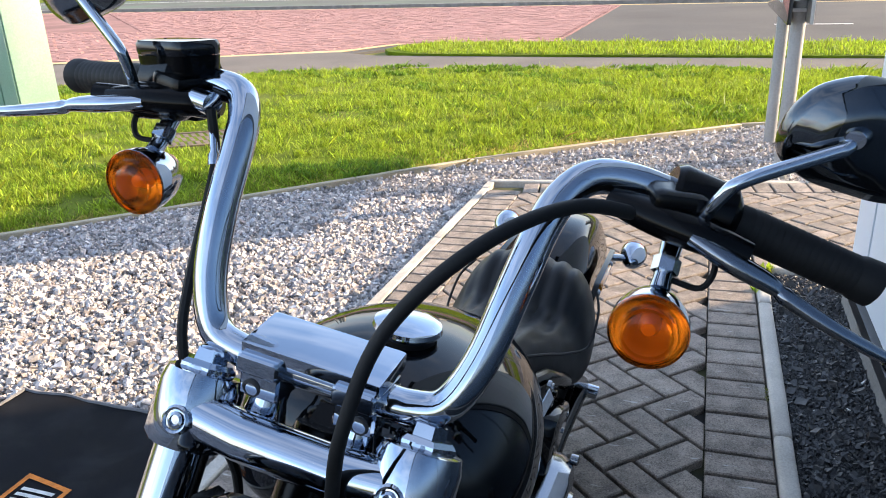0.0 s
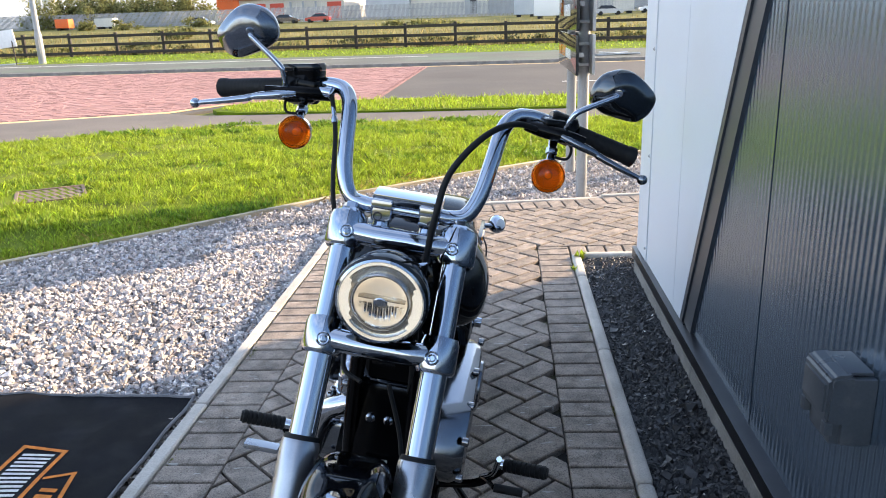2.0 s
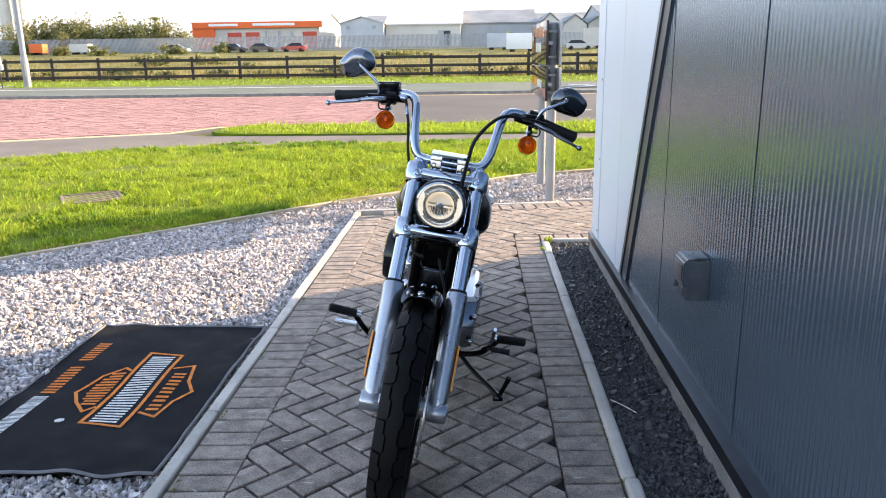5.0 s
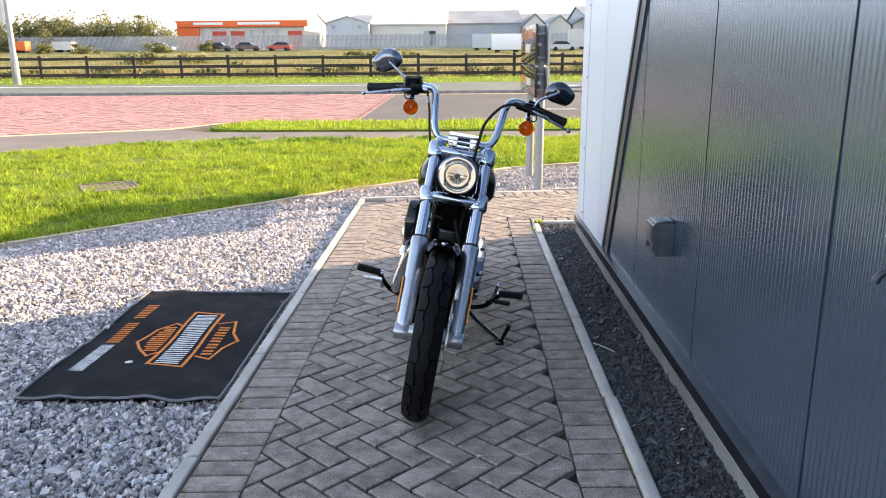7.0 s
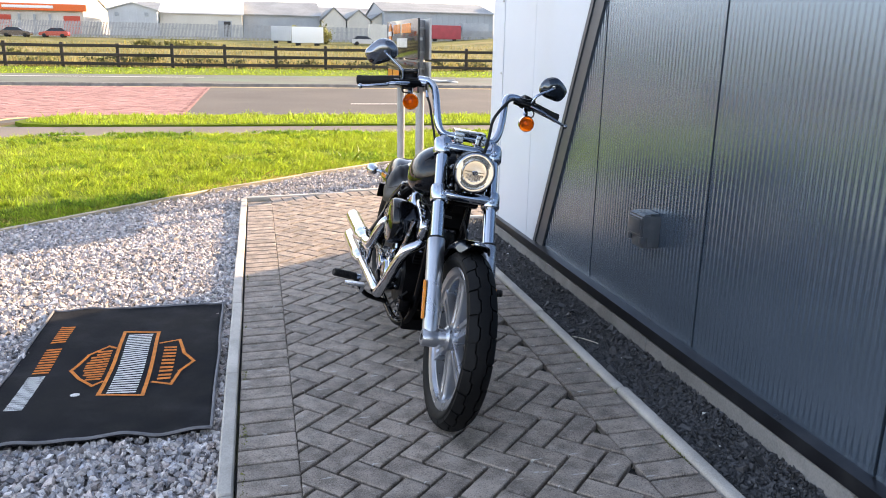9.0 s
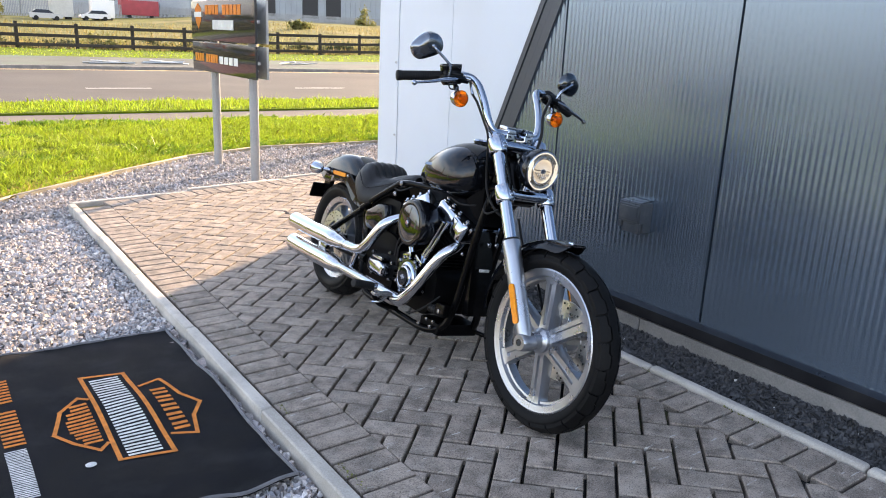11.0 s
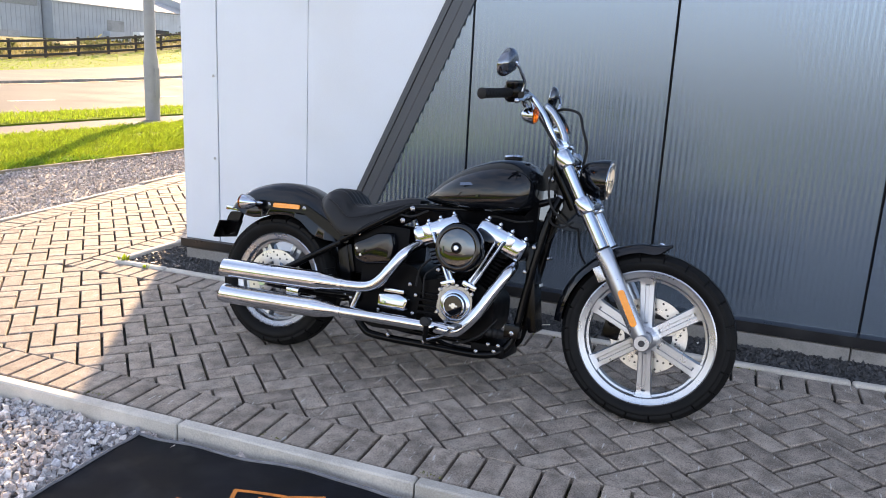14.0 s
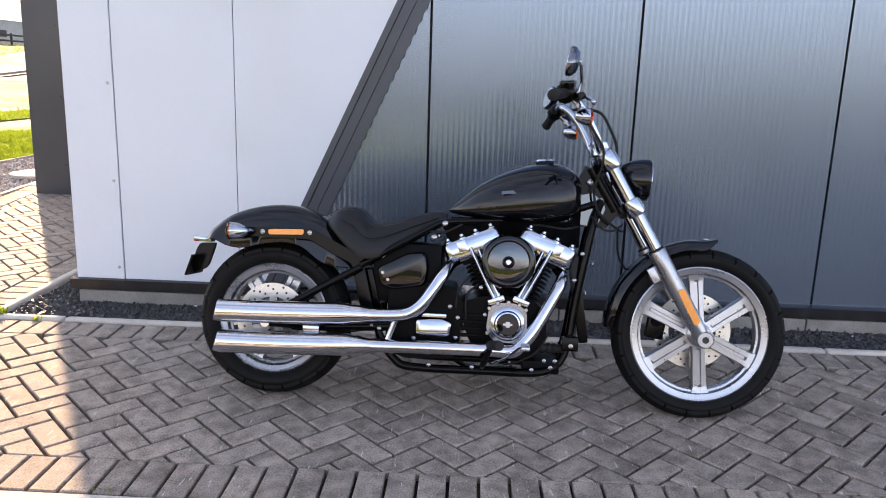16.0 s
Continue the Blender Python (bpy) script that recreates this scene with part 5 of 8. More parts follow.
# ---- the towel mat ----
def towel():
    cx, cy, w, d = -1.718, 0.997, 0.85, 1.455
    nx, ny = 36, 60

    def hz(u, v):
        edge = min(u, 1 - u, v, 1 - v)
        z = 0.008 + 0.007 * noise.noise((u * 4 + 3, v * 6, 1.5)) + 0.009 * math.sin(v * 9 + u * 3) * (0.4 + 0.6 * abs(u - 0.4)) + 0.012 * max(0, 1 - edge * 14) * (0.3 + noise.noise((u * 7, v * 9, 4)))
        return -0.052 + z

    def pt(u, v, lift=0.0):
        wob = 0.012 * noise.noise((v * 3, u * 2, 7))
        return (cx + (u - 0.5) * w + wob + 0.012 * (0.5 - v), cy + (v - 0.5) * d + 0.02 * noise.noise((u * 3, 2, v)), hz(u, v) + lift)

    root = tagged(empty("towel_mat", Matrix.Translation((cx, cy, -0.05))), "black towelling mat with an orange and white emblem, laid on gravel", "mat")
    inv = Matrix.Translation((-cx, -cy, 0.05))
    verts = [pt(i / nx, j / ny) for j in range(ny + 1) for i in range(nx + 1)]
    o = len(verts)
    verts += [(x, y, z - 0.007) for x, y, z in verts]
    faces = []
    for j in range(ny):
        for i in range(nx):
            a = j * (nx + 1) + i
            faces.append((a, a + 1, a + nx + 2, a + nx + 1))
            faces.append((o + a + nx + 1, o + a + nx + 2, o + a + 1, o + a))
    for i in range(nx):
        a, b = i, ny * (nx + 1) + i
        faces += [(a + 1, a, o + a, o + a + 1), (b, b + 1, o + b + 1, o + b)]
    for j in range(ny):
        a, b = j * (nx + 1), j * (nx + 1) + nx
        faces += [(a, a + nx + 1, o + a + nx + 1, o + a), (b + nx + 1, b, o + b, o + b + nx + 1)]
    cloth = raw("cloth", verts, faces, TOWEL, root, True)
    cloth.matrix_local = inv
    ring = [(k / 40, 0.004) for k in range(41)] + [(0.996, k / 40) for k in range(41)] + [(1 - k / 40, 0.996) for k in range(41)] + [(0.004, 1 - k / 40) for k in range(41)]
    bm = BM()
    tube(bm, [pt(u, v, 0.0) for u, v in ring], 0.007, 6)
    part("hem", bm, HEM, root, "grey stitched hem").matrix_local = inv

    def flat(poly, material, name, lift=0.0025):
        """A woven patch that follows the cloth; the outline is in mat coordinates."""
        bm = BM()
        f = bm.faces.new([bm.verts.new((u, v, 0)) for u, v in poly])
        bmesh.ops.triangulate(bm, faces=[f])
        for _ in range(3):
            es = [e for e in bm.edges if e.calc_length() > 0.06]
            if es:
                bmesh.ops.subdivide_edges(bm, edges=es, cuts=1)
                bmesh.ops.triangulate(bm, faces=bm.faces)
        for vtx in bm.verts:
            vtx.co = Vector(pt(vtx.co.x, vtx.co.y, lift))
        part(name, bm, material, root).matrix_local = inv

    def uv(x, y):
        return ((x - cx) / w + 0.5, (y - cy) / d + 0.5)

    def band(line, width, material, name, closed=True):
        pts = [Vector(p) for p in line]
        n = len(pts)
        for i in range(n if closed else n - 1):
            a, b = pts[i], pts[(i + 1) % n]
            t = (b - a).normalized() * width / 2
            nrm = Vector((-t.y, t.x))
            flat([uv(*(a - t + nrm)), uv(*(a - t - nrm)), uv(*(b + t - nrm)), uv(*(b + t + nrm))], material, name)

    def strokes(x0, x1, y0, y1, material, name):
        """One character as two plain bars, across the line of writing."""
        g = (y1 - y0) * 0.36
        for a in (y0, y1 - g):
            flat([uv(x0, a), uv(x1, a), uv(x1, a + g), uv(x0, a + g)], material, name)

    band([(-1.742, 0.652), (-1.572, 0.632), (-1.578, 1.318), (-1.738, 1.342)], 0.016, ORANGE_PILE, "emblem_border")
    for k in range(14):
        y = 0.662 + k * 0.0462
        strokes(-1.715, -1.603, y, y + 0.035, WHITE_PILE, "emblem_lettering")
    band([(-1.555, 1.156), (-1.473, 1.189), (-1.446, 1.027), (-1.4, 0.934), (-1.448, 0.846), (-1.472, 0.72), (-1.548, 0.753)], 0.014, ORANGE_PILE, "emblem_border", False)
    for k in range(5):
        y = 0.772 + k * 0.07
        strokes(-1.535, -1.48, y, y + 0.05, ORANGE_PILE, "emblem_lettering")
    band([(-1.755, 1.139), (-1.785, 1.165), (-1.858, 1.09), (-1.901, 0.933), (-1.852, 0.84), (-1.785, 0.753), (-1.755, 0.791)], 0.014, ORANGE_PILE, "emblem_border", False)
    for k in range(6):
        y = 0.815 + k * 0.052
        e = 0.04 * math.sin(math.pi * (k + 0.5) / 6)
        strokes(-1.815 - e, -1.765, y, y + 0.042, ORANGE_PILE, "emblem_lettering")
    for k in range(10):
        if k == 4:
            continue
        y = 1.46 - k * 0.0555
        strokes(-2.05, -1.985, y - 0.042, y, ORANGE_PILE, "lettering")
    for k in range(15):
        y = 0.885 - k * 0.0222
        strokes(-2.055, -1.99, y - 0.0185, y, WHITE_PILE, "lettering")
    flat([uv(-1.83 + 0.018 * math.cos(t), 0.67 + 0.018 * math.sin(t)) for t in np.linspace(0, 6.28, 13)[:-1]], WHITE_PILE, "mark")


towel()


# ---- moss, weeds and litter along the kerbs ----
MOSS = mat("kerb_moss", (0.14, 0.145, 0.04), 0.95, var=0.5, scale=30, fine=200, bump=0.2, rand=0.5, island=True, dirt=(0.25, 0.2, 0.05), dirt_amount=0.6, dirt_scale=20)


def moss_line(x, stretches, per_metre, z):
    def place(rng, n):
        out = []
        for y0, y1 in stretches:
            k = max(4, int((y1 - y0) * per_metre))
            out.append(np.stack([x + rng.normal(0, 0.006, k), rng.uniform(y0, y1, k), z + rng.uniform(-0.004, 0.004, k)], 1))
        return np.concatenate(out)
    return place


ob = chips("moss", 1, moss_line(0.252, [(0.95, 1.06), (0.66, 0.86), (0.42, 0.60), (0.16, 0.34), (1.5, 1.56), (-0.4, -0.2), (2.2, 2.3), (3.1, 3.2)], 500, 0.012), 0.0045, MOSS, "", spread=0.35)
tagged(ob, "yellow-green moss in the joint beside the kerb", "moss", kind="stuff")
ob = chips("moss", 2, moss_line(-1.172, [(0.05, 0.22), (-0.25, -0.05), (-0.6, -0.42), (0.6, 0.7), (1.2, 1.3), (2.0, 2.15)], 260, -0.012), 0.004, MOSS, "", spread=0.35)
tagged(ob, "yellow-green moss along the pale kerb edging", "moss", kind="stuff")


def weed(x, y, z, n, h):
    root = BM()
    rng = random.Random(int(x * 100) + n)
    for k in range(n):
        a, lean, L = rng.uniform(0, 6.28), rng.uniform(0.25, 1.1), h * rng.uniform(0.6, 1.2)
        d = Vector((math.cos(a) * lean, math.sin(a) * lean, 1)).normalized()
        s_ = Vector((-math.sin(a), math.cos(a), 0)) * L * 0.16
        p = Vector((x, y, z)) + Vector((rng.uniform(-.02, .02), rng.uniform(-.02, .02), 0))
        q = [p, p + d * L * 0.5 + s_, p + d * L - Vector((0, 0, L * 0.12)), p + d * L * 0.5 - s_]
        root.faces.new([root.verts.new(v_) for v_ in q])
    tagged(part("weed", root, BLADE), "small green weed growing at the kerb", "weed")


weed(0.30, 3.27, 0.0, 26, 0.07)
weed(0.262, 3.05, 0.01, 12, 0.04)
bm = BM()
tube(bm, curve([Vector((0.312, 0.742, 0.022)), Vector((0.345, 0.69, 0.027)), Vector((0.388, 0.626, 0.026))], 4), 0.0022, 6)
tagged(part("dry_stick", bm, mat("bleached_stalk", (0.6, 0.55, 0.46), 0.8, var=0.2, scale=40, fine=200, bump=0.1)), "thin bleached stalk lying on dark chippings", "stick")

# ---- the motorcycle ----
CHROME = mat("chrome", (0.41, 0.455, 0.52), 0.05, metal=1.0, var=0.03, scale=4, fine=60, bump=0)
CHROME_WORN = mat("chrome_exhaust", (0.58, 0.60, 0.635), 0.08, metal=1.0, var=0.06, scale=5, fine=80, bump=0, dirt=(0.5, 0.45, 0.38), dirt_amount=0.25, dirt_scale=6)
COVER = mat("polished_cover", (0.21, 0.228, 0.255), 0.14, metal=1.0, var=0.05, scale=6, fine=120, bump=0)
SILVER = mat("silver_alloy", (0.38, 0.395, 0.425), 0.29, metal=0.9, var=0.05, scale=12, fine=300, bump=0.02)
BOLT = mat("plated_bolt", (0.30, 0.31, 0.33), 0.22, metal=1.0, var=0.05, scale=30, fine=200, bump=0)
DISC = mat("brushed_steel", (0.55, 0.53, 0.5), 0.3, metal=0.9, var=0.08, scale=30, fine=300, bump=0.02)
GLOSS = mat("black_gloss_paint", (0.003, 0.0036, 0.005), 0.6, spec=0.0, var=0.1, scale=3, fine=80, bump=0, coat=0.85)
POWDER = mat("black_powder_coat", (0.002, 0.002, 0.0023), 0.18, spec=0.14, var=0.15, scale=20, fine=400, bump=0.03)
FIN = mat("black_engine", (0.0025, 0.0025, 0.003), 0.4, spec=0.06, var=0.2, scale=20, fine=300, bump=0.05)
RUBBER = mat("tyre_rubber", (0.0045, 0.0046, 0.005), 0.62, spec=0.14, var=0.25, scale=10, fine=200, bump=0.08, dirt=(0.03, 0.03, 0.03), dirt_amount=0.15, dirt_scale=8)
GRIP = mat("grip_rubber", (0.008, 0.008, 0.0085), 0.65, spec=0.3, var=0.2, scale=20, fine=400, bump=0.1)
VINYL = mat("black_vinyl", (0.008, 0.008, 0.009), 0.48, spec=0.3, var=0.2, scale=20, fine=500, bump=0.18, dist=0.001)
AMBER = glass("amber_lens", (1.0, 0.18, 0.008), 0.03)
AMBER.node_tree.nodes["Principled BSDF"].inputs["IOR"].default_value = 1.3
SILVERING = mat("lamp_silvering", (0.92, 0.92, 0.9), 0.12, metal=1.0, var=0.02, bump=0)
BULB = mat("amber_bulb", (0.9, 0.5, 0.12), 0.15, var=0.05, bump=0, coat=0.5)
REFLECTOR = mat("orange_reflector", (0.85, 0.27, 0.02), 0.2, var=0.08, scale=60, fine=500, bump=0.05, coat=0.5)
REDLENS = mat("red_lens", (0.4, 0.02, 0.015), 0.12, var=0.05, coat=0.6, bump=0)
LENS = glass("clear_lens", (0.97, 0.98, 0.98))
LAMPLIT = mat("lit_halo", (0.86, 0.82, 0.72), 0.3, var=0.02, bump=0)
LAMPLIT.node_tree.nodes["Principled BSDF"].inputs["Emission Color"].default_value = (1.0, 0.9, 0.7, 1)
LAMPLIT.node_tree.nodes["Principled BSDF"].inputs["Emission Strength"].default_value = 0.13
# the bowl's faint emission stands in for lamp light falling on it
LAMPCUP = mat("lamp_reflector_glow", (0.9, 0.85, 0.75), 0.2, metal=0.5, var=0.05, bump=0)
LAMPCUP.node_tree.nodes["Principled BSDF"].inputs["Emission Color"].default_value = (1.0, 0.88, 0.68, 1)
LAMPCUP.node_tree.nodes["Principled BSDF"].inputs["Emission Strength"].default_value = 0.08
LAMPMASK = mat("smoked_lamp_mask", (0.42, 0.40, 0.36), 0.14, metal=0.8, var=0.05, bump=0)
MIRROR_SHELL = mat("black_chrome", (0.10, 0.11, 0.12), 0.06, metal=1.0, var=0.04, bump=0)
MIRRORGLASS = mat("mirror_glass", (0.85, 0.86, 0.87), 0.02, metal=1.0, var=0.01, bump=0)
STICKER = mat("worn_sticker", (0.5, 0.5, 0.5), 0.6, var=0.3, scale=40, fine=200, bump=0)

BIKE = Matrix.Translation((-0.475, 0.10, 0.002)) @ Matrix.Rotation(radians(-92), 4, "Z") @ Matrix.Rotation(radians(-10.1), 4, "X")
bike = tagged(empty("motorcycle", BIKE), "black cruiser motorcycle with chrome forks, leaning on its side stand", "motorcycle")


def P(u, w, v=0.0):
    return Vector((u, v, w))


def tyre(u, w, R, half, parent, drop, rin):
    """A carcass with raised tread bands and shoulder blocks."""
    def rad(v):
        return R - drop * (abs(v) / half) ** 2.2
    bm = BM()
    prof = []
    for k in range(-10, 11):
        v = half * 0.97 * k / 10
        prof.append((v, rad(v) - 0.0125))
    side = rad(half) - 0.006
    prof = [(-half * 0.62, rin), (-half * 0.86, rin + 0.015), (-half * 1.0, (rin + side) / 2 + 0.01)] + prof + [(half * 1.0, (rin + side) / 2 + 0.01), (half * 0.86, rin + 0.015), (half * 0.62, rin)]
    lathe(bm, P(u, w), (0, 1, 0), prof, 96)
    carcass = part("tyre", bm, RUBBER, parent, sharp=50)

    def at(th, v, lift):
        r = rad(v) + lift
        return P(u + r * math.cos(th), w + r * math.sin(th), v)

    bm = BM()
    N = 264

    def strip(fa, fb, k0, k1):
        prev = None
        for k in range(k0, k1 + 1):
            th = 2 * math.pi * k / N
            a, b = fa(k), fb(k)
            ring = [bm.verts.new(at(th, a, -0.013)), bm.verts.new(at(th, a, 0)), bm.verts.new(at(th, (a + b) / 2, 0)), bm.verts.new(at(th, b, 0)), bm.verts.new(at(th, b, -0.013))]
            if prev:
                for i in range(4):
                    bm.faces.new((prev[i], prev[i + 1], ring[i + 1], ring[i]))
            else:
                bm.faces.new(ring)
            prev = ring
        bm.faces.new(prev[::-1])

    def step(k, off):
        return 0.26 * half if ((k + off) // 6) % 2 else 0.40 * half

    g = 0.0055
    strip(lambda k: -step(k, 3), lambda k: step(k, 0), 0, N)
    for s in (-1, 1):
        off = 0 if s > 0 else 3
        for b in range(22):
            k0, k1 = b * 12 + (2 if s < 0 else 5), b * 12 + 13 + (2 if s < 0 else 5) - 2
            if s > 0:
                strip(lambda k: step(k, off) + g, lambda k: half * 0.93, k0, k1)
            else:
                strip(lambda k: -half * 0.93, lambda k: -step(k, off) - g, k0, k1)
    part("tread", bm, RUBBER, carcass, sharp=40)
    return carcass


def wheel(name, u, w, R, half, drop, rim_r, rim_half, disc_side, spoke_turn, hub_r, disc_r, label):
    root = part(name, lathe(BM(), P(u, w), (0, 1, 0), [(-0.075, 0), (-0.075, hub_r * 0.62), (-0.05, hub_r * 0.7), (-0.04, hub_r), (0.04, hub_r), (0.05, hub_r * 0.7), (0.075, hub_r * 0.62), (0.075, 0)], 36), SILVER, bike, label)
    tyre(u, w, R, half, root, drop, rim_r + 0.006)
    bm = BM()
    h = rim_half
    lathe(bm, P(u, w), (0, 1, 0), [(-h, rim_r), (-h * 1.05, rim_r + 0.006), (-h * 0.95, rim_r + 0.014), (-h * 0.7, rim_r + 0.005), (0, rim_r - 0.012 + 0.004), (h * 0.7, rim_r + 0.005), (h * 0.95, rim_r + 0.014), (h * 1.05, rim_r + 0.006), (h, rim_r),
                                   (h * 0.9, rim_r - 0.016), (h * 0.55, rim_r - 0.022), (h * 0.5, rim_r - 0.03), (-h * 0.5, rim_r - 0.03), (-h * 0.55, rim_r - 0.022), (-h * 0.9, rim_r - 0.016), (-h, rim_r)], 96)
    part("rim", bm, SILVER, root, sharp=30)
    for k in range(6):
        th = spoke_turn + k * math.pi / 3
        m = Matrix.Translation(P(u, w)) @ Matrix.Rotation(-th, 4, "Y")
        r0, r1 = hub_r * 0.7, rim_r - 0.018
        rings = []
        for t, wd, th_ in ((0, 0.030, 0.030), (0.12, 0.0255, 0.026), (0.15, 0.0255, 0.0258), (0.5, 0.0265, 0.022), (0.85, 0.0285, 0.022), (0.88, 0.029, 0.022), (0.95, 0.033, 0.024), (1.0, 0.042, 0.026)):
            r = r0 + (r1 - r0) * t
            gr = 0.009 if 0.13 < t < 0.86 else 0.0
            ring = [(-wd, th_ * 0.6), (-wd * 0.88, th_), (-0.0075, th_), (-0.0055, th_ - gr), (0.0055, th_ - gr), (0.0075, th_), (wd * 0.88, th_), (wd, th_ * 0.6)]
            ring = ring + [(a, -b) for a, b in ring[::-1]]
            rings.append([m @ Vector((r, b, a)) for a, b in ring])
        bm = BM()
        loft(bm, rings)
        part("spoke", bm, SILVER, root, sharp=25)
    # brake disc: a drilled ring on its carrier
    v = disc_side * 0.068
    bm = BM()
    lathe(bm, P(u, w, v - 0.0025), (0, 1, 0), [(0, disc_r * 0.62), (0, disc_r), (0.005, disc_r), (0.005, disc_r * 0.62), (0, disc_r * 0.62)], 64)
    disc = part("brake_disc", bm, DISC, root, "drilled steel brake disc")
    bm = BM()
    for k in range(5):
        th = k * 2 * math.pi / 5 + 0.3
        c = P(u + disc_r * 0.45 * math.cos(th), w + disc_r * 0.45 * math.sin(th), v)
        box(bm, c, (disc_r * 0.5, 0.008, 0.03), Matrix.Rotation(-th, 3, "Y"), bevel=0.002, seg=1)
    part("disc_carrier", bm, DISC, disc)
    for k in range(40):
        th = k * 2 * math.pi / 40
        r = disc_r * (0.72, 0.82, 0.92)[k % 3]
        bm = BM()
        lathe(bm, P(u + r * math.cos(th), w + r * math.sin(th), v - 0.0034), (0, 1, 0), [(0, 0), (0, 0.0045), (0.0068, 0.0045), (0.0068, 0)], 8)
        part("disc_drilling", bm, DARKVOID, disc)
    return root


def fu(w):
    """Where the fork's axis stands at height w."""
    return 0.002 + (0.308 - w) * 0.588


front = wheel("front_wheel", 0.003, 0.316, 0.323, 0.051, 0.026, 0.244, 0.036, 1, radians(95), 0.045, 0.146, "silver six-spoke alloy front wheel")
rear = wheel("rear_wheel", -1.615, 0.296, 0.298, 0.074, 0.03, 0.202, 0.052, -1, radians(65), 0.05, 0.138, "silver six-spoke alloy rear wheel")
bm = BM()
lathe(bm, P(0.003, 0.31, -0.112), (0, 1, 0), [(0, 0), (0, 0.012), (0.004, 0.0118), (0.22, 0.0118), (0.224, 0.012), (0.224, 0)], 20)
part("front_axle", bm, CHROME, bike)
bm = BM()
lathe(bm, P(-1.615, 0.296, -0.17), (0, 1, 0), [(0, 0), (0, 0.018), (0.34, 0.018), (0.34, 0)], 20)
part("rear_axle", bm, CHROME, bike)

FD = Vector((0.507, 0, -0.862))
for s in (-1, 1):
    v = s * 0.1
    bm = BM()
    tube(bm, [P(fu(0.975), 0.975, v), P(fu(0.60), 0.60, v)], 0.0235, 28)
    leg = part("fork_tube", bm, CHROME, bike, "chrome fork tube")
    bm = BM()
    lathe(bm, P(fu(0.965), 0.965, v), -FD, [(0, 0.025), (0.012, 0.026), (0.016, 0.022), (0.016, 0.016), (0.026, 0.015), (0.028, 0.012), (0.028, 0)], 6)
    part("fork_cap", bm, CHROME, leg)
    bm = BM()
    top = P(fu(0.625), 0.625, v)
    lathe(bm, top, FD, [(0, 0.0245), (0, 0.031), (0.006, 0.033), (0.06, 0.0325), (0.20, 0.0305), (0.33, 0.029), (0.352, 0.026), (0.372, 0.02), (0.372, 0)], 32)
    slider = part("fork_slider", bm, SILVER, bike, "satin silver fork slider")
    bm = BM()
    lathe(bm, P(0.003, 0.309, v - 0.03), (0, 1, 0), [(0, 0.012), (0, 0.027), (0.006, 0.031), (0.054, 0.031), (0.06, 0.027), (0.06, 0.012)], 28)
    part("axle_clamp", bm, SILVER, slider)
    bm = BM()
    lathe(bm, P(0.003, 0.309, v + s * 0.031), (0, s, 0), [(-0.004, 0), (-0.004, 0.0125), (0, 0.0125)], 18)
    part("axle_recess", bm, DARKVOID, slider)
    bm = BM()
    lathe(bm, top, FD, [(-0.008, 0.0245), (-0.008, 0.029), (0.004, 0.0315), (0.004, 0.0245)], 28)
    part("dust_seal", bm, GRIP, slider)
    # amber reflector on the outside of the slider
    bm = BM()
    a, b = P(-0.092, 0.482, v + s * 0.030), P(-0.034, 0.375, v + s * 0.0295)
    d = (b - a).normalized()
    x = d.cross(Vector((0, 1, 0))).normalized()
    pl = []
    for k in range(9):
        t = math.pi * k / 8
        pl.append(a - d * math.sin(t) * 0.01 + x * math.cos(t) * 0.0125)
    for k in range(9):
        t = math.pi * k / 8
        pl.append(b + d * math.sin(t) * 0.01 - x * math.cos(t) * 0.0125)
    prism(bm, pl, (0, s * 0.006, 0))
    part("fork_reflector", bm, REFLECTOR, slider, "orange fork reflector")
    bm = BM()
    box(bm, P(-0.185, 0.535, s * 0.082), (0.035, 0.028, 0.06), Matrix.Rotation(radians(-30), 3, "Y"), bevel=0.008)
    part("fender_mount", bm, SILVER, slider)


def clamp(name, w, du, label):
    u = fu(w) + du
    rot = Matrix.Rotation(radians(-30.5), 3, "Y")
    bm = BM()
    tube(bm, [P(u + 0.012, w + 0.004, -0.085), P(u + 0.018, w + 0.004, -0.04), P(u + 0.018, w + 0.004, 0.04), P(u + 0.012, w + 0.004, 0.085)], 0.0205, 20)
    root = part(name, bm, CHROME, bike, label)
    for s in (-1, 1):
        bm = BM()
        lathe(bm, P(u, w, s * 0.1) + FD * 0.03, -FD, [(-0.002, 0.025), (-0.002, 0.031), (0.005, 0.0355), (0.05, 0.0355), (0.061, 0.0325), (0.063, 0.026), (0.062, 0.02)], 32)
        boss = part("clamp_boss", bm, CHROME, root)
        bm = BM()
        lathe(bm, P(u + 0.026, w + 0.006, s * 0.094), (0.86, 0, 0.5), [(0, 0.0125), (0.01, 0.0125), (0.0115, 0.0105), (0.0105, 0.0088), (0.0075, 0.0085), (0.0075, 0.0075), (0.0105, 0.0068), (0.0115, 0.0045), (0.0075, 0.0038), (0.0075, 0)], 16)
        part("pinch_bolt", bm, CHROME, boss)
    return root


clamp("upper_fork_clamp", 0.944, 0.0, "polished chrome upper fork clamp")
clamp("lower_fork_clamp", 0.779, 0.0, "polished chrome lower fork clamp")
bm = BM()
tube(bm, [P(-0.425, 0.925), P(-0.325, 0.765)], 0.03, 20)
part("steering_head", bm, POWDER, bike)
bm = BM()
box(bm, P(-0.30, 0.765), (0.035, 0.12, 0.05), Matrix.Rotation(radians(-30), 3, "Y"), bevel=0.012)
part("clamp_cover", bm, POWDER, bike)


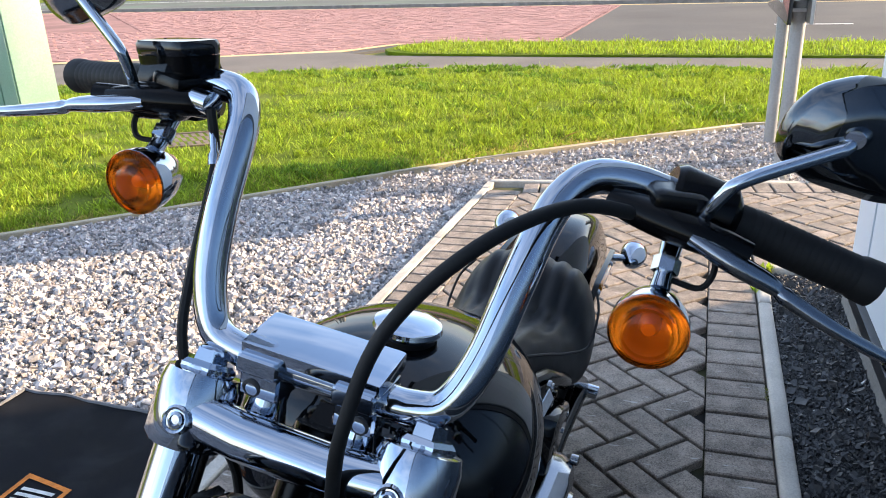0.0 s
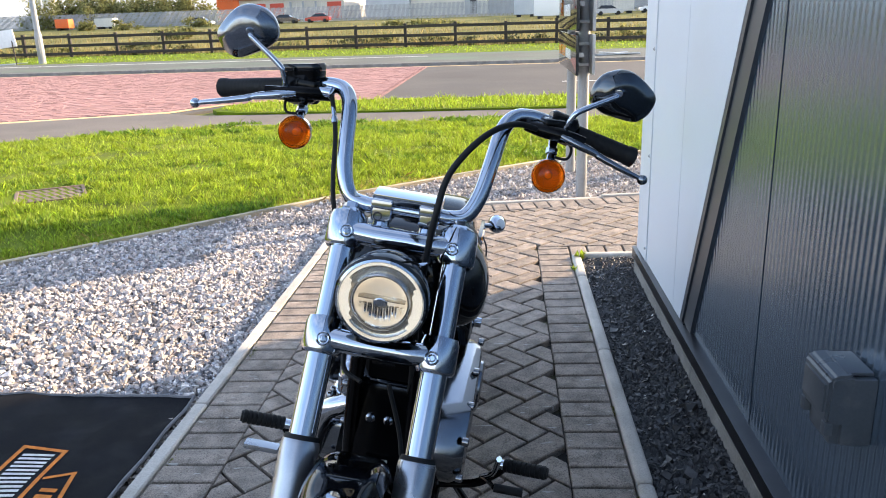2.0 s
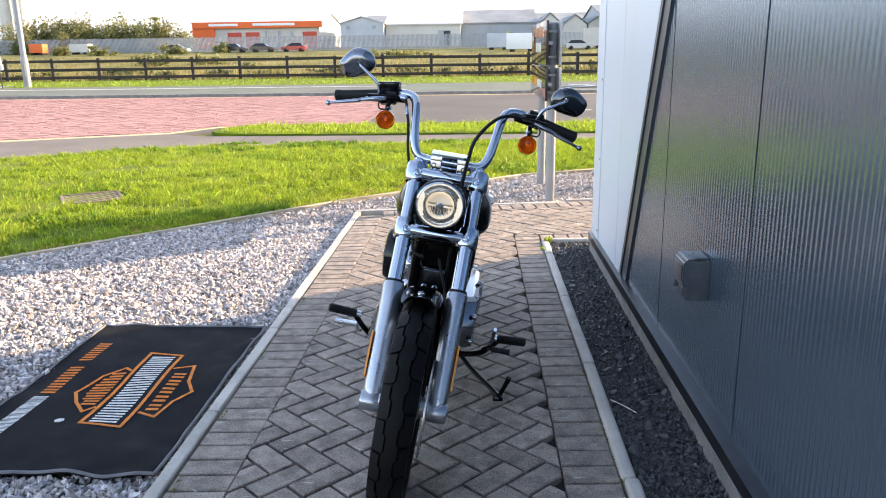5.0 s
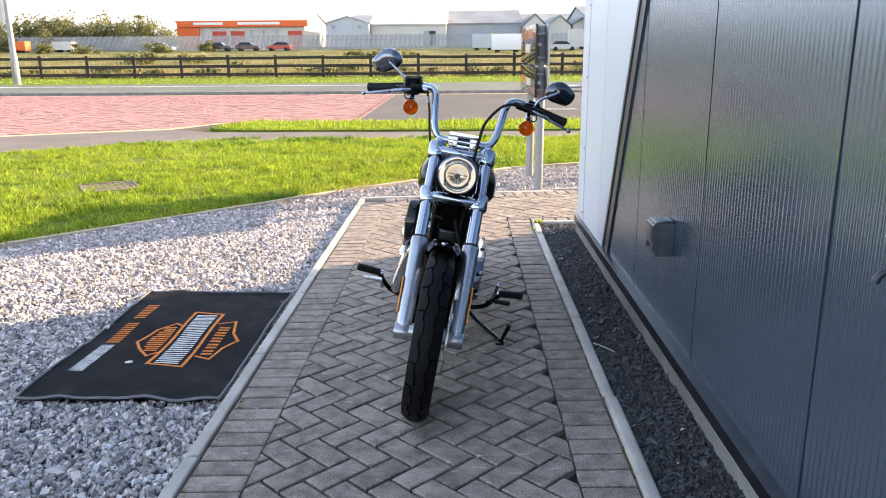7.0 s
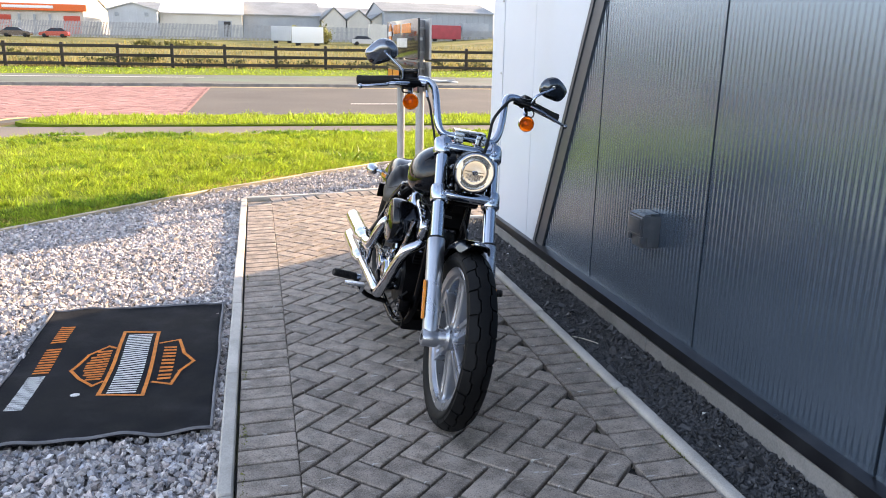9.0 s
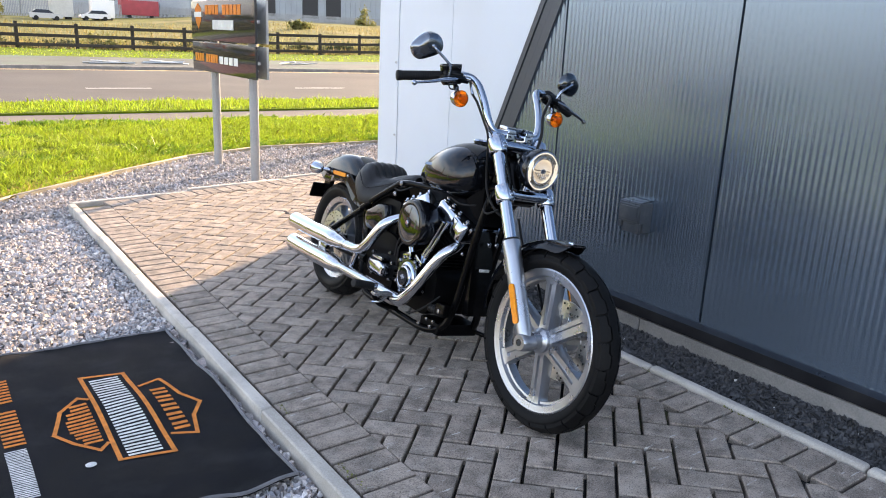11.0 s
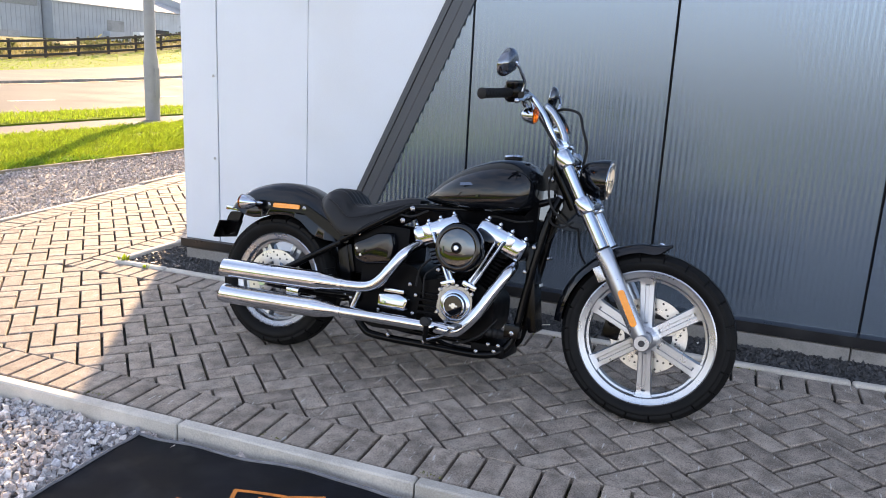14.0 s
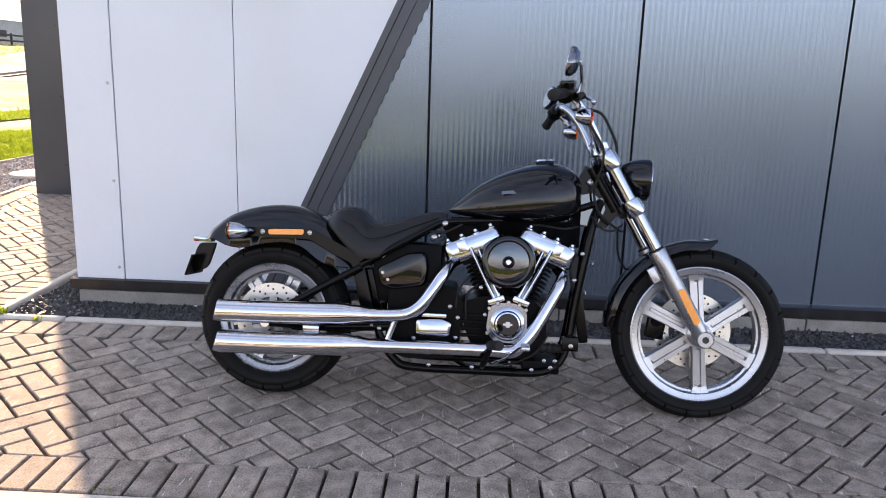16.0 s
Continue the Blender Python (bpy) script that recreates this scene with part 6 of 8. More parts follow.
# headlight
def headlight():
    c = P(-0.222, 0.887)
    fw = Vector((0.995, 0, -0.06)).normalized()
    bm = BM()
    lathe(bm, c, fw, [(-0.105, 0), (-0.1, 0.03), (-0.085, 0.052), (-0.055, 0.068), (-0.02, 0.0765), (0.0, 0.079), (0.01, 0.078), (0.013, 0.0735)], 48)
    root = part("headlight", bm, GLOSS, bike, "black headlight shell with a lit ring")
    bm = BM()
    lathe(bm, c, fw, [(0.006, 0.074), (0.015, 0.0745), (0.017, 0.071), (0.013, 0.068)], 48)
    part("bezel", bm, CHROME, root)
    side = Vector((0, 1, 0))
    upv = fw.cross(side).normalized()
    if upv.z < 0:
        upv = -upv

    def face_at(r, deg, d=0.0):
        return c + fw * d + side * (r * math.cos(radians(deg))) + upv * (r * math.sin(radians(deg)))

    bm = BM()
    lathe(bm, c, fw, [(0.009, 0.0685), (0.0125, 0.067), (0.0125, 0.0635), (0.008, 0.0625)], 56)
    part("halo_ring", bm, LAMPLIT, root, "glowing white daytime ring")
    # notched lit wings either side of the round reflector
    for s in (-1, 1):
        bm = BM()
        arc = [-40 + 5 * k for k in range(15)]
        outer = [face_at(0.0634, d_ if s > 0 else 180 - d_, 0.006) for d_ in arc]
        inner_ = [face_at(0.0565 if d_ < -28 or d_ > 22 else 0.0515, d_ if s > 0 else 180 - d_, 0.006) for d_ in arc[::-1]]
        prism(bm, outer + inner_, fw * 0.005)
        part("halo_wing", bm, LAMPLIT, root)
    bm = BM()
    lathe(bm, c, fw, [(0.004, 0.0645), (0.001, 0.056), (0.003, 0.049)], 48)
    part("inner_mask", bm, LAMPMASK, root)
    bm = BM()
    lathe(bm, c, fw, [(0.002, 0.0492), (0.012, 0.0488), (0.0135, 0.047), (0.012, 0.0452), (0.009, 0.0445), (0.0105, 0.0435), (0.0, 0.0425)], 48)
    part("reflector_rim", bm, CHROME, root)
    bm = BM()
    lathe(bm, c, fw, [(0.004, 0.0428), (-0.012, 0.040), (-0.026, 0.028), (-0.032, 0.012), (-0.033, 0.0)], 48)
    part("reflector_bowl", bm, LAMPCUP, root)
    # the dark shelf across the middle, and the facets under it
    bm = BM()
    rings = []
    for dd, hh in ((-0.024, 0.0015), (-0.004, 0.002), (-0.002, 0.001), (-0.004, -0.001), (-0.024, -0.0015)):
        rings.append([c + fw * dd + upv * hh - side * 0.037, c + fw * dd + upv * hh + side * 0.037])
    loft(bm, rings, closed=False)
    part("crossbar", bm, LAMPMASK, root)
    for k in range(9):
        y = (k - 4) * 0.0085
        hgt = math.sqrt(max(0.0001, 0.039 ** 2 - y * y)) - 0.008
        bm = BM()
        a0, a1 = c + side * (y - 0.0037) - upv * 0.007, c + side * (y + 0.0037) - upv * 0.007
        loft(bm, [[a0 + fw * -0.004, a0 + fw * 0.0 + side * 0.0037, a1 + fw * -0.004, a1 - side * 0.0037 - fw * 0.012],
                  [a0 + fw * -0.010 - upv * hgt, a0 - fw * 0.006 + side * 0.0037 - upv * hgt, a1 - fw * 0.010 - upv * hgt, a1 - side * 0.0037 - fw * 0.016 - upv * hgt]])
        part("reflector_facet", bm, SILVERING, root)
    bm = BM()
    m_ = Matrix.Translation(c + fw * 0.008) @ Matrix.Diagonal((1, 1.35, 1, 1))
    lathe(bm, (0, 0, 0), fw, [(0.0, 0.0085), (0.003, 0.0085), (0.0036, 0.0066), (0.0026, 0.006), (0.0026, 0)], 24)
    bmesh.ops.transform(bm, matrix=m_, verts=bm.verts)
    part("badge", bm, CHROME, root)
    bm = BM()
    lathe(bm, c, fw, [(0.0145, 0.0705), (0.018, 0.066), (0.023, 0.045), (0.026, 0.02), (0.0268, 0), ], 40)
    ln = part("lens", bm, LENS, root, "clear headlight glass")
    ln.visible_shadow = False
    bm = BM()
    tube(bm, [c + Vector((-0.05, 0, -0.06)), c + Vector((-0.06, 0, -0.10))], 0.014, 12)
    part("mount", bm, CHROME, root)
    for s in (-1, 1):
        bm = BM()
        tube(bm, [c + Vector((-0.06, s * 0.03, 0.055)), P(-0.31, 0.925, s * 0.035)], 0.008, 8)
        part("bracket", bm, POWDER, root)


headlight()

# handlebar, risers and controls
bm = BM()
half = [P(-0.405, 0.990, 0.0), P(-0.405, 0.990, 0.05), P(-0.407, 0.989, 0.078), P(-0.412, 0.998, 0.106), P(-0.428, 1.035, 0.124), P(-0.456, 1.088, 0.1335), P(-0.489, 1.134, 0.1405), P(-0.512, 1.158, 0.149), P(-0.531, 1.172, 0.166), P(-0.541, 1.174, 0.196), P(-0.550, 1.165, 0.238)]
pts = [Vector((p.x, -p.y - (0.003 if p.y > 0.09 else 0.0), p.z)) for p in half[::-1]] + half[1:]
tube(bm, curve(pts, 5), 0.0148, 20)
bar = part("handlebar", bm, CHROME, bike, "tall chrome mini-ape handlebar")
for s in (-1, 1):
    bm = BM()
    lathe(bm, P(-0.380, 0.935, s * 0.042), (-0.45, 0, 1), [(0, 0.017), (0.012, 0.019), (0.03, 0.0155), (0.05, 0.018), (0.05, 0)], 18)
    r = part("riser", bm, CHROME, bike, "chrome handlebar riser")
    tip_ = Matrix.Rotation(radians(-6), 3, "Y")
    bm = BM()
    box(bm, P(-0.402, 0.983, s * 0.043), (0.052, 0.037, 0.03), tip_, bevel=0.006, seg=3)
    blk = part("riser_block", bm, CHROME, r)
    bm = BM()
    box(bm, P(-0.3975, 1.0, s * 0.043), (0.053, 0.0385, 0.0165), tip_, bevel=0.005, seg=3)
    part("riser_cap", bm, CHROME, r)
    bm = BM()
    lathe(bm, P(-0.379, 0.9795, s * 0.049), (1, 0, -0.1), [(0, 0.0), (0.0, 0.0085), (0.004, 0.0085), (0.005, 0.0065), (0.002, 0.0045), (0.002, 0)], 14)
    part("clamp_bolt", bm, DARKVOID, blk)
bm = BM()
box(bm, P(-0.4055, 1.0125, 0.0), (0.054, 0.124, 0.016), Matrix.Rotation(radians(3), 3, "Y"), bevel=0.004)
top = part("riser_clamp", bm, CHROME, bike, "flat chrome bar clamp plate")

for s in (-1, 1):
    inner, end = P(-0.548, 1.166, s * 0.236), (P(-0.577, 1.124, 0.402) if s > 0 else P(-0.612, 1.125, -0.440))
    d = (end - inner).normalized()
    bm = BM()
    prof = [(0, 0), (0, 0.014), (0.03, 0.0155)]
    L_ = (end - inner).length
    n = 16
    for k in range(n):
        z = 0.055 + (L_ - 0.075) * k / n
        prof += [(z, 0.0175), (z + (L_ - 0.075) / n * 0.6, 0.0175), (z + (L_ - 0.075) / n * 0.62, 0.0165)]
    prof += [(L_ - 0.016, 0.019), (L_ - 0.003, 0.0195), (L_, 0.015), (L_, 0)]
    lathe(bm, inner, d, prof, 22)
    part("grip", bm, GRIP, bar, "ribbed black rubber grip")
    bm = BM()
    kh_ = 1.28 if s < 0 else 1.0
    lathe(bm, inner - d * 0.012, d, [(0, 0.014), (0, 0.024 * kh_), (0.006, 0.028 * kh_), (0.05, 0.028 * kh_), (0.056, 0.022 * kh_), (0.06, 0.016)], 22)
    sw = part("switch_housing", bm, POWDER, bar, "black switch housing")
    for k in range(3):
        bm = BM()
        box(bm, inner + d * (0.004 + 0.014 * k) + Vector((-0.024, 0, 0.008)), (0.012, 0.009, 0.008), bevel=0.002)
        part("switch", bm, GRIP, sw)
    # lever with its perch: a moulded black bracket, a pivot and a tapering blade with a ball end
    bm = BM()
    sp_ = [inner + Vector((0.022, -s * 0.05, -0.006)), inner + Vector((0.032, -s * 0.02, -0.008)), inner + Vector((0.04, s * 0.02, -0.012)), inner + Vector((0.042, s * 0.06, -0.018))]
    sp_ = curve(sp_, 4)
    tube(bm, sp_, [0.013 + 0.005 * math.sin(math.pi * k / (len(sp_) - 1)) for k in range(len(sp_))], 14, flatten=0.8)
    perch = part("lever_perch", bm, POWDER, bar)
    bm = BM()
    box(bm, inner + Vector((0.014, -s * 0.004, 0.0)), (0.05, 0.045, 0.03), Matrix.Rotation(radians(s * 18), 3, "Z"), bevel=0.012, seg=4)
    part("perch_clamp", bm, POWDER, perch)
    tip = P(-0.480, 1.108, -0.438) if s < 0 else P(-0.491, 1.1, 0.412)
    a = inner + Vector((0.05, s * 0.024, -0.014))
    dt = tip - a
    blade_ = curve([a - dt * 0.05, a + dt * 0.16 + Vector((0.004, 0, 0.001)), a + dt * 0.36 + Vector((0.003, 0, 0.002)), a + dt * 0.46 + Vector((0.004, 0, 0.0)), a + dt * 0.72 + Vector((0.007, 0, 0.0)), a + dt * 0.95, tip], 4)
    rr_ = []
    for k in range(len(blade_)):
        t_ = k / (len(blade_) - 1)
        rr_.append(0.0085 + 0.003 * math.sin(min(1, t_ / 0.4) * math.pi) - 0.0025 * t_ if t_ < 0.42 else 0.0095 - 0.005 * (t_ - 0.42) / 0.58)
    bm = BM()
    tube(bm, blade_, rr_, 16, flatten=0.75)
    lathe(bm, tip, dt, [(-0.010, 0), (-0.008, 0.006), (-0.003, 0.0092), (0.002, 0.0095), (0.007, 0.006), (0.0095, 0)], 16)
    part("brake_lever" if s < 0 else "clutch_lever", bm, CHROME if s < 0 else COVER, bar, "polished curved hand lever" if s < 0 else "dark polished curved hand lever")
    # mirror
    base_ = P(-0.514, 1.166, 0.257) if s > 0 else P(-0.514, 1.163, -0.277)
    bend_ = P(-0.505, 1.199, 0.270) if s > 0 else P(-0.505, 1.195, -0.282)
    joint = P(-0.530, 1.2366, 0.339) if s > 0 else P(-0.518, 1.243, -0.351)
    mc = P(-0.572, 1.2385, 0.355) if s > 0 else P(-0.556, 1.2505, -0.370)
    hook_ = joint + Vector((-0.012, s * 0.006, 0.008))
    bm = BM()
    stem_ = [base_, base_ + (bend_ - base_) * 0.7, bend_ + (joint - bend_) * 0.12, bend_ + (joint - bend_) * 0.85, joint, hook_]
    tube(bm, curve(stem_, 5), 0.0054, 12)
    lathe(bm, base_, bend_ - base_, [(-0.012, 0), (-0.012, 0.0085), (-0.002, 0.0085), (0.001, 0.006)], 12)
    st = part("mirror_stem", bm, CHROME, bar, "slim chrome mirror stem")
    out = [(-0.067, 0.001), (-0.062, 0.022), (-0.045, 0.043), (-0.013, 0.052), (0.012, 0.048), (0.037, 0.031), (0.063, 0.005), (0.067, -0.010), (0.056, -0.038), (0.033, -0.053), (0.013, -0.051), (-0.042, -0.034), (-0.064, -0.016)]
    out = [(a_ * 0.97, b_ * 0.97) for a_, b_ in rounded([Vector(o_) for o_ in out], 0.014, 4)]
    tilt = Matrix.Rotation(radians(14 if s > 0 else -5), 3, "Z") @ Matrix.Rotation(radians(10), 3, "Y") @ Matrix.Rotation(radians(10 if s < 0 else 8), 3, "X")
    rings = []
    for dep, sc in ((-0.006, 0.965), (0.0, 1.0), (0.007, 0.995), (0.013, 0.96), (0.016, 0.93), (0.02, 0.8), (0.0255, 0.72), (0.029, 0.55), (0.031, 0.2)):
        rings.append([mc + tilt @ Vector((dep, s * a_ * sc, b_ * sc)) for a_, b_ in out])
    bm = BM()
    loft(bm, rings)
    # the shells are alike; wall and sky reflections are put into their tones
    shell = part("mirror", bm, MIRROR_SHELL if s > 0 else COVER, bar, "teardrop rear-view mirror, toned black for the dark wall it reflects" if s > 0 else "teardrop rear-view mirror, toned paler for the sky it reflects")
    bm = BM()
    prism(bm, [mc + tilt @ Vector((-0.0075, s * a_ * 0.9, b_ * 0.9)) for a_, b_ in out], tilt @ Vector((0.002, 0, 0)))
    part("mirror_glass", bm, MIRRORGLASS, shell)
    bm = BM()
    lathe(bm, hook_ + Vector((0.004, 0, 0)), Vector((-0.8, s * 0.25, 0.1)), [(-0.009, 0), (-0.008, 0.007), (-0.002, 0.0085), (0.022, 0.0105), (0.022, 0)], 16)
    part("mirror_joint", bm, CHROME, shell)
    # front turn signal
    ic = P(-0.475, 1.083, 0.240) if s > 0 else P(-0.475, 1.086, -0.238)
    bm = BM()
    lathe(bm, ic, (1, 0, 0), [(-0.046, 0), (-0.044, 0.009), (-0.036, 0.019), (-0.02, 0.027), (-0.004, 0.0305), (0.007, 0.031), (0.0085, 0.0295)], 32)
    sig = part("turn_signal", bm, CHROME, bike, "chrome bullet turn signal with amber lens")
    bm = BM()
    lathe(bm, ic, (1, 0, 0), [(0.007, 0.0298), (0.0, 0.027), (-0.012, 0.021), (-0.019, 0.011), (-0.021, 0)], 32)
    part("signal_reflector", bm, SILVERING, sig)
    bm = BM()
    lathe(bm, ic, (1, 0, 0), [(0.006, 0.0302), (0.0095, 0.0312), (0.0125, 0.0302), (0.0125, 0.0275), (0.0105, 0.0262), (0.0125, 0.0245), (0.0165, 0.0225), (0.0165, 0.020), (0.0145, 0.0185), (0.0165, 0.0165), (0.0185, 0.010), (0.019, 0)], 36)
    part("signal_lens", bm, AMBER, sig, "amber lens").visible_shadow = False
    bm = BM()
    lathe(bm, ic, (1, 0, 0), [(-0.02, 0), (-0.012, 0.0065), (-0.004, 0.0075), (0.003, 0.005), (0.005, 0)], 14)
    part("bulb", bm, BULB, sig)
    bm = BM()
    top_ = inner + Vector((0.018, s * 0.004, -0.02))
    tube(bm, [ic + Vector((-0.018, 0, 0.024)), ic + (top_ - ic) * 0.5, top_], [0.0085, 0.0075, 0.0095], 12)
    lathe(bm, ic + (top_ - ic) * 0.62, top_ - ic, [(-0.006, 0), (-0.006, 0.011), (0.006, 0.011), (0.006, 0)], 6)
    part("signal_stem", bm, CHROME, sig)
    bm = BM()
    tube(bm, curve([inner + Vector((0.0, s * 0.02, -0.02)), ic + Vector((-0.04, s * 0.035, 0.05)), ic + Vector((-0.03, s * 0.03, 0.03)), ic + Vector((-0.03, s * 0.005, 0.03))], 5), 0.0028, 6)
    part("signal_wire", bm, GRIP, sig)

# brake fluid reservoir
rz_ = Matrix.Rotation(radians(-14), 3, "Z") @ Matrix.Rotation(radians(10), 3, "X")
bm = BM()
rings = []
for h_, lx, ly in ((-0.034, 0.016, 0.022), (-0.02, 0.022, 0.033), (0.0, 0.0245, 0.0365), (0.018, 0.0255, 0.0385)):
    rings.append([P(-0.548, 1.174, -0.249) + rz_ @ Vector((a, b, h_)) for a, b in rounded([Vector((-lx, -ly)), Vector((lx, -ly)), Vector((lx, ly)), Vector((-lx, ly))], 0.016, 5)])
loft(bm, rings)
mcyl = part("brake_master_cylinder", bm, POWDER, bike, "black brake fluid reservoir")
bm = BM()
tube(bm, curve([P(-0.518, 1.158, -0.188), P(-0.519, 1.155, -0.225), P(-0.513, 1.150, -0.268), P(-0.505, 1.146, -0.312)], 4), [0.012] * 4 + [0.018] * 5 + [0.013] * 4, 16)
part("cylinder_body", bm, POWDER, mcyl)
bm = BM()
rings = []
for h_, k_ in ((0.0185, 1.0), (0.0225, 1.03), (0.0285, 1.03), (0.032, 0.97), (0.0325, 0.8)):
    rings.append([P(-0.548, 1.174, -0.249) + rz_ @ Vector((a * k_, b * k_, h_)) for a, b in rounded([Vector((-0.0255, -0.0385)), Vector((0.0255, -0.0385)), Vector((0.0255, 0.0385)), Vector((-0.0255, 0.0385))], 0.017, 5)])
loft(bm, rings)
part("reservoir_lid", bm, GLOSS, mcyl)
bm = BM()
lathe(bm, P(-0.512, 1.163, -0.194), (0.3, 1, 0), [(-0.014, 0), (-0.014, 0.011), (0.010, 0.011), (0.012, 0.006), (0.012, 0)], 14)
part("banjo_bolt", bm, CHROME, mcyl)
bm = BM()
tube(bm, curve([P(-0.506, 1.16, -0.184), P(-0.497, 1.117, -0.172), P(-0.468, 1.084, -0.160), P(-0.424, 1.023, -0.147), P(-0.40, 0.98, -0.135), P(-0.40, 0.92, -0.12), P(-0.42, 0.84, -0.09), P(-0.40, 0.76, -0.08), P(-0.33, 0.70, -0.07), P(-0.30, 0.69, -0.03)], 6), 0.0046, 8)
part("brake_hose", bm, GRIP, bike, "black rubber brake hose")
bm = BM()
tube(bm, [P(-0.508, 1.158, -0.184), P(-0.4985, 1.124, -0.1742), P(-0.4975, 1.12, -0.173), P(-0.494, 1.112, -0.171)], [0.0042, 0.0042, 0.0064, 0.0064], 12)
part("hose_fitting", bm, CHROME, mcyl)
bm = BM()
tube(bm, curve([P(-0.522, 1.154, 0.222), P(-0.466, 1.167, 0.166), P(-0.387, 1.149, 0.117), P(-0.353, 1.084, 0.070), P(-0.325, 1.014, 0.058), P(-0.328, 0.949, 0.053), P(-0.335, 0.88, 0.051), P(-0.36, 0.80, 0.05), P(-0.43, 0.62, 0.05)], 7), 0.0058, 10)
part("clutch_cable", bm, GRIP, bike, "black clutch cable")
bm = BM()
tube(bm, [P(-0.326, 0.925, 0.056), P(-0.322, 0.915, 0.02)], 0.003, 6)
part("cable_clip", bm, CHROME, bike)

# fuel tank
def tank():
    rows = [(-0.956, 0.748, 0.738, 0.012, 0.743), (-0.935, 0.765, 0.728, 0.035, 0.742), (-0.90, 0.795, 0.722, 0.062, 0.745), (-0.85, 0.838, 0.716, 0.09, 0.752), (-0.78, 0.880, 0.708, 0.118, 0.765), (-0.70, 0.912, 0.702, 0.138, 0.78), (-0.63, 0.930, 0.703, 0.148, 0.79), (-0.57, 0.934, 0.708, 0.149, 0.795), (-0.52, 0.924, 0.718, 0.14, 0.80), (-0.488, 0.904, 0.735, 0.122, 0.805), (-0.468, 0.875, 0.758, 0.09, 0.81), (-0.461, 0.845, 0.785, 0.045, 0.815)]
    rings = []
    for u, t, b, hw, mid in rows:
        ring = []
        for k in range(32):
            th = 2 * math.pi * k / 32
            c, s = math.cos(th), math.sin(th)
            v = 1.13 * hw * math.copysign(abs(c) ** 0.85, c)
            w = mid + ((t - mid) * abs(s) ** 0.9 if s > 0 else -(mid - b) * abs(s) ** 0.6)
            ring.append(P(u, w, v))
        rings.append(ring)
    # finer along the length
    fine = []
    for i in range(32):
        fine.append(curve([r[i] for r in rings], 4))
    rings = [[fine[i][j] for i in range(32)] for j in range(len(fine[0]))]
    bm = BM()
    loft(bm, rings)
    root = part("fuel_tank", bm, GLOSS, bike, "glossy black teardrop fuel tank", sharp=60)
    bm = BM()
    lathe(bm, P(-0.598, 0.915), (-0.08, 0, 1), [(0, 0.034), (0.02, 0.034), (0.024, 0.036)], 28)
    cap = part("filler_cap", bm, GRIP, root, "chrome filler cap on a black neck")
    bm = BM()
    lathe(bm, P(-0.600, 0.938), (-0.08, 0, 1), [(0, 0.036), (0.004, 0.0385), (0.009, 0.037), (0.0125, 0.028), (0.0135, 0)], 28)
    part("cap_cover", bm, CHROME, cap)
    for s in (-1, 1):
        bm = BM()
        pl = [(-0.76, 0.806), (-0.60, 0.822), (-0.60, 0.834), (-0.76, 0.818)]
        prism(bm, [P(u, w, s * (0.155 + (u + 0.76) * 0.045 - (w - 0.8) * 0.6)) for u, w in pl], (0, s * 0.001, 0))
        part("tank_badge", bm, COVER, root)


tank()


# seat
def seat():
    rows = [(-0.962, 0.728, 0.708, 0.055), (-0.985, 0.734, 0.69, 0.07), (-1.03, 0.727, 0.66, 0.082), (-1.09, 0.710, 0.622, 0.10), (-1.15, 0.690, 0.588, 0.122), (-1.205, 0.676, 0.562, 0.14), (-1.245, 0.680, 0.554, 0.15), (-1.272, 0.708, 0.556, 0.153), (-1.30, 0.731, 0.575, 0.152), (-1.335, 0.736, 0.605, 0.146), (-1.37, 0.727, 0.64, 0.13), (-1.40, 0.705, 0.665, 0.10), (-1.412, 0.69, 0.675, 0.075)]
    n = 56
    rings = []
    for u, t, b, hw in rows:
        ring = []
        dish = 0.012 if -1.29 < u < -1.05 else 0.004
        for k in range(n):
            f = k / (n - 1)
            v = hw * (2 * f - 1)
            x = abs(2 * f - 1)
            w = t - (t - b) * (x ** 4.5) * 0.98 - dish * (1 - x * x) + dish
            if x < 0.78 and u < -1.02:
                w += 0.0075 * abs(math.sin(v / 0.0175 * math.pi / 2)) - 0.005
            ring.append(P(u, w, v))
        for k in range(n):
            f = 1 - k / (n - 1)
            ring.append(P(u, b - 0.006, hw * 0.97 * (2 * f - 1)))
        rings.append(ring)
    fine = [curve([r[i] for r in rings], 4) for i in range(2 * n)]
    rings = [[fine[i][j] for i in range(2 * n)] for j in range(len(fine[0]))]
    bm = BM()
    loft(bm, rings)
    root = part("seat", bm, VINYL, bike, "black stitched vinyl solo seat with raised back", sharp=50)
    for s in (-1, 1):
        bm = BM()
        tube(bm, curve([P(-0.99, 0.712, s * 0.066), P(-1.09, 0.672, s * 0.094), P(-1.17, 0.640, s * 0.121), P(-1.245, 0.625, s * 0.146), P(-1.30, 0.668, s * 0.146), P(-1.35, 0.690, s * 0.13)], 6), 0.0026, 6)
        part("piping", bm, VINYL, root)


seat()


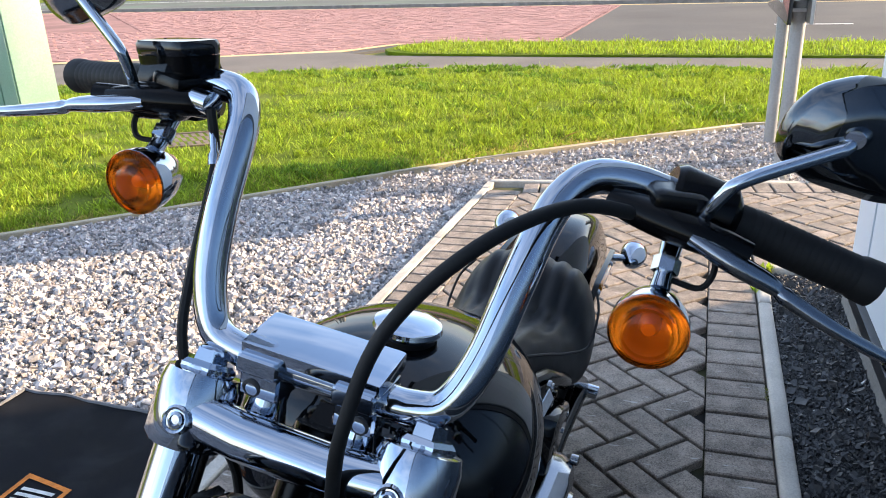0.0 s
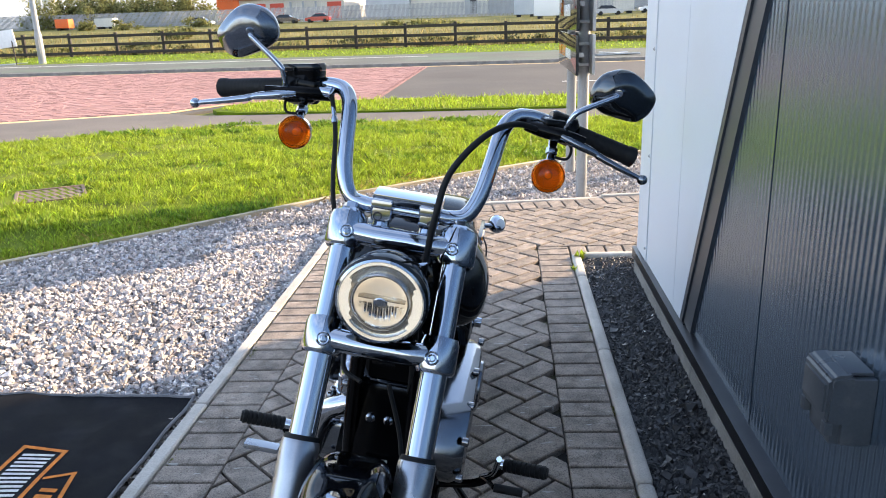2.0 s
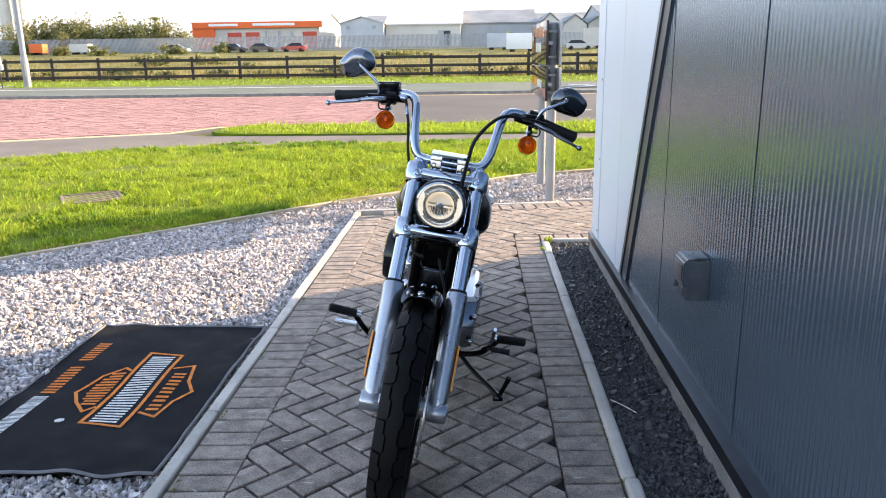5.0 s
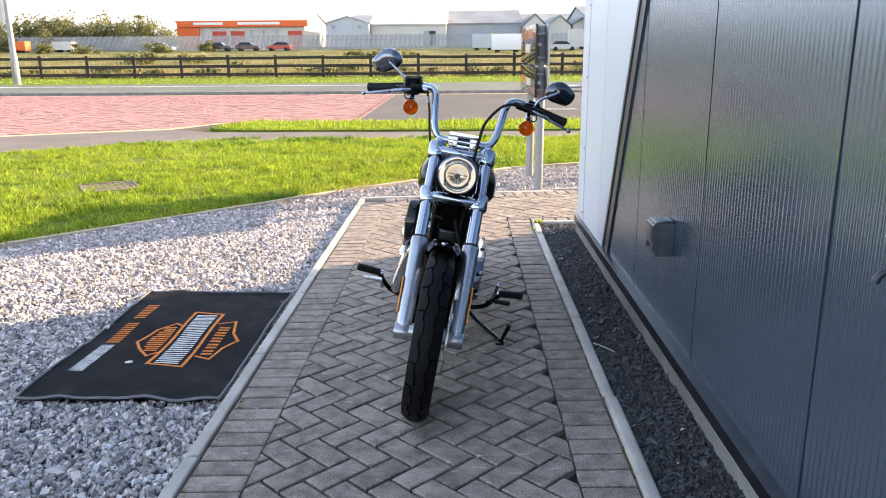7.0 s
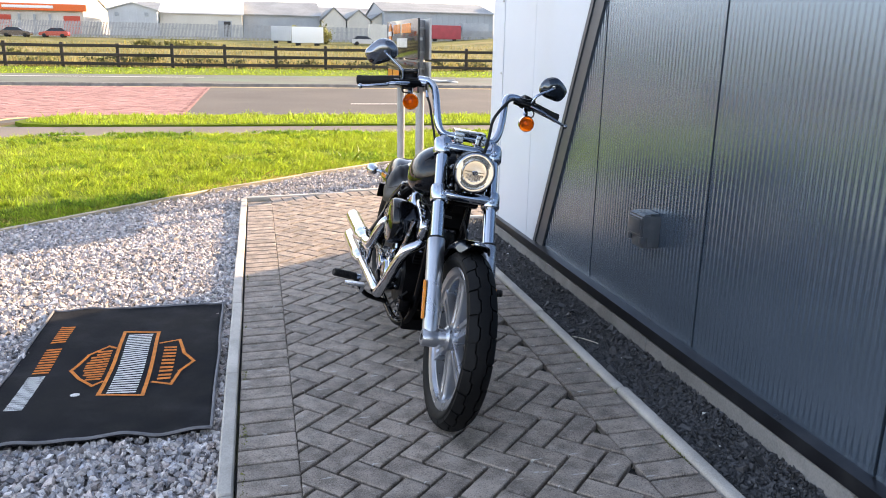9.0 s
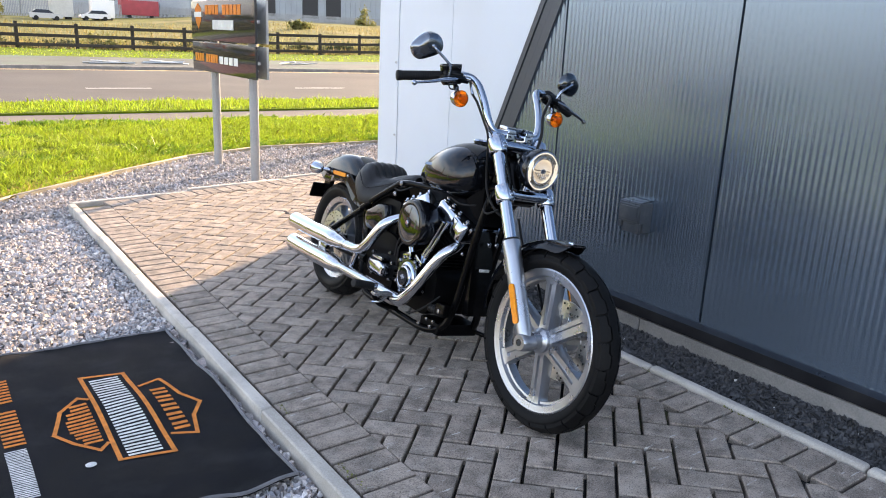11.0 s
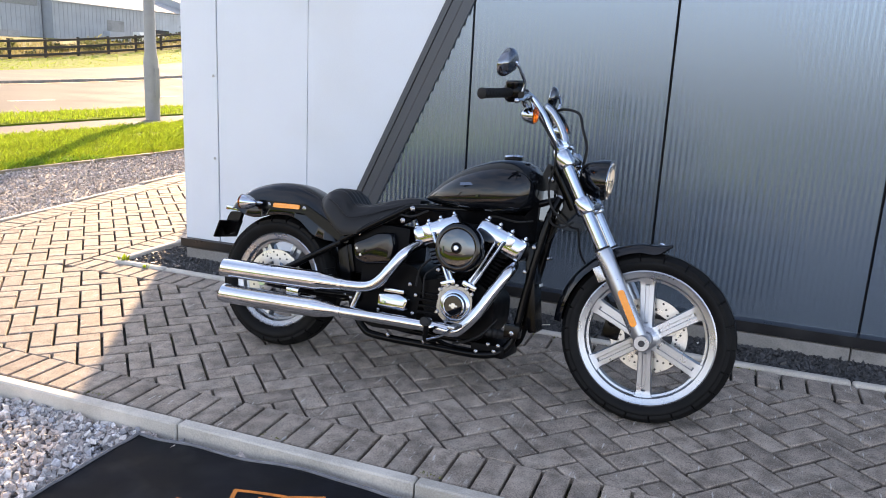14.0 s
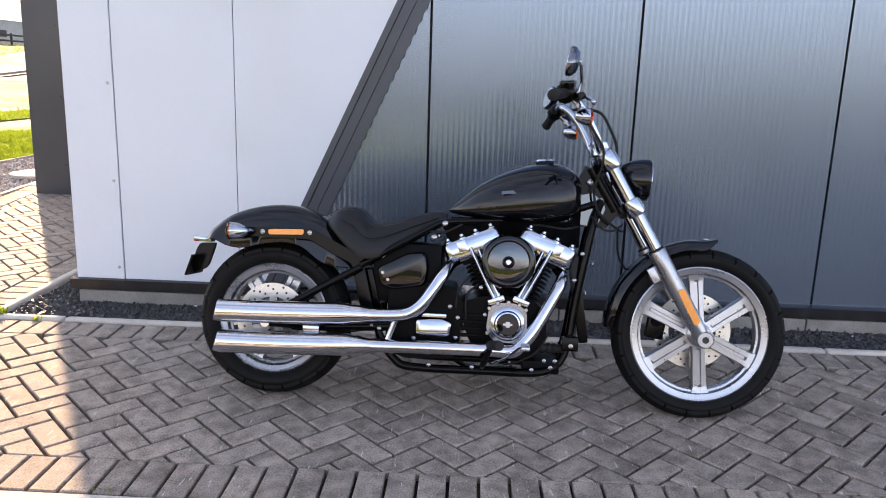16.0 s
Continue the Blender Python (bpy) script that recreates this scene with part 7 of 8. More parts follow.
# fenders: curved shells with rolled lips
def shell(rows, name, material, label, parent=None, thick=0.003):
    """rows: centre top u, w; edge u, w; half width."""
    n = 18
    rings = []
    for (u, w), (eu, ew), hw in rows:
        outer, inner = [], []
        for k in range(n + 1):
            x = -1 + 2 * k / n
            f = abs(x) ** 3.2
            p = P(u + (eu - u) * f, w + (ew - w) * f, hw * math.copysign(min(1, abs(x) ** 0.62 * 1.0), x))
            outer.append(p)
            inner.append(p + Vector((0, -math.copysign(thick, x) if abs(x) > 0.2 else 0, -thick)))
        rings.append(outer + inner[::-1])
    m = len(rings[0])
    fine = [curve([r[i] for r in rings], 5) for i in range(m)]
    rings = [[fine[i][j] for i in range(m)] for j in range(len(fine[0]))]
    bm = BM()
    loft(bm, rings)
    return part(name, bm, material, parent or bike, label, sharp=55)


rf = shell([((-1.895, 0.590), (-1.89, 0.585), 0.06), ((-1.862, 0.634), (-1.852, 0.595), 0.088), ((-1.80, 0.685), (-1.79, 0.572), 0.098), ((-1.73, 0.713), (-1.725, 0.568), 0.101), ((-1.653, 0.730), (-1.643, 0.588), 0.102), ((-1.57, 0.734), (-1.56, 0.594), 0.102), ((-1.50, 0.722), (-1.50, 0.578), 0.102), ((-1.43, 0.692), (-1.43, 0.528), 0.102), ((-1.38, 0.648), (-1.37, 0.512), 0.10), ((-1.335, 0.585), (-1.31, 0.505), 0.098), ((-1.305, 0.50), (-1.27, 0.46), 0.095)], "rear_fender", GLOSS, "glossy black bobbed rear fender")
ff_rows = []
for k in range(9):
    th = radians(178 - 89 * k / 8)
    R = 0.356 - (0.004 if k == 8 else 0)
    hw = (0.045, 0.058, 0.062, 0.064, 0.065, 0.065, 0.064, 0.061, 0.054)[k]
    c, s_ = math.cos(th), math.sin(th)
    ff_rows.append(((0.003 + R * c, 0.316 + R * s_), (0.003 + (R - 0.034) * c, 0.316 + (R - 0.034) * s_), hw))
ff_rows.append(((0.055, 0.676), (0.054, 0.668), 0.036))
ff = shell(ff_rows, "front_fender", GLOSS, "short glossy black front fender")
for s in (-1, 1):
    bm = BM()
    tube(bm, curve([P(-0.19, 0.55, s * 0.075), P(-0.155, 0.585, s * 0.062), P(-0.13, 0.625, s * 0.055)]), 0.006, 8)
    part("fender_stay", bm, POWDER, ff)
bm = BM()
lathe(bm, P(0.015, 0.672), (0.1, 0, 1), [(0, 0.011), (0.004, 0.010), (0.005, 0)], 14)
part("fender_badge", bm, CHROME, ff)

for s in (-1, 1):
    v = s * 0.116
    bm = BM()
    pl = rounded([Vector(q) for q in ((-1.72, 0.645), (-1.47, 0.652), (-1.36, 0.60), (-1.245, 0.54), (-1.235, 0.515), (-1.27, 0.508), (-1.38, 0.562), (-1.47, 0.61), (-1.72, 0.612))], 0.012, 3)
    prism(bm, [P(a, b, v - s * 0.006) for a, b in pl], (0, s * 0.012, 0))
    strut = part("fender_strut", bm, POWDER, bike, "black fender strut")
    bm = BM()
    pl = rounded([Vector(q) for q in ((-1.625, 0.641), (-1.49, 0.646), (-1.49, 0.626), (-1.625, 0.621))], 0.008, 3)
    prism(bm, [P(a, b, v + s * 0.006) for a, b in pl], (0, s * 0.006, 0))
    part("side_reflector", bm, REFLECTOR, strut, "long orange side reflector")
    for a, b in ((-1.648, 0.631), (-1.468, 0.634), (-1.262, 0.525), (-1.19, 0.563)):
        bm = BM()
        lathe(bm, P(a, b, v + s * 0.004), (0, s, 0), [(0, 0.009), (0.005, 0.009), (0.0055, 0.0065), (0.008, 0.006), (0.0085, 0.0035), (0.006, 0.003), (0.006, 0)], 14)
        part("bolt", bm, BOLT, strut)
    ic = P(-1.735, 0.630, s * 0.165)
    bm = BM()
    lathe(bm, ic, (-1, 0, 0), [(-0.05, 0), (-0.045, 0.010), (-0.03, 0.021), (-0.01, 0.029), (0.01, 0.032), (0.022, 0.032)], 28)
    sig = part("turn_signal", bm, CHROME, bike, "chrome bullet rear turn signal")
    bm = BM()
    lathe(bm, ic, (-1, 0, 0), [(0.018, 0.0325), (0.026, 0.0325), (0.031, 0.028), (0.035, 0.012), (0.0355, 0)], 28)
    part("signal_lens", bm, AMBER, sig, "amber lens")
    bm = BM()
    tube(bm, [ic + Vector((0.02, -s * 0.01, 0)), P(-1.69, 0.632, s * 0.116)], 0.009, 10)
    part("signal_stem", bm, CHROME, sig)

# plate bracket and tail light
bm = BM()
pl = rounded([Vector(q) for q in ((-1.868, 0.575), (-1.93, 0.572), (-1.945, 0.545), (-1.968, 0.46), (-1.955, 0.455), (-1.91, 0.47), (-1.895, 0.49))], 0.012, 3)
prism(bm, [P(a, b, -0.012) for a, b in pl], (0, 0.024, 0))
brk = part("plate_bracket", bm, POWDER, bike, "black number plate bracket")
bm = BM()
box(bm, P(-1.945, 0.488), (0.008, 0.17, 0.085), Matrix.Rotation(radians(18), 3, "Y"), bevel=0.004)
pp = part("plate_holder", bm, POWDER, brk)
for v in (-0.062, 0.062):
    for w in (0.46, 0.516):
        bm = BM()
        box(bm, P(-1.9505 - (0.488 - w) * 0.325, w, v), (0.004, 0.028, 0.006), bevel=0.001, seg=1)
        part("slot", bm, STICKER, pp)
bm = BM()
box(bm, P(-1.916, 0.588), (0.07, 0.05, 0.02), Matrix.Rotation(radians(4), 3, "Y"), bevel=0.008)
tl = part("tail_light", bm, CHROME, bike, "slim chrome tail light")
bm = BM()
box(bm, P(-1.946, 0.584), (0.016, 0.04, 0.014), bevel=0.005)
part("tail_lens", bm, REDLENS, tl)


# engine
def engine():
    bm = BM()
    pl = rounded([Vector(q) for q in ((-0.90, 0.40), (-0.86, 0.26), (-0.80, 0.20), (-0.62, 0.20), (-0.57, 0.27), (-0.575, 0.38), (-0.64, 0.43), (-0.80, 0.43))], 0.03, 3)
    prism(bm, [P(a, b, -0.11) for a, b in pl], (0, 0.22, 0))
    root = part("engine", bm, FIN, bike, "black and chrome V-twin engine")
    for sgn, base, nm in ((1, P(-0.695, 0.38), "front"), (-1, P(-0.745, 0.38), "rear")):
        ax = Vector((sgn * 0.383, 0, 0.924))
        rot = Matrix.Rotation(radians(sgn * 22.5), 3, "Y")
        bm = BM()
        box(bm, base + ax * 0.10, (0.10, 0.11, 0.2), rot, bevel=0.02)
        cyl = part("cylinder", bm, FIN, root, "black finned cylinder")
        for k in range(10):
            bm = BM()
            box(bm, base + ax * (0.035 + 0.0165 * k), (0.142, 0.165 if k < 7 else 0.175, 0.005), rot, bevel=0.002, seg=1)
            part("cooling_fin", bm, FIN, cyl)
        bm = BM()
        box(bm, base + ax * 0.222, (0.150, 0.175, 0.05), rot, bevel=0.015)
        part("cylinder_head", bm, FIN, root)
        bm = BM()
        c = base + ax * 0.272
        rings = []
        for h_, lx, ly in ((-0.056, 0.104, 0.10), (-0.044, 0.111, 0.106), (0.012, 0.110, 0.104), (0.024, 0.104, 0.098), (0.029, 0.092, 0.086)):
            q = rounded([Vector((-lx, -ly)), Vector((lx, -ly)), Vector((lx, ly)), Vector((-lx, ly))], 0.025, 4)
            rings.append([c + rot @ Vector((a + sgn * 0.012, b, h_)) for a, b in q])
        loft(bm, rings)
        rc = part("rocker_cover", bm, CHROME, root, "chrome rocker cover")
        for a, b in ((-0.085, -0.078), (-0.03, -0.082), (0.025, -0.082), (0.085, -0.078), (-0.07, 0.075), (0.07, 0.075)):
            bm = BM()
            lathe(bm, c + rot @ Vector((a + sgn * 0.012, b, 0.014)), ax, [(0, 0.02), (0.014, 0.018), (0.018, 0.013), (0.0185, 0.0095), (0.027, 0.009), (0.028, 0.006), (0.024, 0.005), (0.024, 0)], 14)
            part("rocker_bolt", bm, CHROME, rc)
        bm = BM()
        box(bm, c + rot @ Vector((sgn * 0.052, -0.101, -0.004)), (0.035, 0.012, 0.045), rot, bevel=0.006)
        part("rocker_boss", bm, CHROME, rc)
        for dd in (0.0, 0.032):
            bm = BM()
            a = P(-0.716 + sgn * (0.034 + dd * 0.6), 0.425, -0.128)
            b = P(-0.716 + sgn * (0.118 + dd), 0.60 + dd * 0.2, -0.115)
            dv = b - a
            tube(bm, [a, a + dv * 0.3, a + dv * 0.31, a + dv * 0.62, a + dv * 0.63, b], [0.011, 0.011, 0.0085, 0.0085, 0.0068, 0.0068], 12)
            part("pushrod_tube", bm, CHROME, root)
        bm = BM()
        box(bm, P(-0.716 + sgn * 0.045, 0.418, -0.13), (0.062, 0.05, 0.022), Matrix.Rotation(radians(sgn * 22), 3, "Y"), bevel=0.005)
        part("tappet_block", bm, CHROME, root)
    # cam cover
    bm = BM()
    pl = rounded([Vector(q) for q in ((-0.785, 0.395), (-0.795, 0.31), (-0.765, 0.268), (-0.67, 0.264), (-0.645, 0.30), (-0.648, 0.385), (-0.685, 0.412), (-0.75, 0.412))], 0.03, 5)
    prism(bm, [P(a, b, -0.165) for a, b in pl], (0, 0.06, 0))
    cc = part("cam_cover", bm, COVER, root, "dark polished cam cover")
    bm = BM()
    lathe(bm, P(-0.716, 0.336, -0.16), (0, -1, 0), [(0, 0.064), (0.008, 0.063), (0.012, 0.058), (0.013, 0.05), (0.019, 0.0485), (0.024, 0.045), (0.025, 0.040), (0.022, 0.036), (0.022, 0)], 48)
    part("timer_ring", bm, CHROME, cc)
    bm = BM()
    lathe(bm, P(-0.716, 0.336, -0.183), (0, -1, 0), [(0, 0.037), (0.004, 0.036), (0.004, 0)], 32)
    tc_ = part("timer_cover", bm, GLOSS, cc, "round black timer cover")
    bm = BM()
    box(bm, P(-0.716, 0.336, -0.187), (0.034, 0.002, 0.009), bevel=0.001, seg=1)
    box(bm, P(-0.716, 0.336, -0.1865), (0.016, 0.002, 0.022), bevel=0.001, seg=1)
    part("timer_emblem", bm, CHROME, tc_)
    for a, b in ((-0.785, 0.39), (-0.788, 0.30), (-0.745, 0.268), (-0.645, 0.30), (-0.652, 0.39), (-0.716, 0.415), (-0.755, 0.41), (-0.676, 0.408)):
        bm = BM()
        lathe(bm, P(a, b, -0.163), (0, -1, 0), [(0, 0.0085), (0.007, 0.0085), (0.010, 0.006), (0.010, 0)], 10)
        part("cover_bolt", bm, BOLT, cc)
    # air cleaner
    bm = BM()
    lathe(bm, P(-0.724, 0.563, -0.105), (0, -1, 0), [(0, 0.05), (0, 0.088), (0.02, 0.094), (0.05, 0.099), (0.075, 0.099), (0.088, 0.093), (0.093, 0.082), (0.092, 0.076), (0.089, 0.072)], 56)
    ac = part("air_cleaner", bm, GLOSS, root, "round glossy black air cleaner")
    bm = BM()
    lathe(bm, P(-0.724, 0.563, -0.192), (0, -1, 0), [(0, 0.075), (0.004, 0.073), (0.006, 0.066), (0.009, 0.04), (0.010, 0.022)], 56)
    part("air_cleaner_insert", bm, MIRROR_SHELL, ac)
    bm = BM()
    lathe(bm, P(-0.724, 0.563, -0.2), (0, -1, 0), [(0, 0.022), (0.004, 0.021), (0.005, 0.016), (0.003, 0.012), (0.003, 0)], 28)
    part("insert_rim", bm, POWDER, ac)
    bm = BM()
    lathe(bm, P(-0.724, 0.563, -0.203), (0, -1, 0), [(0, 0.0105), (0.004, 0.0105), (0.006, 0.008), (0.006, 0)], 16)
    part("centre_bolt", bm, CHROME, ac)
    # gearbox
    bm = BM()
    pl = rounded([Vector(q) for q in ((-1.16, 0.44), (-1.17, 0.22), (-1.10, 0.18), (-0.90, 0.19), (-0.88, 0.40), (-0.92, 0.46), (-1.08, 0.47))], 0.03, 3)
    prism(bm, [P(a, b, -0.12) for a, b in pl], (0, 0.24, 0))
    gb = part("gearbox", bm, FIN, root)
    bm = BM()
    rings = []
    for dv, k in ((-0.115, 1.0), (-0.15, 1.0), (-0.165, 0.9), (-0.168, 0.78)):
        q = rounded([Vector((-0.072 * k, -0.032 * k)), Vector((0.06 * k, -0.036 * k)), Vector((0.072 * k, 0.02 * k)), Vector((0.03 * k, 0.036 * k)), Vector((-0.072 * k, 0.032 * k))], 0.014, 4)
        rings.append([P(-0.985 + a, 0.308 + b, dv) for a, b in q])
    loft(bm, rings)
    gc = part("gear_cover", bm, CHROME, gb, "chrome gearbox side cover")
    bm = BM()
    box(bm, P(-0.985, 0.352, -0.14), (0.09, 0.05, 0.016), bevel=0.005)
    part("gear_cover_top", bm, CHROME, gc)
    for a, b in ((-1.075, 0.355), (-1.06, 0.26), (-0.905, 0.27), (-0.90, 0.345), (-0.93, 0.385), (-0.915, 0.23)):
        bm = BM()
        lathe(bm, P(a, b, -0.118), (0, -1, 0), [(0, 0.0075), (0.019, 0.0075), (0.0195, 0.0055), (0.0225, 0.005), (0.023, 0.0028), (0.020, 0.0025), (0.020, 0)], 10)
        part("cover_bolt", bm, BOLT, gb)
    # finned lower block and left primary cover
    for k in range(4):
        bm = BM()
        box(bm, P(-0.845, 0.28 + 0.025 * k, -0.115), (0.09, 0.02, 0.012), bevel=0.004)
        part("case_fin", bm, FIN, root)
    bm = BM()
    rings = []
    for dv, k in ((0.10, 1.0), (0.155, 1.0), (0.178, 0.94), (0.186, 0.84)):
        q = rounded([Vector((-0.30 * k, -0.07 * k)), Vector((-0.22 * k, -0.115 * k)), Vector((0.20 * k, -0.105 * k)), Vector((0.27 * k, 0.0)), Vector((0.20 * k, 0.105 * k)), Vector((-0.22 * k, 0.115 * k)), Vector((-0.30 * k, 0.07 * k))], 0.05, 4)
        rings.append([P(-0.90 + a, 0.335 + b, dv) for a, b in q])
    loft(bm, rings)
    pc = part("primary_cover", bm, COVER, root, "long chrome primary drive cover")
    bm = BM()
    lathe(bm, P(-1.06, 0.335, 0.184), (0, 1, 0), [(0, 0.075), (0.010, 0.073), (0.015, 0.06), (0.016, 0)], 36)
    part("derby_cover", bm, COVER, pc)
    for a, b in ((-0.66, 0.39), (-0.66, 0.29), (-0.76, 0.24), (-0.76, 0.43), (-0.92, 0.445), (-0.92, 0.228), (-1.15, 0.43), (-1.15, 0.24)):
        bm = BM()
        lathe(bm, P(a, b, 0.17), (0, 1, 0), [(0, 0.011), (0.014, 0.011), (0.017, 0.007), (0.017, 0)], 10)
        part("cover_bolt", bm, BOLT, pc)
    # intake and front fill between the cylinders and the tank
    bm = BM()
    box(bm, P(-0.72, 0.60, 0.0), (0.09, 0.14, 0.12), bevel=0.02)
    part("throttle_body", bm, FIN, root)
    bm = BM()
    box(bm, P(-0.74, 0.70, 0.0), (0.42, 0.07, 0.035), bevel=0.01)
    part("wiring_tray", bm, FIN, root)


engine()


# exhausts
def exhaust(name, pts, radii, label):
    bm = BM()
    tube(bm, pts, radii, 28, cap=False)
    n0 = pts[0]
    root = part(name, bm, CHROME_WORN, bike, label, sharp=50)
    bm = BM()
    lathe(bm, n0, (1, 0, 0), [(0.0, radii[0]), (0.0, radii[0] * 0.9), (0.03, radii[0] * 0.86), (0.03, radii[0] * 0.5), (0.12, radii[0] * 0.48), (0.12, 0)], 28)
    part("outlet", bm, DARKVOID, root)
    return root


def densify(pts, n=5):
    p = [P(a, b, c) for a, b, c, r in pts]
    q = curve(p, n)
    rs = []
    for i in range(len(pts) - 1):
        for k in range(n):
            t = k / n
            t = t * t * (3 - 2 * t)
            rs.append(pts[i][3] + (pts[i + 1][3] - pts[i][3]) * t)
    rs.append(pts[-1][3])
    return q, rs


up = [(-1.763, 0.339, -0.222, 0.0385), (-1.756, 0.3395, -0.222, 0.041), (-1.55, 0.343, -0.221, 0.041), (-1.33, 0.349, -0.22, 0.0405), (-1.27, 0.35, -0.218, 0.034), (-1.20, 0.350, -0.214, 0.0235), (-1.13, 0.352, -0.208, 0.023), (-1.075, 0.362, -0.203, 0.023), (-1.03, 0.395, -0.2, 0.0232), (-0.99, 0.452, -0.19, 0.0232), (-0.958, 0.505, -0.17, 0.0225), (-0.935, 0.54, -0.12, 0.021), (-0.905, 0.56, -0.07, 0.02)]
q, r = densify(up)
ex = exhaust("upper_exhaust", q, r, "chrome upper exhaust with slash-cut silencer")
lo = [(-1.760, 0.2265, -0.216, 0.040), (-1.753, 0.227, -0.216, 0.0425), (-1.55, 0.230, -0.216, 0.0425), (-1.325, 0.237, -0.215, 0.042), (-1.265, 0.238, -0.213, 0.035), (-1.195, 0.2385, -0.21, 0.024), (-1.0, 0.241, -0.205, 0.0235), (-0.78, 0.243, -0.20, 0.0235), (-0.70, 0.240, -0.195, 0.0235), (-0.665, 0.262, -0.188, 0.0235), (-0.622, 0.315, -0.178, 0.0235), (-0.575, 0.40, -0.16, 0.0235), (-0.535, 0.478, -0.135, 0.023), (-0.522, 0.515, -0.09, 0.021), (-0.54, 0.54, -0.05, 0.02)]
q, r = densify(lo)
ex2 = exhaust("lower_exhaust", q, r, "chrome lower exhaust with long silencer")
for e, u, w, v, rr in ((ex, -1.20, 0.350, -0.214, 0.0255), (ex2, -1.195, 0.2385, -0.21, 0.026), (ex2, -1.0, 0.241, -0.205, 0.0252)):
    bm = BM()
    lathe(bm, P(u - 0.01, w, v), (1, 0, 0), [(0, rr - 0.002), (0, rr), (0.018, rr), (0.018, rr - 0.002)], 24)
    part("pipe_clamp", bm, CHROME_WORN, e)
bm = BM()
tube(bm, [P(-1.12, 0.345, -0.19), P(-1.155, 0.245, -0.19)], 0.013, 12)
part("exhaust_bracket", bm, CHROME, ex2)
bm = BM()
box(bm, P(-1.43, 0.288, -0.20), (0.06, 0.03, 0.022), bevel=0.005)
part("silencer_mount", bm, CHROME, ex2)

# frame
fr = empty("frame")
fr.parent = bike
for s in (-1, 1):
    bm = BM()
    tube(bm, curve([P(-0.385, 0.80, s * 0.03), P(-0.412, 0.72, s * 0.055), P(-0.44, 0.57, s * 0.062), P(-0.468, 0.40, s * 0.062), P(-0.488, 0.26, s * 0.066), P(-0.52, 0.185, s * 0.08), P(-0.60, 0.152, s * 0.11), P(-0.80, 0.150, s * 0.12), P(-1.06, 0.150, s * 0.12), P(-1.13, 0.175, s * 0.12), P(-1.19, 0.26, s * 0.115), P(-1.21, 0.36, s * 0.11)], 6), 0.0155, 12)
    part("frame_rail", bm, POWDER, fr, "black frame downtube and lower rail")
    bm = BM()
    tube(bm, [P(-0.40, 0.79, s * 0.03), P(-0.60, 0.72, s * 0.05), P(-0.93, 0.70, s * 0.09), P(-0.985, 0.692, s * 0.108), P(-1.144, 0.598, s * 0.122), P(-1.27, 0.523, s * 0.122)], 0.0135, 12)
    part("seat_rail", bm, POWDER, fr)
    bm = BM()
    tube(bm, [P(-1.27, 0.515, s * 0.122), P(-1.42, 0.43, s * 0.118), P(-1.615, 0.312, s * 0.125)], [0.013, 0.014, 0.018], 12)
    part("swingarm_tube", bm, POWDER, fr)
    bm = BM()
    tube(bm, [P(-1.15, 0.30, s * 0.12), P(-1.4, 0.285, s * 0.12), P(-1.615, 0.296, s * 0.125)], [0.02, 0.018, 0.022], 12)
    part("swingarm_tube", bm, POWDER, fr)
    for a, b in ((-1.0, 0.638), (-0.962, 0.691)):
        bm = BM()
        lathe(bm, P(a, b, s * 0.118), (0, s, 0), [(0, 0.0105), (0.006, 0.0105), (0.007, 0.008), (0.010, 0.0075), (0.011, 0.0045), (0.008, 0.004), (0.008, 0)], 16)
        part("bolt", bm, BOLT, fr)
bm = BM()
prism(bm, [P(a, b, -0.022) for a, b in ((-0.45, 0.93), (-0.39, 0.91), (-0.31, 0.76), (-0.36, 0.70), (-0.48, 0.70), (-0.50, 0.80))], (0, 0.044, 0))
part("neck_gusset", bm, POWDER, fr)
for s in (-1, 1):
    bm = BM()
    pl = rounded([Vector(q_) for q_ in ((-0.478, 0.815), (-0.415, 0.83), (-0.365, 0.775), (-0.40, 0.70), (-0.50, 0.715), (-0.505, 0.75))], 0.015, 3)
    prism(bm, [P(a, b, s * 0.028) for a, b in pl], (0, s * 0.006, 0))
    part("neck_cover", bm, MIRROR_SHELL if s < 0 else POWDER, fr, "smoked chrome neck cover")
    for a, b in ((-0.43, 0.868), (-0.385, 0.80)):
        bm = BM()
        lathe(bm, P(a, b, s * 0.03), (0, s, 0), [(0, 0.0115), (0.009, 0.0115), (0.010, 0.009), (0.013, 0.008), (0.014, 0.005), (0.010, 0.0045), (0.010, 0)], 16)
        part("bolt", bm, BOLT, fr)
bm = BM()
box(bm, P(-0.452, 0.43), (0.035, 0.105, 0.34), Matrix.Rotation(radians(-9), 3, "Y"), bevel=0.008)
rg = part("front_cover", bm, POWDER, bike, "black regulator panel between the downtubes")
for k in range(2):
    bm = BM()
    lathe(bm, P(-0.405 - 0.002, 0.56, -0.018 + 0.036 * k), (1, 0, 0), [(0, 0.010), (0.006, 0.010), (0.010, 0.006), (0.010, 0)], 12)
    part("bolt", bm, BOLT, rg)
bm = BM()
box(bm, P(-0.424, 0.45, 0.0), (0.004, 0.05, 0.012), Matrix.Rotation(radians(-9), 3, "Y"), bevel=0.001, seg=1)
part("security_label", bm, STICKER, rg)
bm = BM()
box(bm, P(-0.484, 0.268, -0.115), (0.062, 0.045, 0.052), bevel=0.008)
hb = part("switch_box", bm, POWDER, bike, "black box below the downtube")
bm = BM()
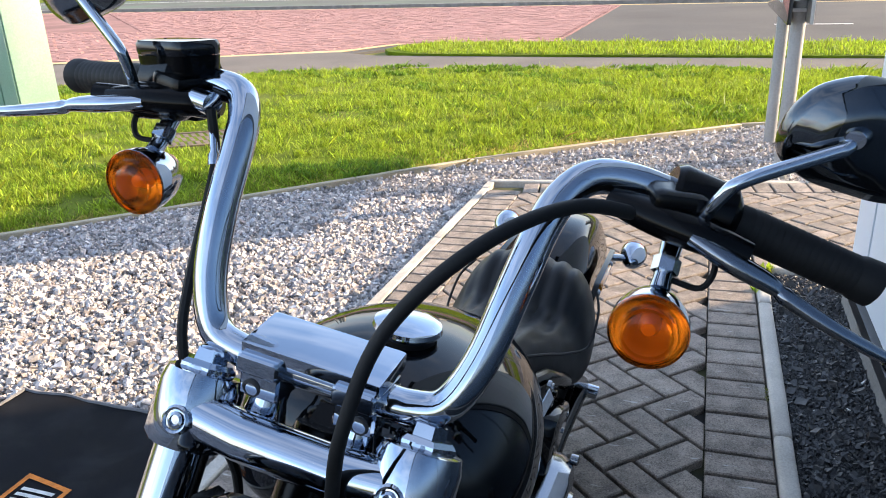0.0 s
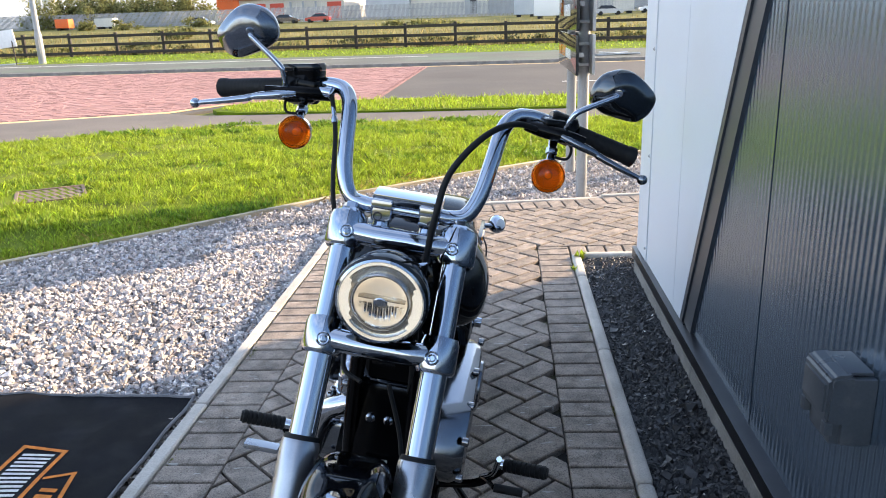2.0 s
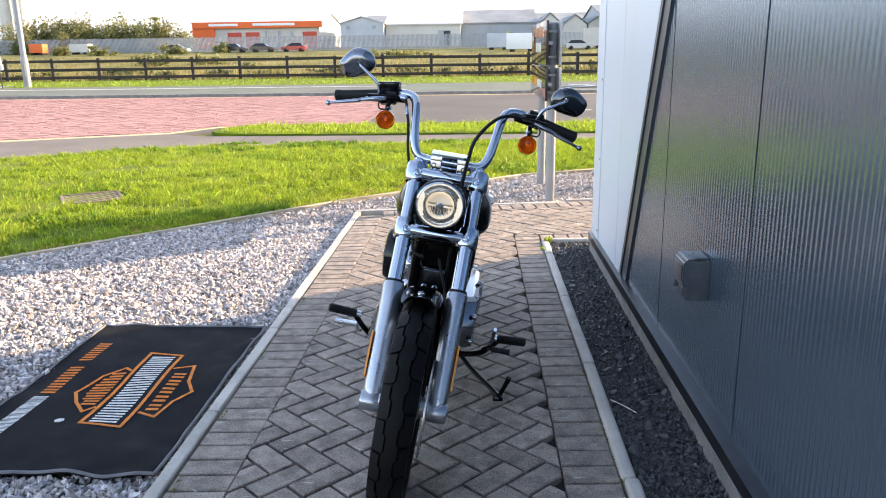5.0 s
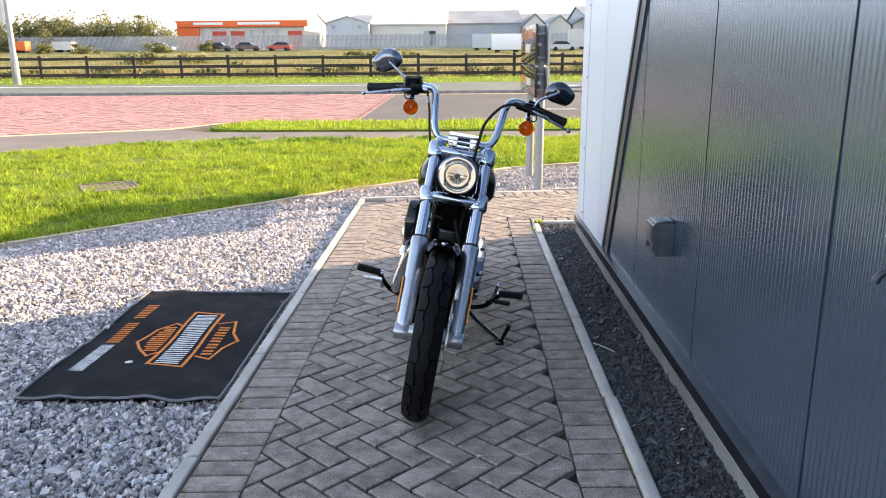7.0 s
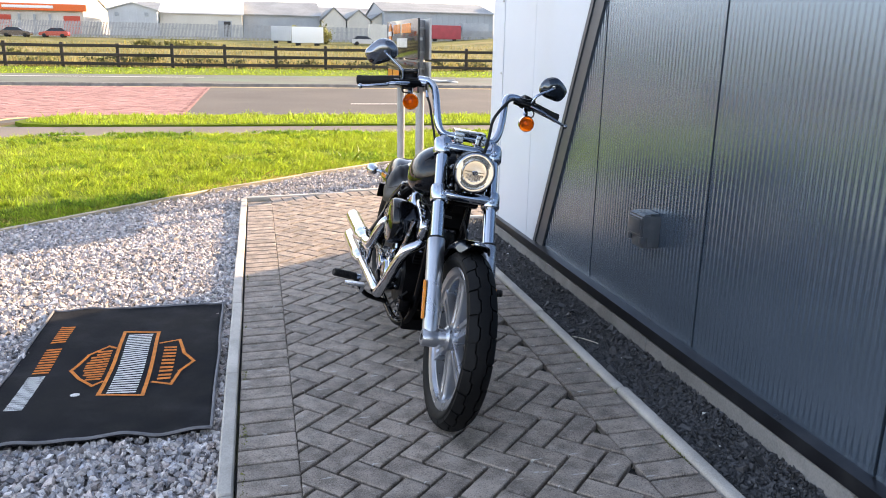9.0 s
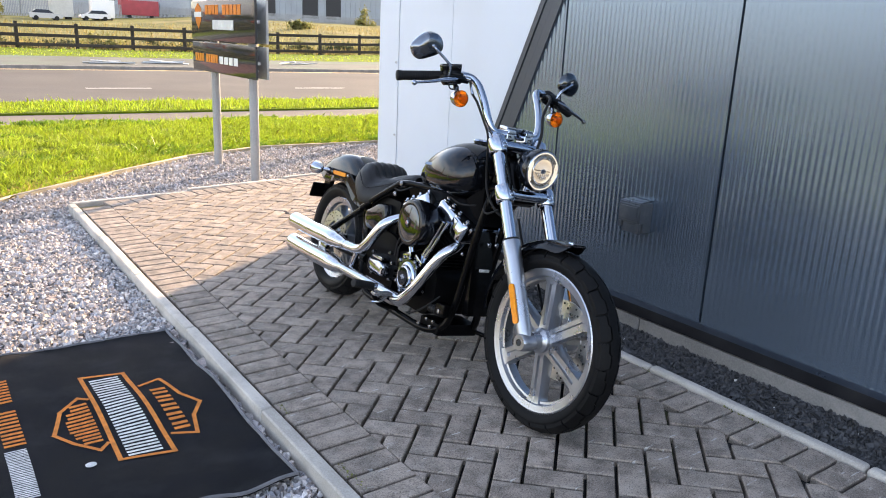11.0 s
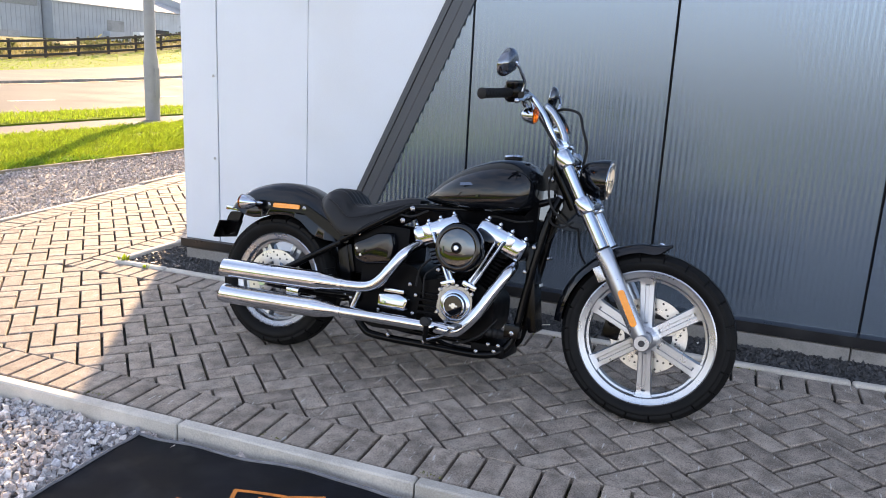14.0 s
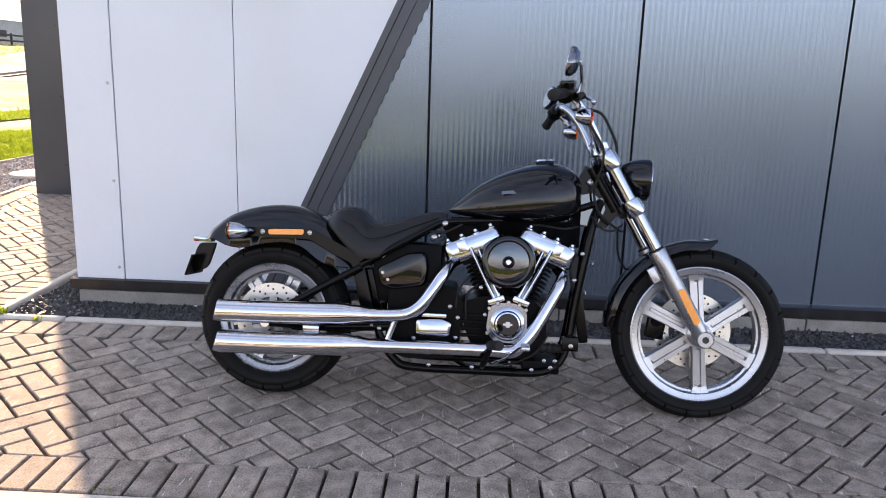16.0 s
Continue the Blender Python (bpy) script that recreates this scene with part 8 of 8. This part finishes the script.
lathe(bm, P(-0.482, 0.262, -0.137), (0, -1, 0), [(0, 0.009), (0.005, 0.009), (0.006, 0.004), (0.003, 0)], 12)
part("bolt", bm, BOLT, hb)
bm = BM()
lathe(bm, P(-0.60, 0.245, -0.10), (1, 0, 0), [(0, 0.014), (0.01, 0.02), (0.02, 0.02), (0.03, 0.016), (0.04, 0.02), (0.05, 0.016), (0.06, 0.02), (0.07, 0.016), (0.10, 0.016), (0.10, 0)], 14)
part("rubber_boot", bm, GRIP, bike)
bm = BM()
box(bm, P(-0.585, 0.17, 0.0), (0.14, 0.2, 0.05), bevel=0.012)
part("engine_mount", bm, FIN, bike)
bm = BM()
lathe(bm, P(-0.555, 0.62, 0.0), (0.85, 0, 0.3), [(0, 0.035), (0.03, 0.04), (0.06, 0.03), (0.06, 0)], 18)
part("horn", bm, FIN, bike)

# side covers, battery box and rear inner guard
for s in (-1, 1):
    bm = BM()
    rings = []
    for dv, k in ((0.095, 1.0), (0.128, 1.0), (0.139, 0.93), (0.143, 0.8)):
        q_ = rounded([Vector(t_) for t_ in ((-0.095, 0.02), (-0.08, -0.045), (-0.03, -0.062), (0.09, -0.04), (0.10, 0.03), (0.085, 0.085), (0.02, 0.078), (-0.04, 0.045))], 0.02, 4)
        rings.append([P(-1.115 + a * k, 0.498 + b * k, s * dv) for a, b in q_])
    loft(bm, rings)
    sc_ = part("side_cover", bm, GLOSS, bike, "glossy black side cover")
    for a, b in ((-1.185, 0.50), (-1.165, 0.475)):
        bm = BM()
        lathe(bm, P(a, b, s * 0.138), (0, s, 0), [(0, 0.007), (0.006, 0.006), (0.006, 0)], 10)
        part("bolt", bm, BOLT, sc_)
bm = BM()
box(bm, P(-1.10, 0.50), (0.26, 0.20, 0.22), bevel=0.02)
part("battery_box", bm, FIN, bike)
bm = BM()
box(bm, P(-1.265, 0.43), (0.05, 0.19, 0.22), Matrix.Rotation(radians(-14), 3, "Y"), bevel=0.012)
part("inner_guard", bm, POWDER, bike)
bm = BM()
box(bm, P(-1.225, 0.45), (0.02, 0.22, 0.12), Matrix.Rotation(radians(-14), 3, "Y"), bevel=0.006)
part("guard_strap", bm, POWDER, bike)
bm = BM()
pl = [P(-0.98, 0.70, -0.08), P(-0.50, 0.715, -0.10), P(-0.46, 0.78, -0.05), P(-0.46, 0.62, -0.04), P(-0.95, 0.62, -0.06)]
prism(bm, pl, (0, 0.12, 0))
part("backbone", bm, FIN, fr)

# wiring and hoses on the engine
wires = (((-0.47, 0.70, -0.07), (-0.53, 0.69, -0.10), (-0.62, 0.70, -0.09), (-0.70, 0.69, -0.06)), ((-0.42, 0.74, -0.06), (-0.39, 0.70, -0.09), (-0.35, 0.69, -0.10), (-0.31, 0.715, -0.085)), ((-0.86, 0.50, -0.11), (-0.90, 0.45, -0.12), (-0.91, 0.38, -0.12)), ((-0.83, 0.47, -0.11), (-0.87, 0.43, -0.13), (-0.87, 0.34, -0.125)), ((-0.56, 0.30, -0.09), (-0.60, 0.24, -0.13), (-0.66, 0.20, -0.14), (-0.72, 0.18, -0.13)), ((-1.02, 0.66, -0.115), (-0.96, 0.66, -0.12), (-0.9, 0.69, -0.10)))
for ws in wires:
    bm = BM()
    tube(bm, curve([P(a, b, c) for a, b, c in ws], 6), 0.004, 8)
    part("cable", bm, GRIP, bike)
for a, b, c in ((-0.70, 0.185, -0.125), (-0.62, 0.165, -0.125), (-0.55, 0.175, -0.115), (-0.535, 0.20, -0.115), (-0.575, 0.20, -0.12), (-0.84, 0.165, -0.137), (-1.0, 0.165, -0.137), (-1.14, 0.205, -0.135), (-1.165, 0.21, -0.13), (-1.19, 0.29, -0.135), (-0.80, 0.36, -0.12), (-0.82, 0.46, -0.12), (-0.62, 0.30, -0.13), (-0.475, 0.50, -0.08), (-0.45, 0.60, -0.08), (-1.22, 0.30, -0.13)):
    bm = BM()
    lathe(bm, P(a, b, c), (0, -1, 0), [(0, 0.0075), (0.006, 0.0075), (0.0065, 0.0055), (0.0095, 0.005), (0.010, 0.0028), (0.007, 0.0025), (0.007, 0)], 10)
    part("bolt", bm, BOLT, bike)

# foot controls
for s in (-1, 1):
    a, b = P(-0.775, 0.275, s * 0.285), P(-0.745, 0.293, s * 0.392)
    bm = BM()
    d = (b - a)
    prof = [(0, 0), (0, 0.013)]
    for k in range(9):
        z = 0.004 + d.length * 0.96 * k / 9
        prof += [(z, 0.0175), (z + 0.007, 0.0175), (z + 0.0075, 0.015)]
    prof += [(d.length, 0.014), (d.length, 0)]
    lathe(bm, a, d, prof, 16)
    peg = part("footpeg", bm, GRIP, bike, "ribbed black rubber footpeg")
    bm = BM()
    tube(bm, curve([P(-0.80, 0.17, s * 0.13), P(-0.80, 0.19, s * 0.22), P(-0.785, 0.235, s * 0.265), a + Vector((0, s * 0.008, 0))], 5), 0.011, 10)
    part("peg_bracket", bm, POWDER, peg)
    bm = BM()
    tube(bm, [a + Vector((0, -s * 0.02, 0)), a + Vector((0.002, s * 0.012, 0.002))], 0.013, 10)
    part("peg_clevis", bm, CHROME, peg)
bm = BM()
tube(bm, curve([P(-0.775, 0.205, -0.265), P(-0.72, 0.228, -0.262), P(-0.675, 0.265, -0.265), P(-0.65, 0.275, -0.28)], 5), [0.011] + [0.008] * 15, 10, flatten=0.6)
bp = part("brake_pedal", bm, CHROME, bike, "chrome brake pedal")
bm = BM()
box(bm, P(-0.655, 0.278, -0.305), (0.03, 0.085, 0.014), bevel=0.005)
part("pedal_pad", bm, SILVER, bp)
bm = BM()
tube(bm, curve([P(-0.79, 0.22, 0.235), P(-0.74, 0.27, 0.26), P(-0.70, 0.335, 0.265), P(-0.685, 0.345, 0.265)], 5), 0.007, 10)
sl = part("shift_lever", bm, CHROME, bike, "chrome gear lever")
bm = BM()
tube(bm, [P(-0.69, 0.262, 0.265), P(-0.69, 0.262, 0.335)], 0.011, 10)
part("shift_peg", bm, GRIP, sl)
bm = BM()
tube(bm, curve([P(-0.79, 0.22, 0.235), P(-0.74, 0.24, 0.255), P(-0.69, 0.262, 0.265)], 4), 0.006, 8)
part("shift_arm", bm, POWDER, sl)
bm = BM()
tube(bm, curve([P(-0.93, 0.145, 0.13), P(-0.86, 0.10, 0.20), P(-0.74, 0.078, 0.295), P(-0.69, 0.075, 0.325)], 5), 0.010, 10)
js = part("side_stand", bm, POWDER, bike, "black side stand")
bm = BM()
box(bm, P(-0.685, 0.071, 0.325), (0.055, 0.04, 0.010), Matrix.Rotation(radians(12), 3, "X"), bevel=0.004)
part("stand_foot", bm, POWDER, js)
bm = BM()
tube(bm, [P(-0.685, 0.08, 0.33), P(-0.67, 0.165, 0.352)], [0.008, 0.0105], 10)
part("stand_tab", bm, POWDER, js)

# brake calipers
bm = BM()
box(bm, P(-0.135, 0.325, 0.082), (0.07, 0.045, 0.10), Matrix.Rotation(radians(10), 3, "Y"), bevel=0.014)
cal = part("front_caliper", bm, POWDER, bike, "black front brake caliper")
bm = BM()
lathe(bm, P(-0.135, 0.345, 0.06), (0, -1, 0), [(0, 0.022), (0.006, 0.02), (0.006, 0)], 18)
part("piston", bm, FIN, cal)
bm = BM()
tube(bm, curve([P(-0.135, 0.37, 0.085), P(-0.20, 0.47, 0.085), P(-0.29, 0.58, 0.06), P(-0.31, 0.69, 0.02)], 6), 0.0045, 8)
part("caliper_hose", bm, GRIP, cal)
bm = BM()
box(bm, P(-1.50, 0.30, -0.085), (0.07, 0.04, 0.08), bevel=0.012)
part("rear_caliper", bm, POWDER, bike, "black rear brake caliper")
bm = BM()
lathe(bm, P(-1.615, 0.296, 0.085), (0, 1, 0), [(0, 0.02), (0, 0.105), (0.004, 0.11), (0.028, 0.11), (0.032, 0.105), (0.032, 0.02)], 48)
part("belt_pulley", bm, POWDER, bike)
bm = BM()
for w0, w1 in ((0.405, 0.385), (0.187, 0.285)):
    tube(bm, [P(-1.615, w0, 0.10), P(-1.06, w1, 0.10)], 0.012, 8, flatten=0.4)
part("drive_belt", bm, RUBBER, bike)

# ---- kerbs and paving blocks ----
edging("paving_kerb", [(X_L - 0.025, -5.72), (X_L - 0.025, 1.6), (X_L - 0.025, 4.345), (X_L - 0.025, 4.49)], 0.05, 0.004, "pale concrete kerb edging between paving and granite chippings", 0.915)
edging("paving_kerb_back", [(X_L - 0.03, 4.49), (7.0, far_line(7.0) + 0.03)], 0.05, 0.002, "pale concrete kerb edging at the back of the paving", 0.915)
edging("strip_kerb", [(X_R + 0.026, -6.225), (X_R + 0.026, 2.01), (X_R + 0.026, 2.925), (X_R + 0.026, 3.3)], 0.05, 0.012, "round-topped pale concrete kerb beside the dark chippings", 0.9, round_top=True)
edging("strip_kerb_end", [(X_R + 0.055, 3.285), (2.2, 3.335)], 0.05, 0.012, "round-topped concrete kerb closing the dark chipping strip", 0.9, round_top=True)


def paving():
    base = BM()
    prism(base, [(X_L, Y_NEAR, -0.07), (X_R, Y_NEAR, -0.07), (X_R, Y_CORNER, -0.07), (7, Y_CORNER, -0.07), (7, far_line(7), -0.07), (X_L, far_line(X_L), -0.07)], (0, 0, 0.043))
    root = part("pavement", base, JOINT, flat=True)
    root.matrix_world = PAVE
    tagged(root, "weathered grey concrete block paving in herringbone with soldier-course edges", "block paving", kind="structure")
    pieces = []
    W, L = 0.1013, 0.2026
    c45 = math.sqrt(0.5)

    def world(a, b):
        return Vector((0.028 - 0.975 * c45 * (a + b), 0.957 * c45 * (a - b) + 0.028))

    rects = []
    for r in range(-118, 118):
        for c in range(-62, 62):
            x0 = r + 4 * c
            if abs(x0) > 118:
                continue
            rects.append(((x0, r), (x0 + 2, r + 1)))
            rects.append(((x0 + 3, r), (x0 + 4, r + 2)))
    fields = (
        [(Vector((X_SL - 0.001, 0)), Vector((1, 0))), (Vector((X_SR + 0.002, 0)), Vector((-1, 0))), (Vector((0, Y_NEAR)), Vector((0, 1))), (Vector((0, far_line(0) - 0.205)), Vector((0.145, -1)).normalized())],
        [(Vector((X_SR + 0.002, 0)), Vector((1, 0))), (Vector((7, 0)), Vector((-1, 0))), (Vector((0, Y_CORNER + 0.215)), Vector((0, 1))), (Vector((0, far_line(0) - 0.205)), Vector((0.145, -1)).normalized())],
    )
    for (a0, b0), (a1, b1) in rects:
        poly = [world(a0 * W, b0 * W), world(a1 * W, b0 * W), world(a1 * W, b1 * W), world(a0 * W, b1 * W)]
        m = sum(poly, Vector((0, 0))) / 4
        if not (-1.4 < m.x < 7.2 and -6.2 < m.y < 6.2):
            continue
        if min(p.y for p in poly) > Y_CORNER + 0.21:
            f = [fields[0][0]] + fields[1][1:]
        else:
            f = fields[0] if m.x < X_SR + 0.05 else fields[1]
        q = poly
        for p, n in f:
            q = clip(q, p, n)
            if len(q) < 3:
                break
        if len(q) > 2 and area(q) > 0.0006:
            pieces.append(q)

    def row(p0, d, n, depth, step):
        d = Vector(d).normalized()
        s = Vector((-d.y, d.x))
        for k in range(n):
            a = Vector(p0) + d * (k * step)
            pieces.append([a, a + d * step, a + d * step + s * depth, a + s * depth])

    row((X_SL + 0.0075, 2.1757 - 84 * 0.0972), (0, 1), 106, 0.2075, 0.0972)
    row((X_R, 0.779 - 66 * 0.1021), (0, 1), 92, 0.1855, 0.1021)
    y_last = 0.779 + 26 * 0.1021
    row((X_R, y_last), (0, 1), 1, 0.181, Y_CORNER + 0.214 - y_last)
    row((X_R, Y_CORNER + 0.012), (1, 0), 66, 0.2, 0.1013)
    dl = Vector((1, 0.145)).normalized()
    row((X_SL + 0.01, far_line(X_SL) - 0.203), dl, 78, 0.2, 0.1013)
    near, rest = [], []
    for q in pieces:
        m = sum(q, Vector((0, 0))) / len(q)
        (near if m.x < X_R and -0.42 < m.y < 1.75 and area(q) > 0.003 else rest).append(q)
    print("pavers", len(near), len(rest))
    shared = {}
    for q in near:
        v, f, c = paver_mesh(q)
        key = tuple(round(t, 4) for p in v for t in p)
        if key not in shared:
            me = bpy.data.meshes.new("paver")
            me.from_pydata(v, [], f)
            me.materials.append(PAVER)
            shared[key] = me
        ob = new("paver", shared[key])
        ob.parent = root
        ob.matrix_local = pose(c.x, c.y, random.uniform(-.0018, .0018), random.uniform(-.35, .35), random.uniform(-.35, .35), random.uniform(-.4, .4))
    verts, faces = [], []
    for q in rest:
        v, f, c = paver_mesh(q)
        o = len(verts)
        dz, t1, t2 = random.uniform(-.0018, .0018), random.uniform(-.006, .006), random.uniform(-.006, .006)
        verts += [(x + c.x, y + c.y, z + dz + x * t1 + y * t2) for x, y, z in v]
        faces += [tuple(o + i for i in g) for g in f]
    tagged(raw("pavers", verts, faces, PAVER_FAR, root), "weathered grey concrete blocks", kind="stuff")


paving()
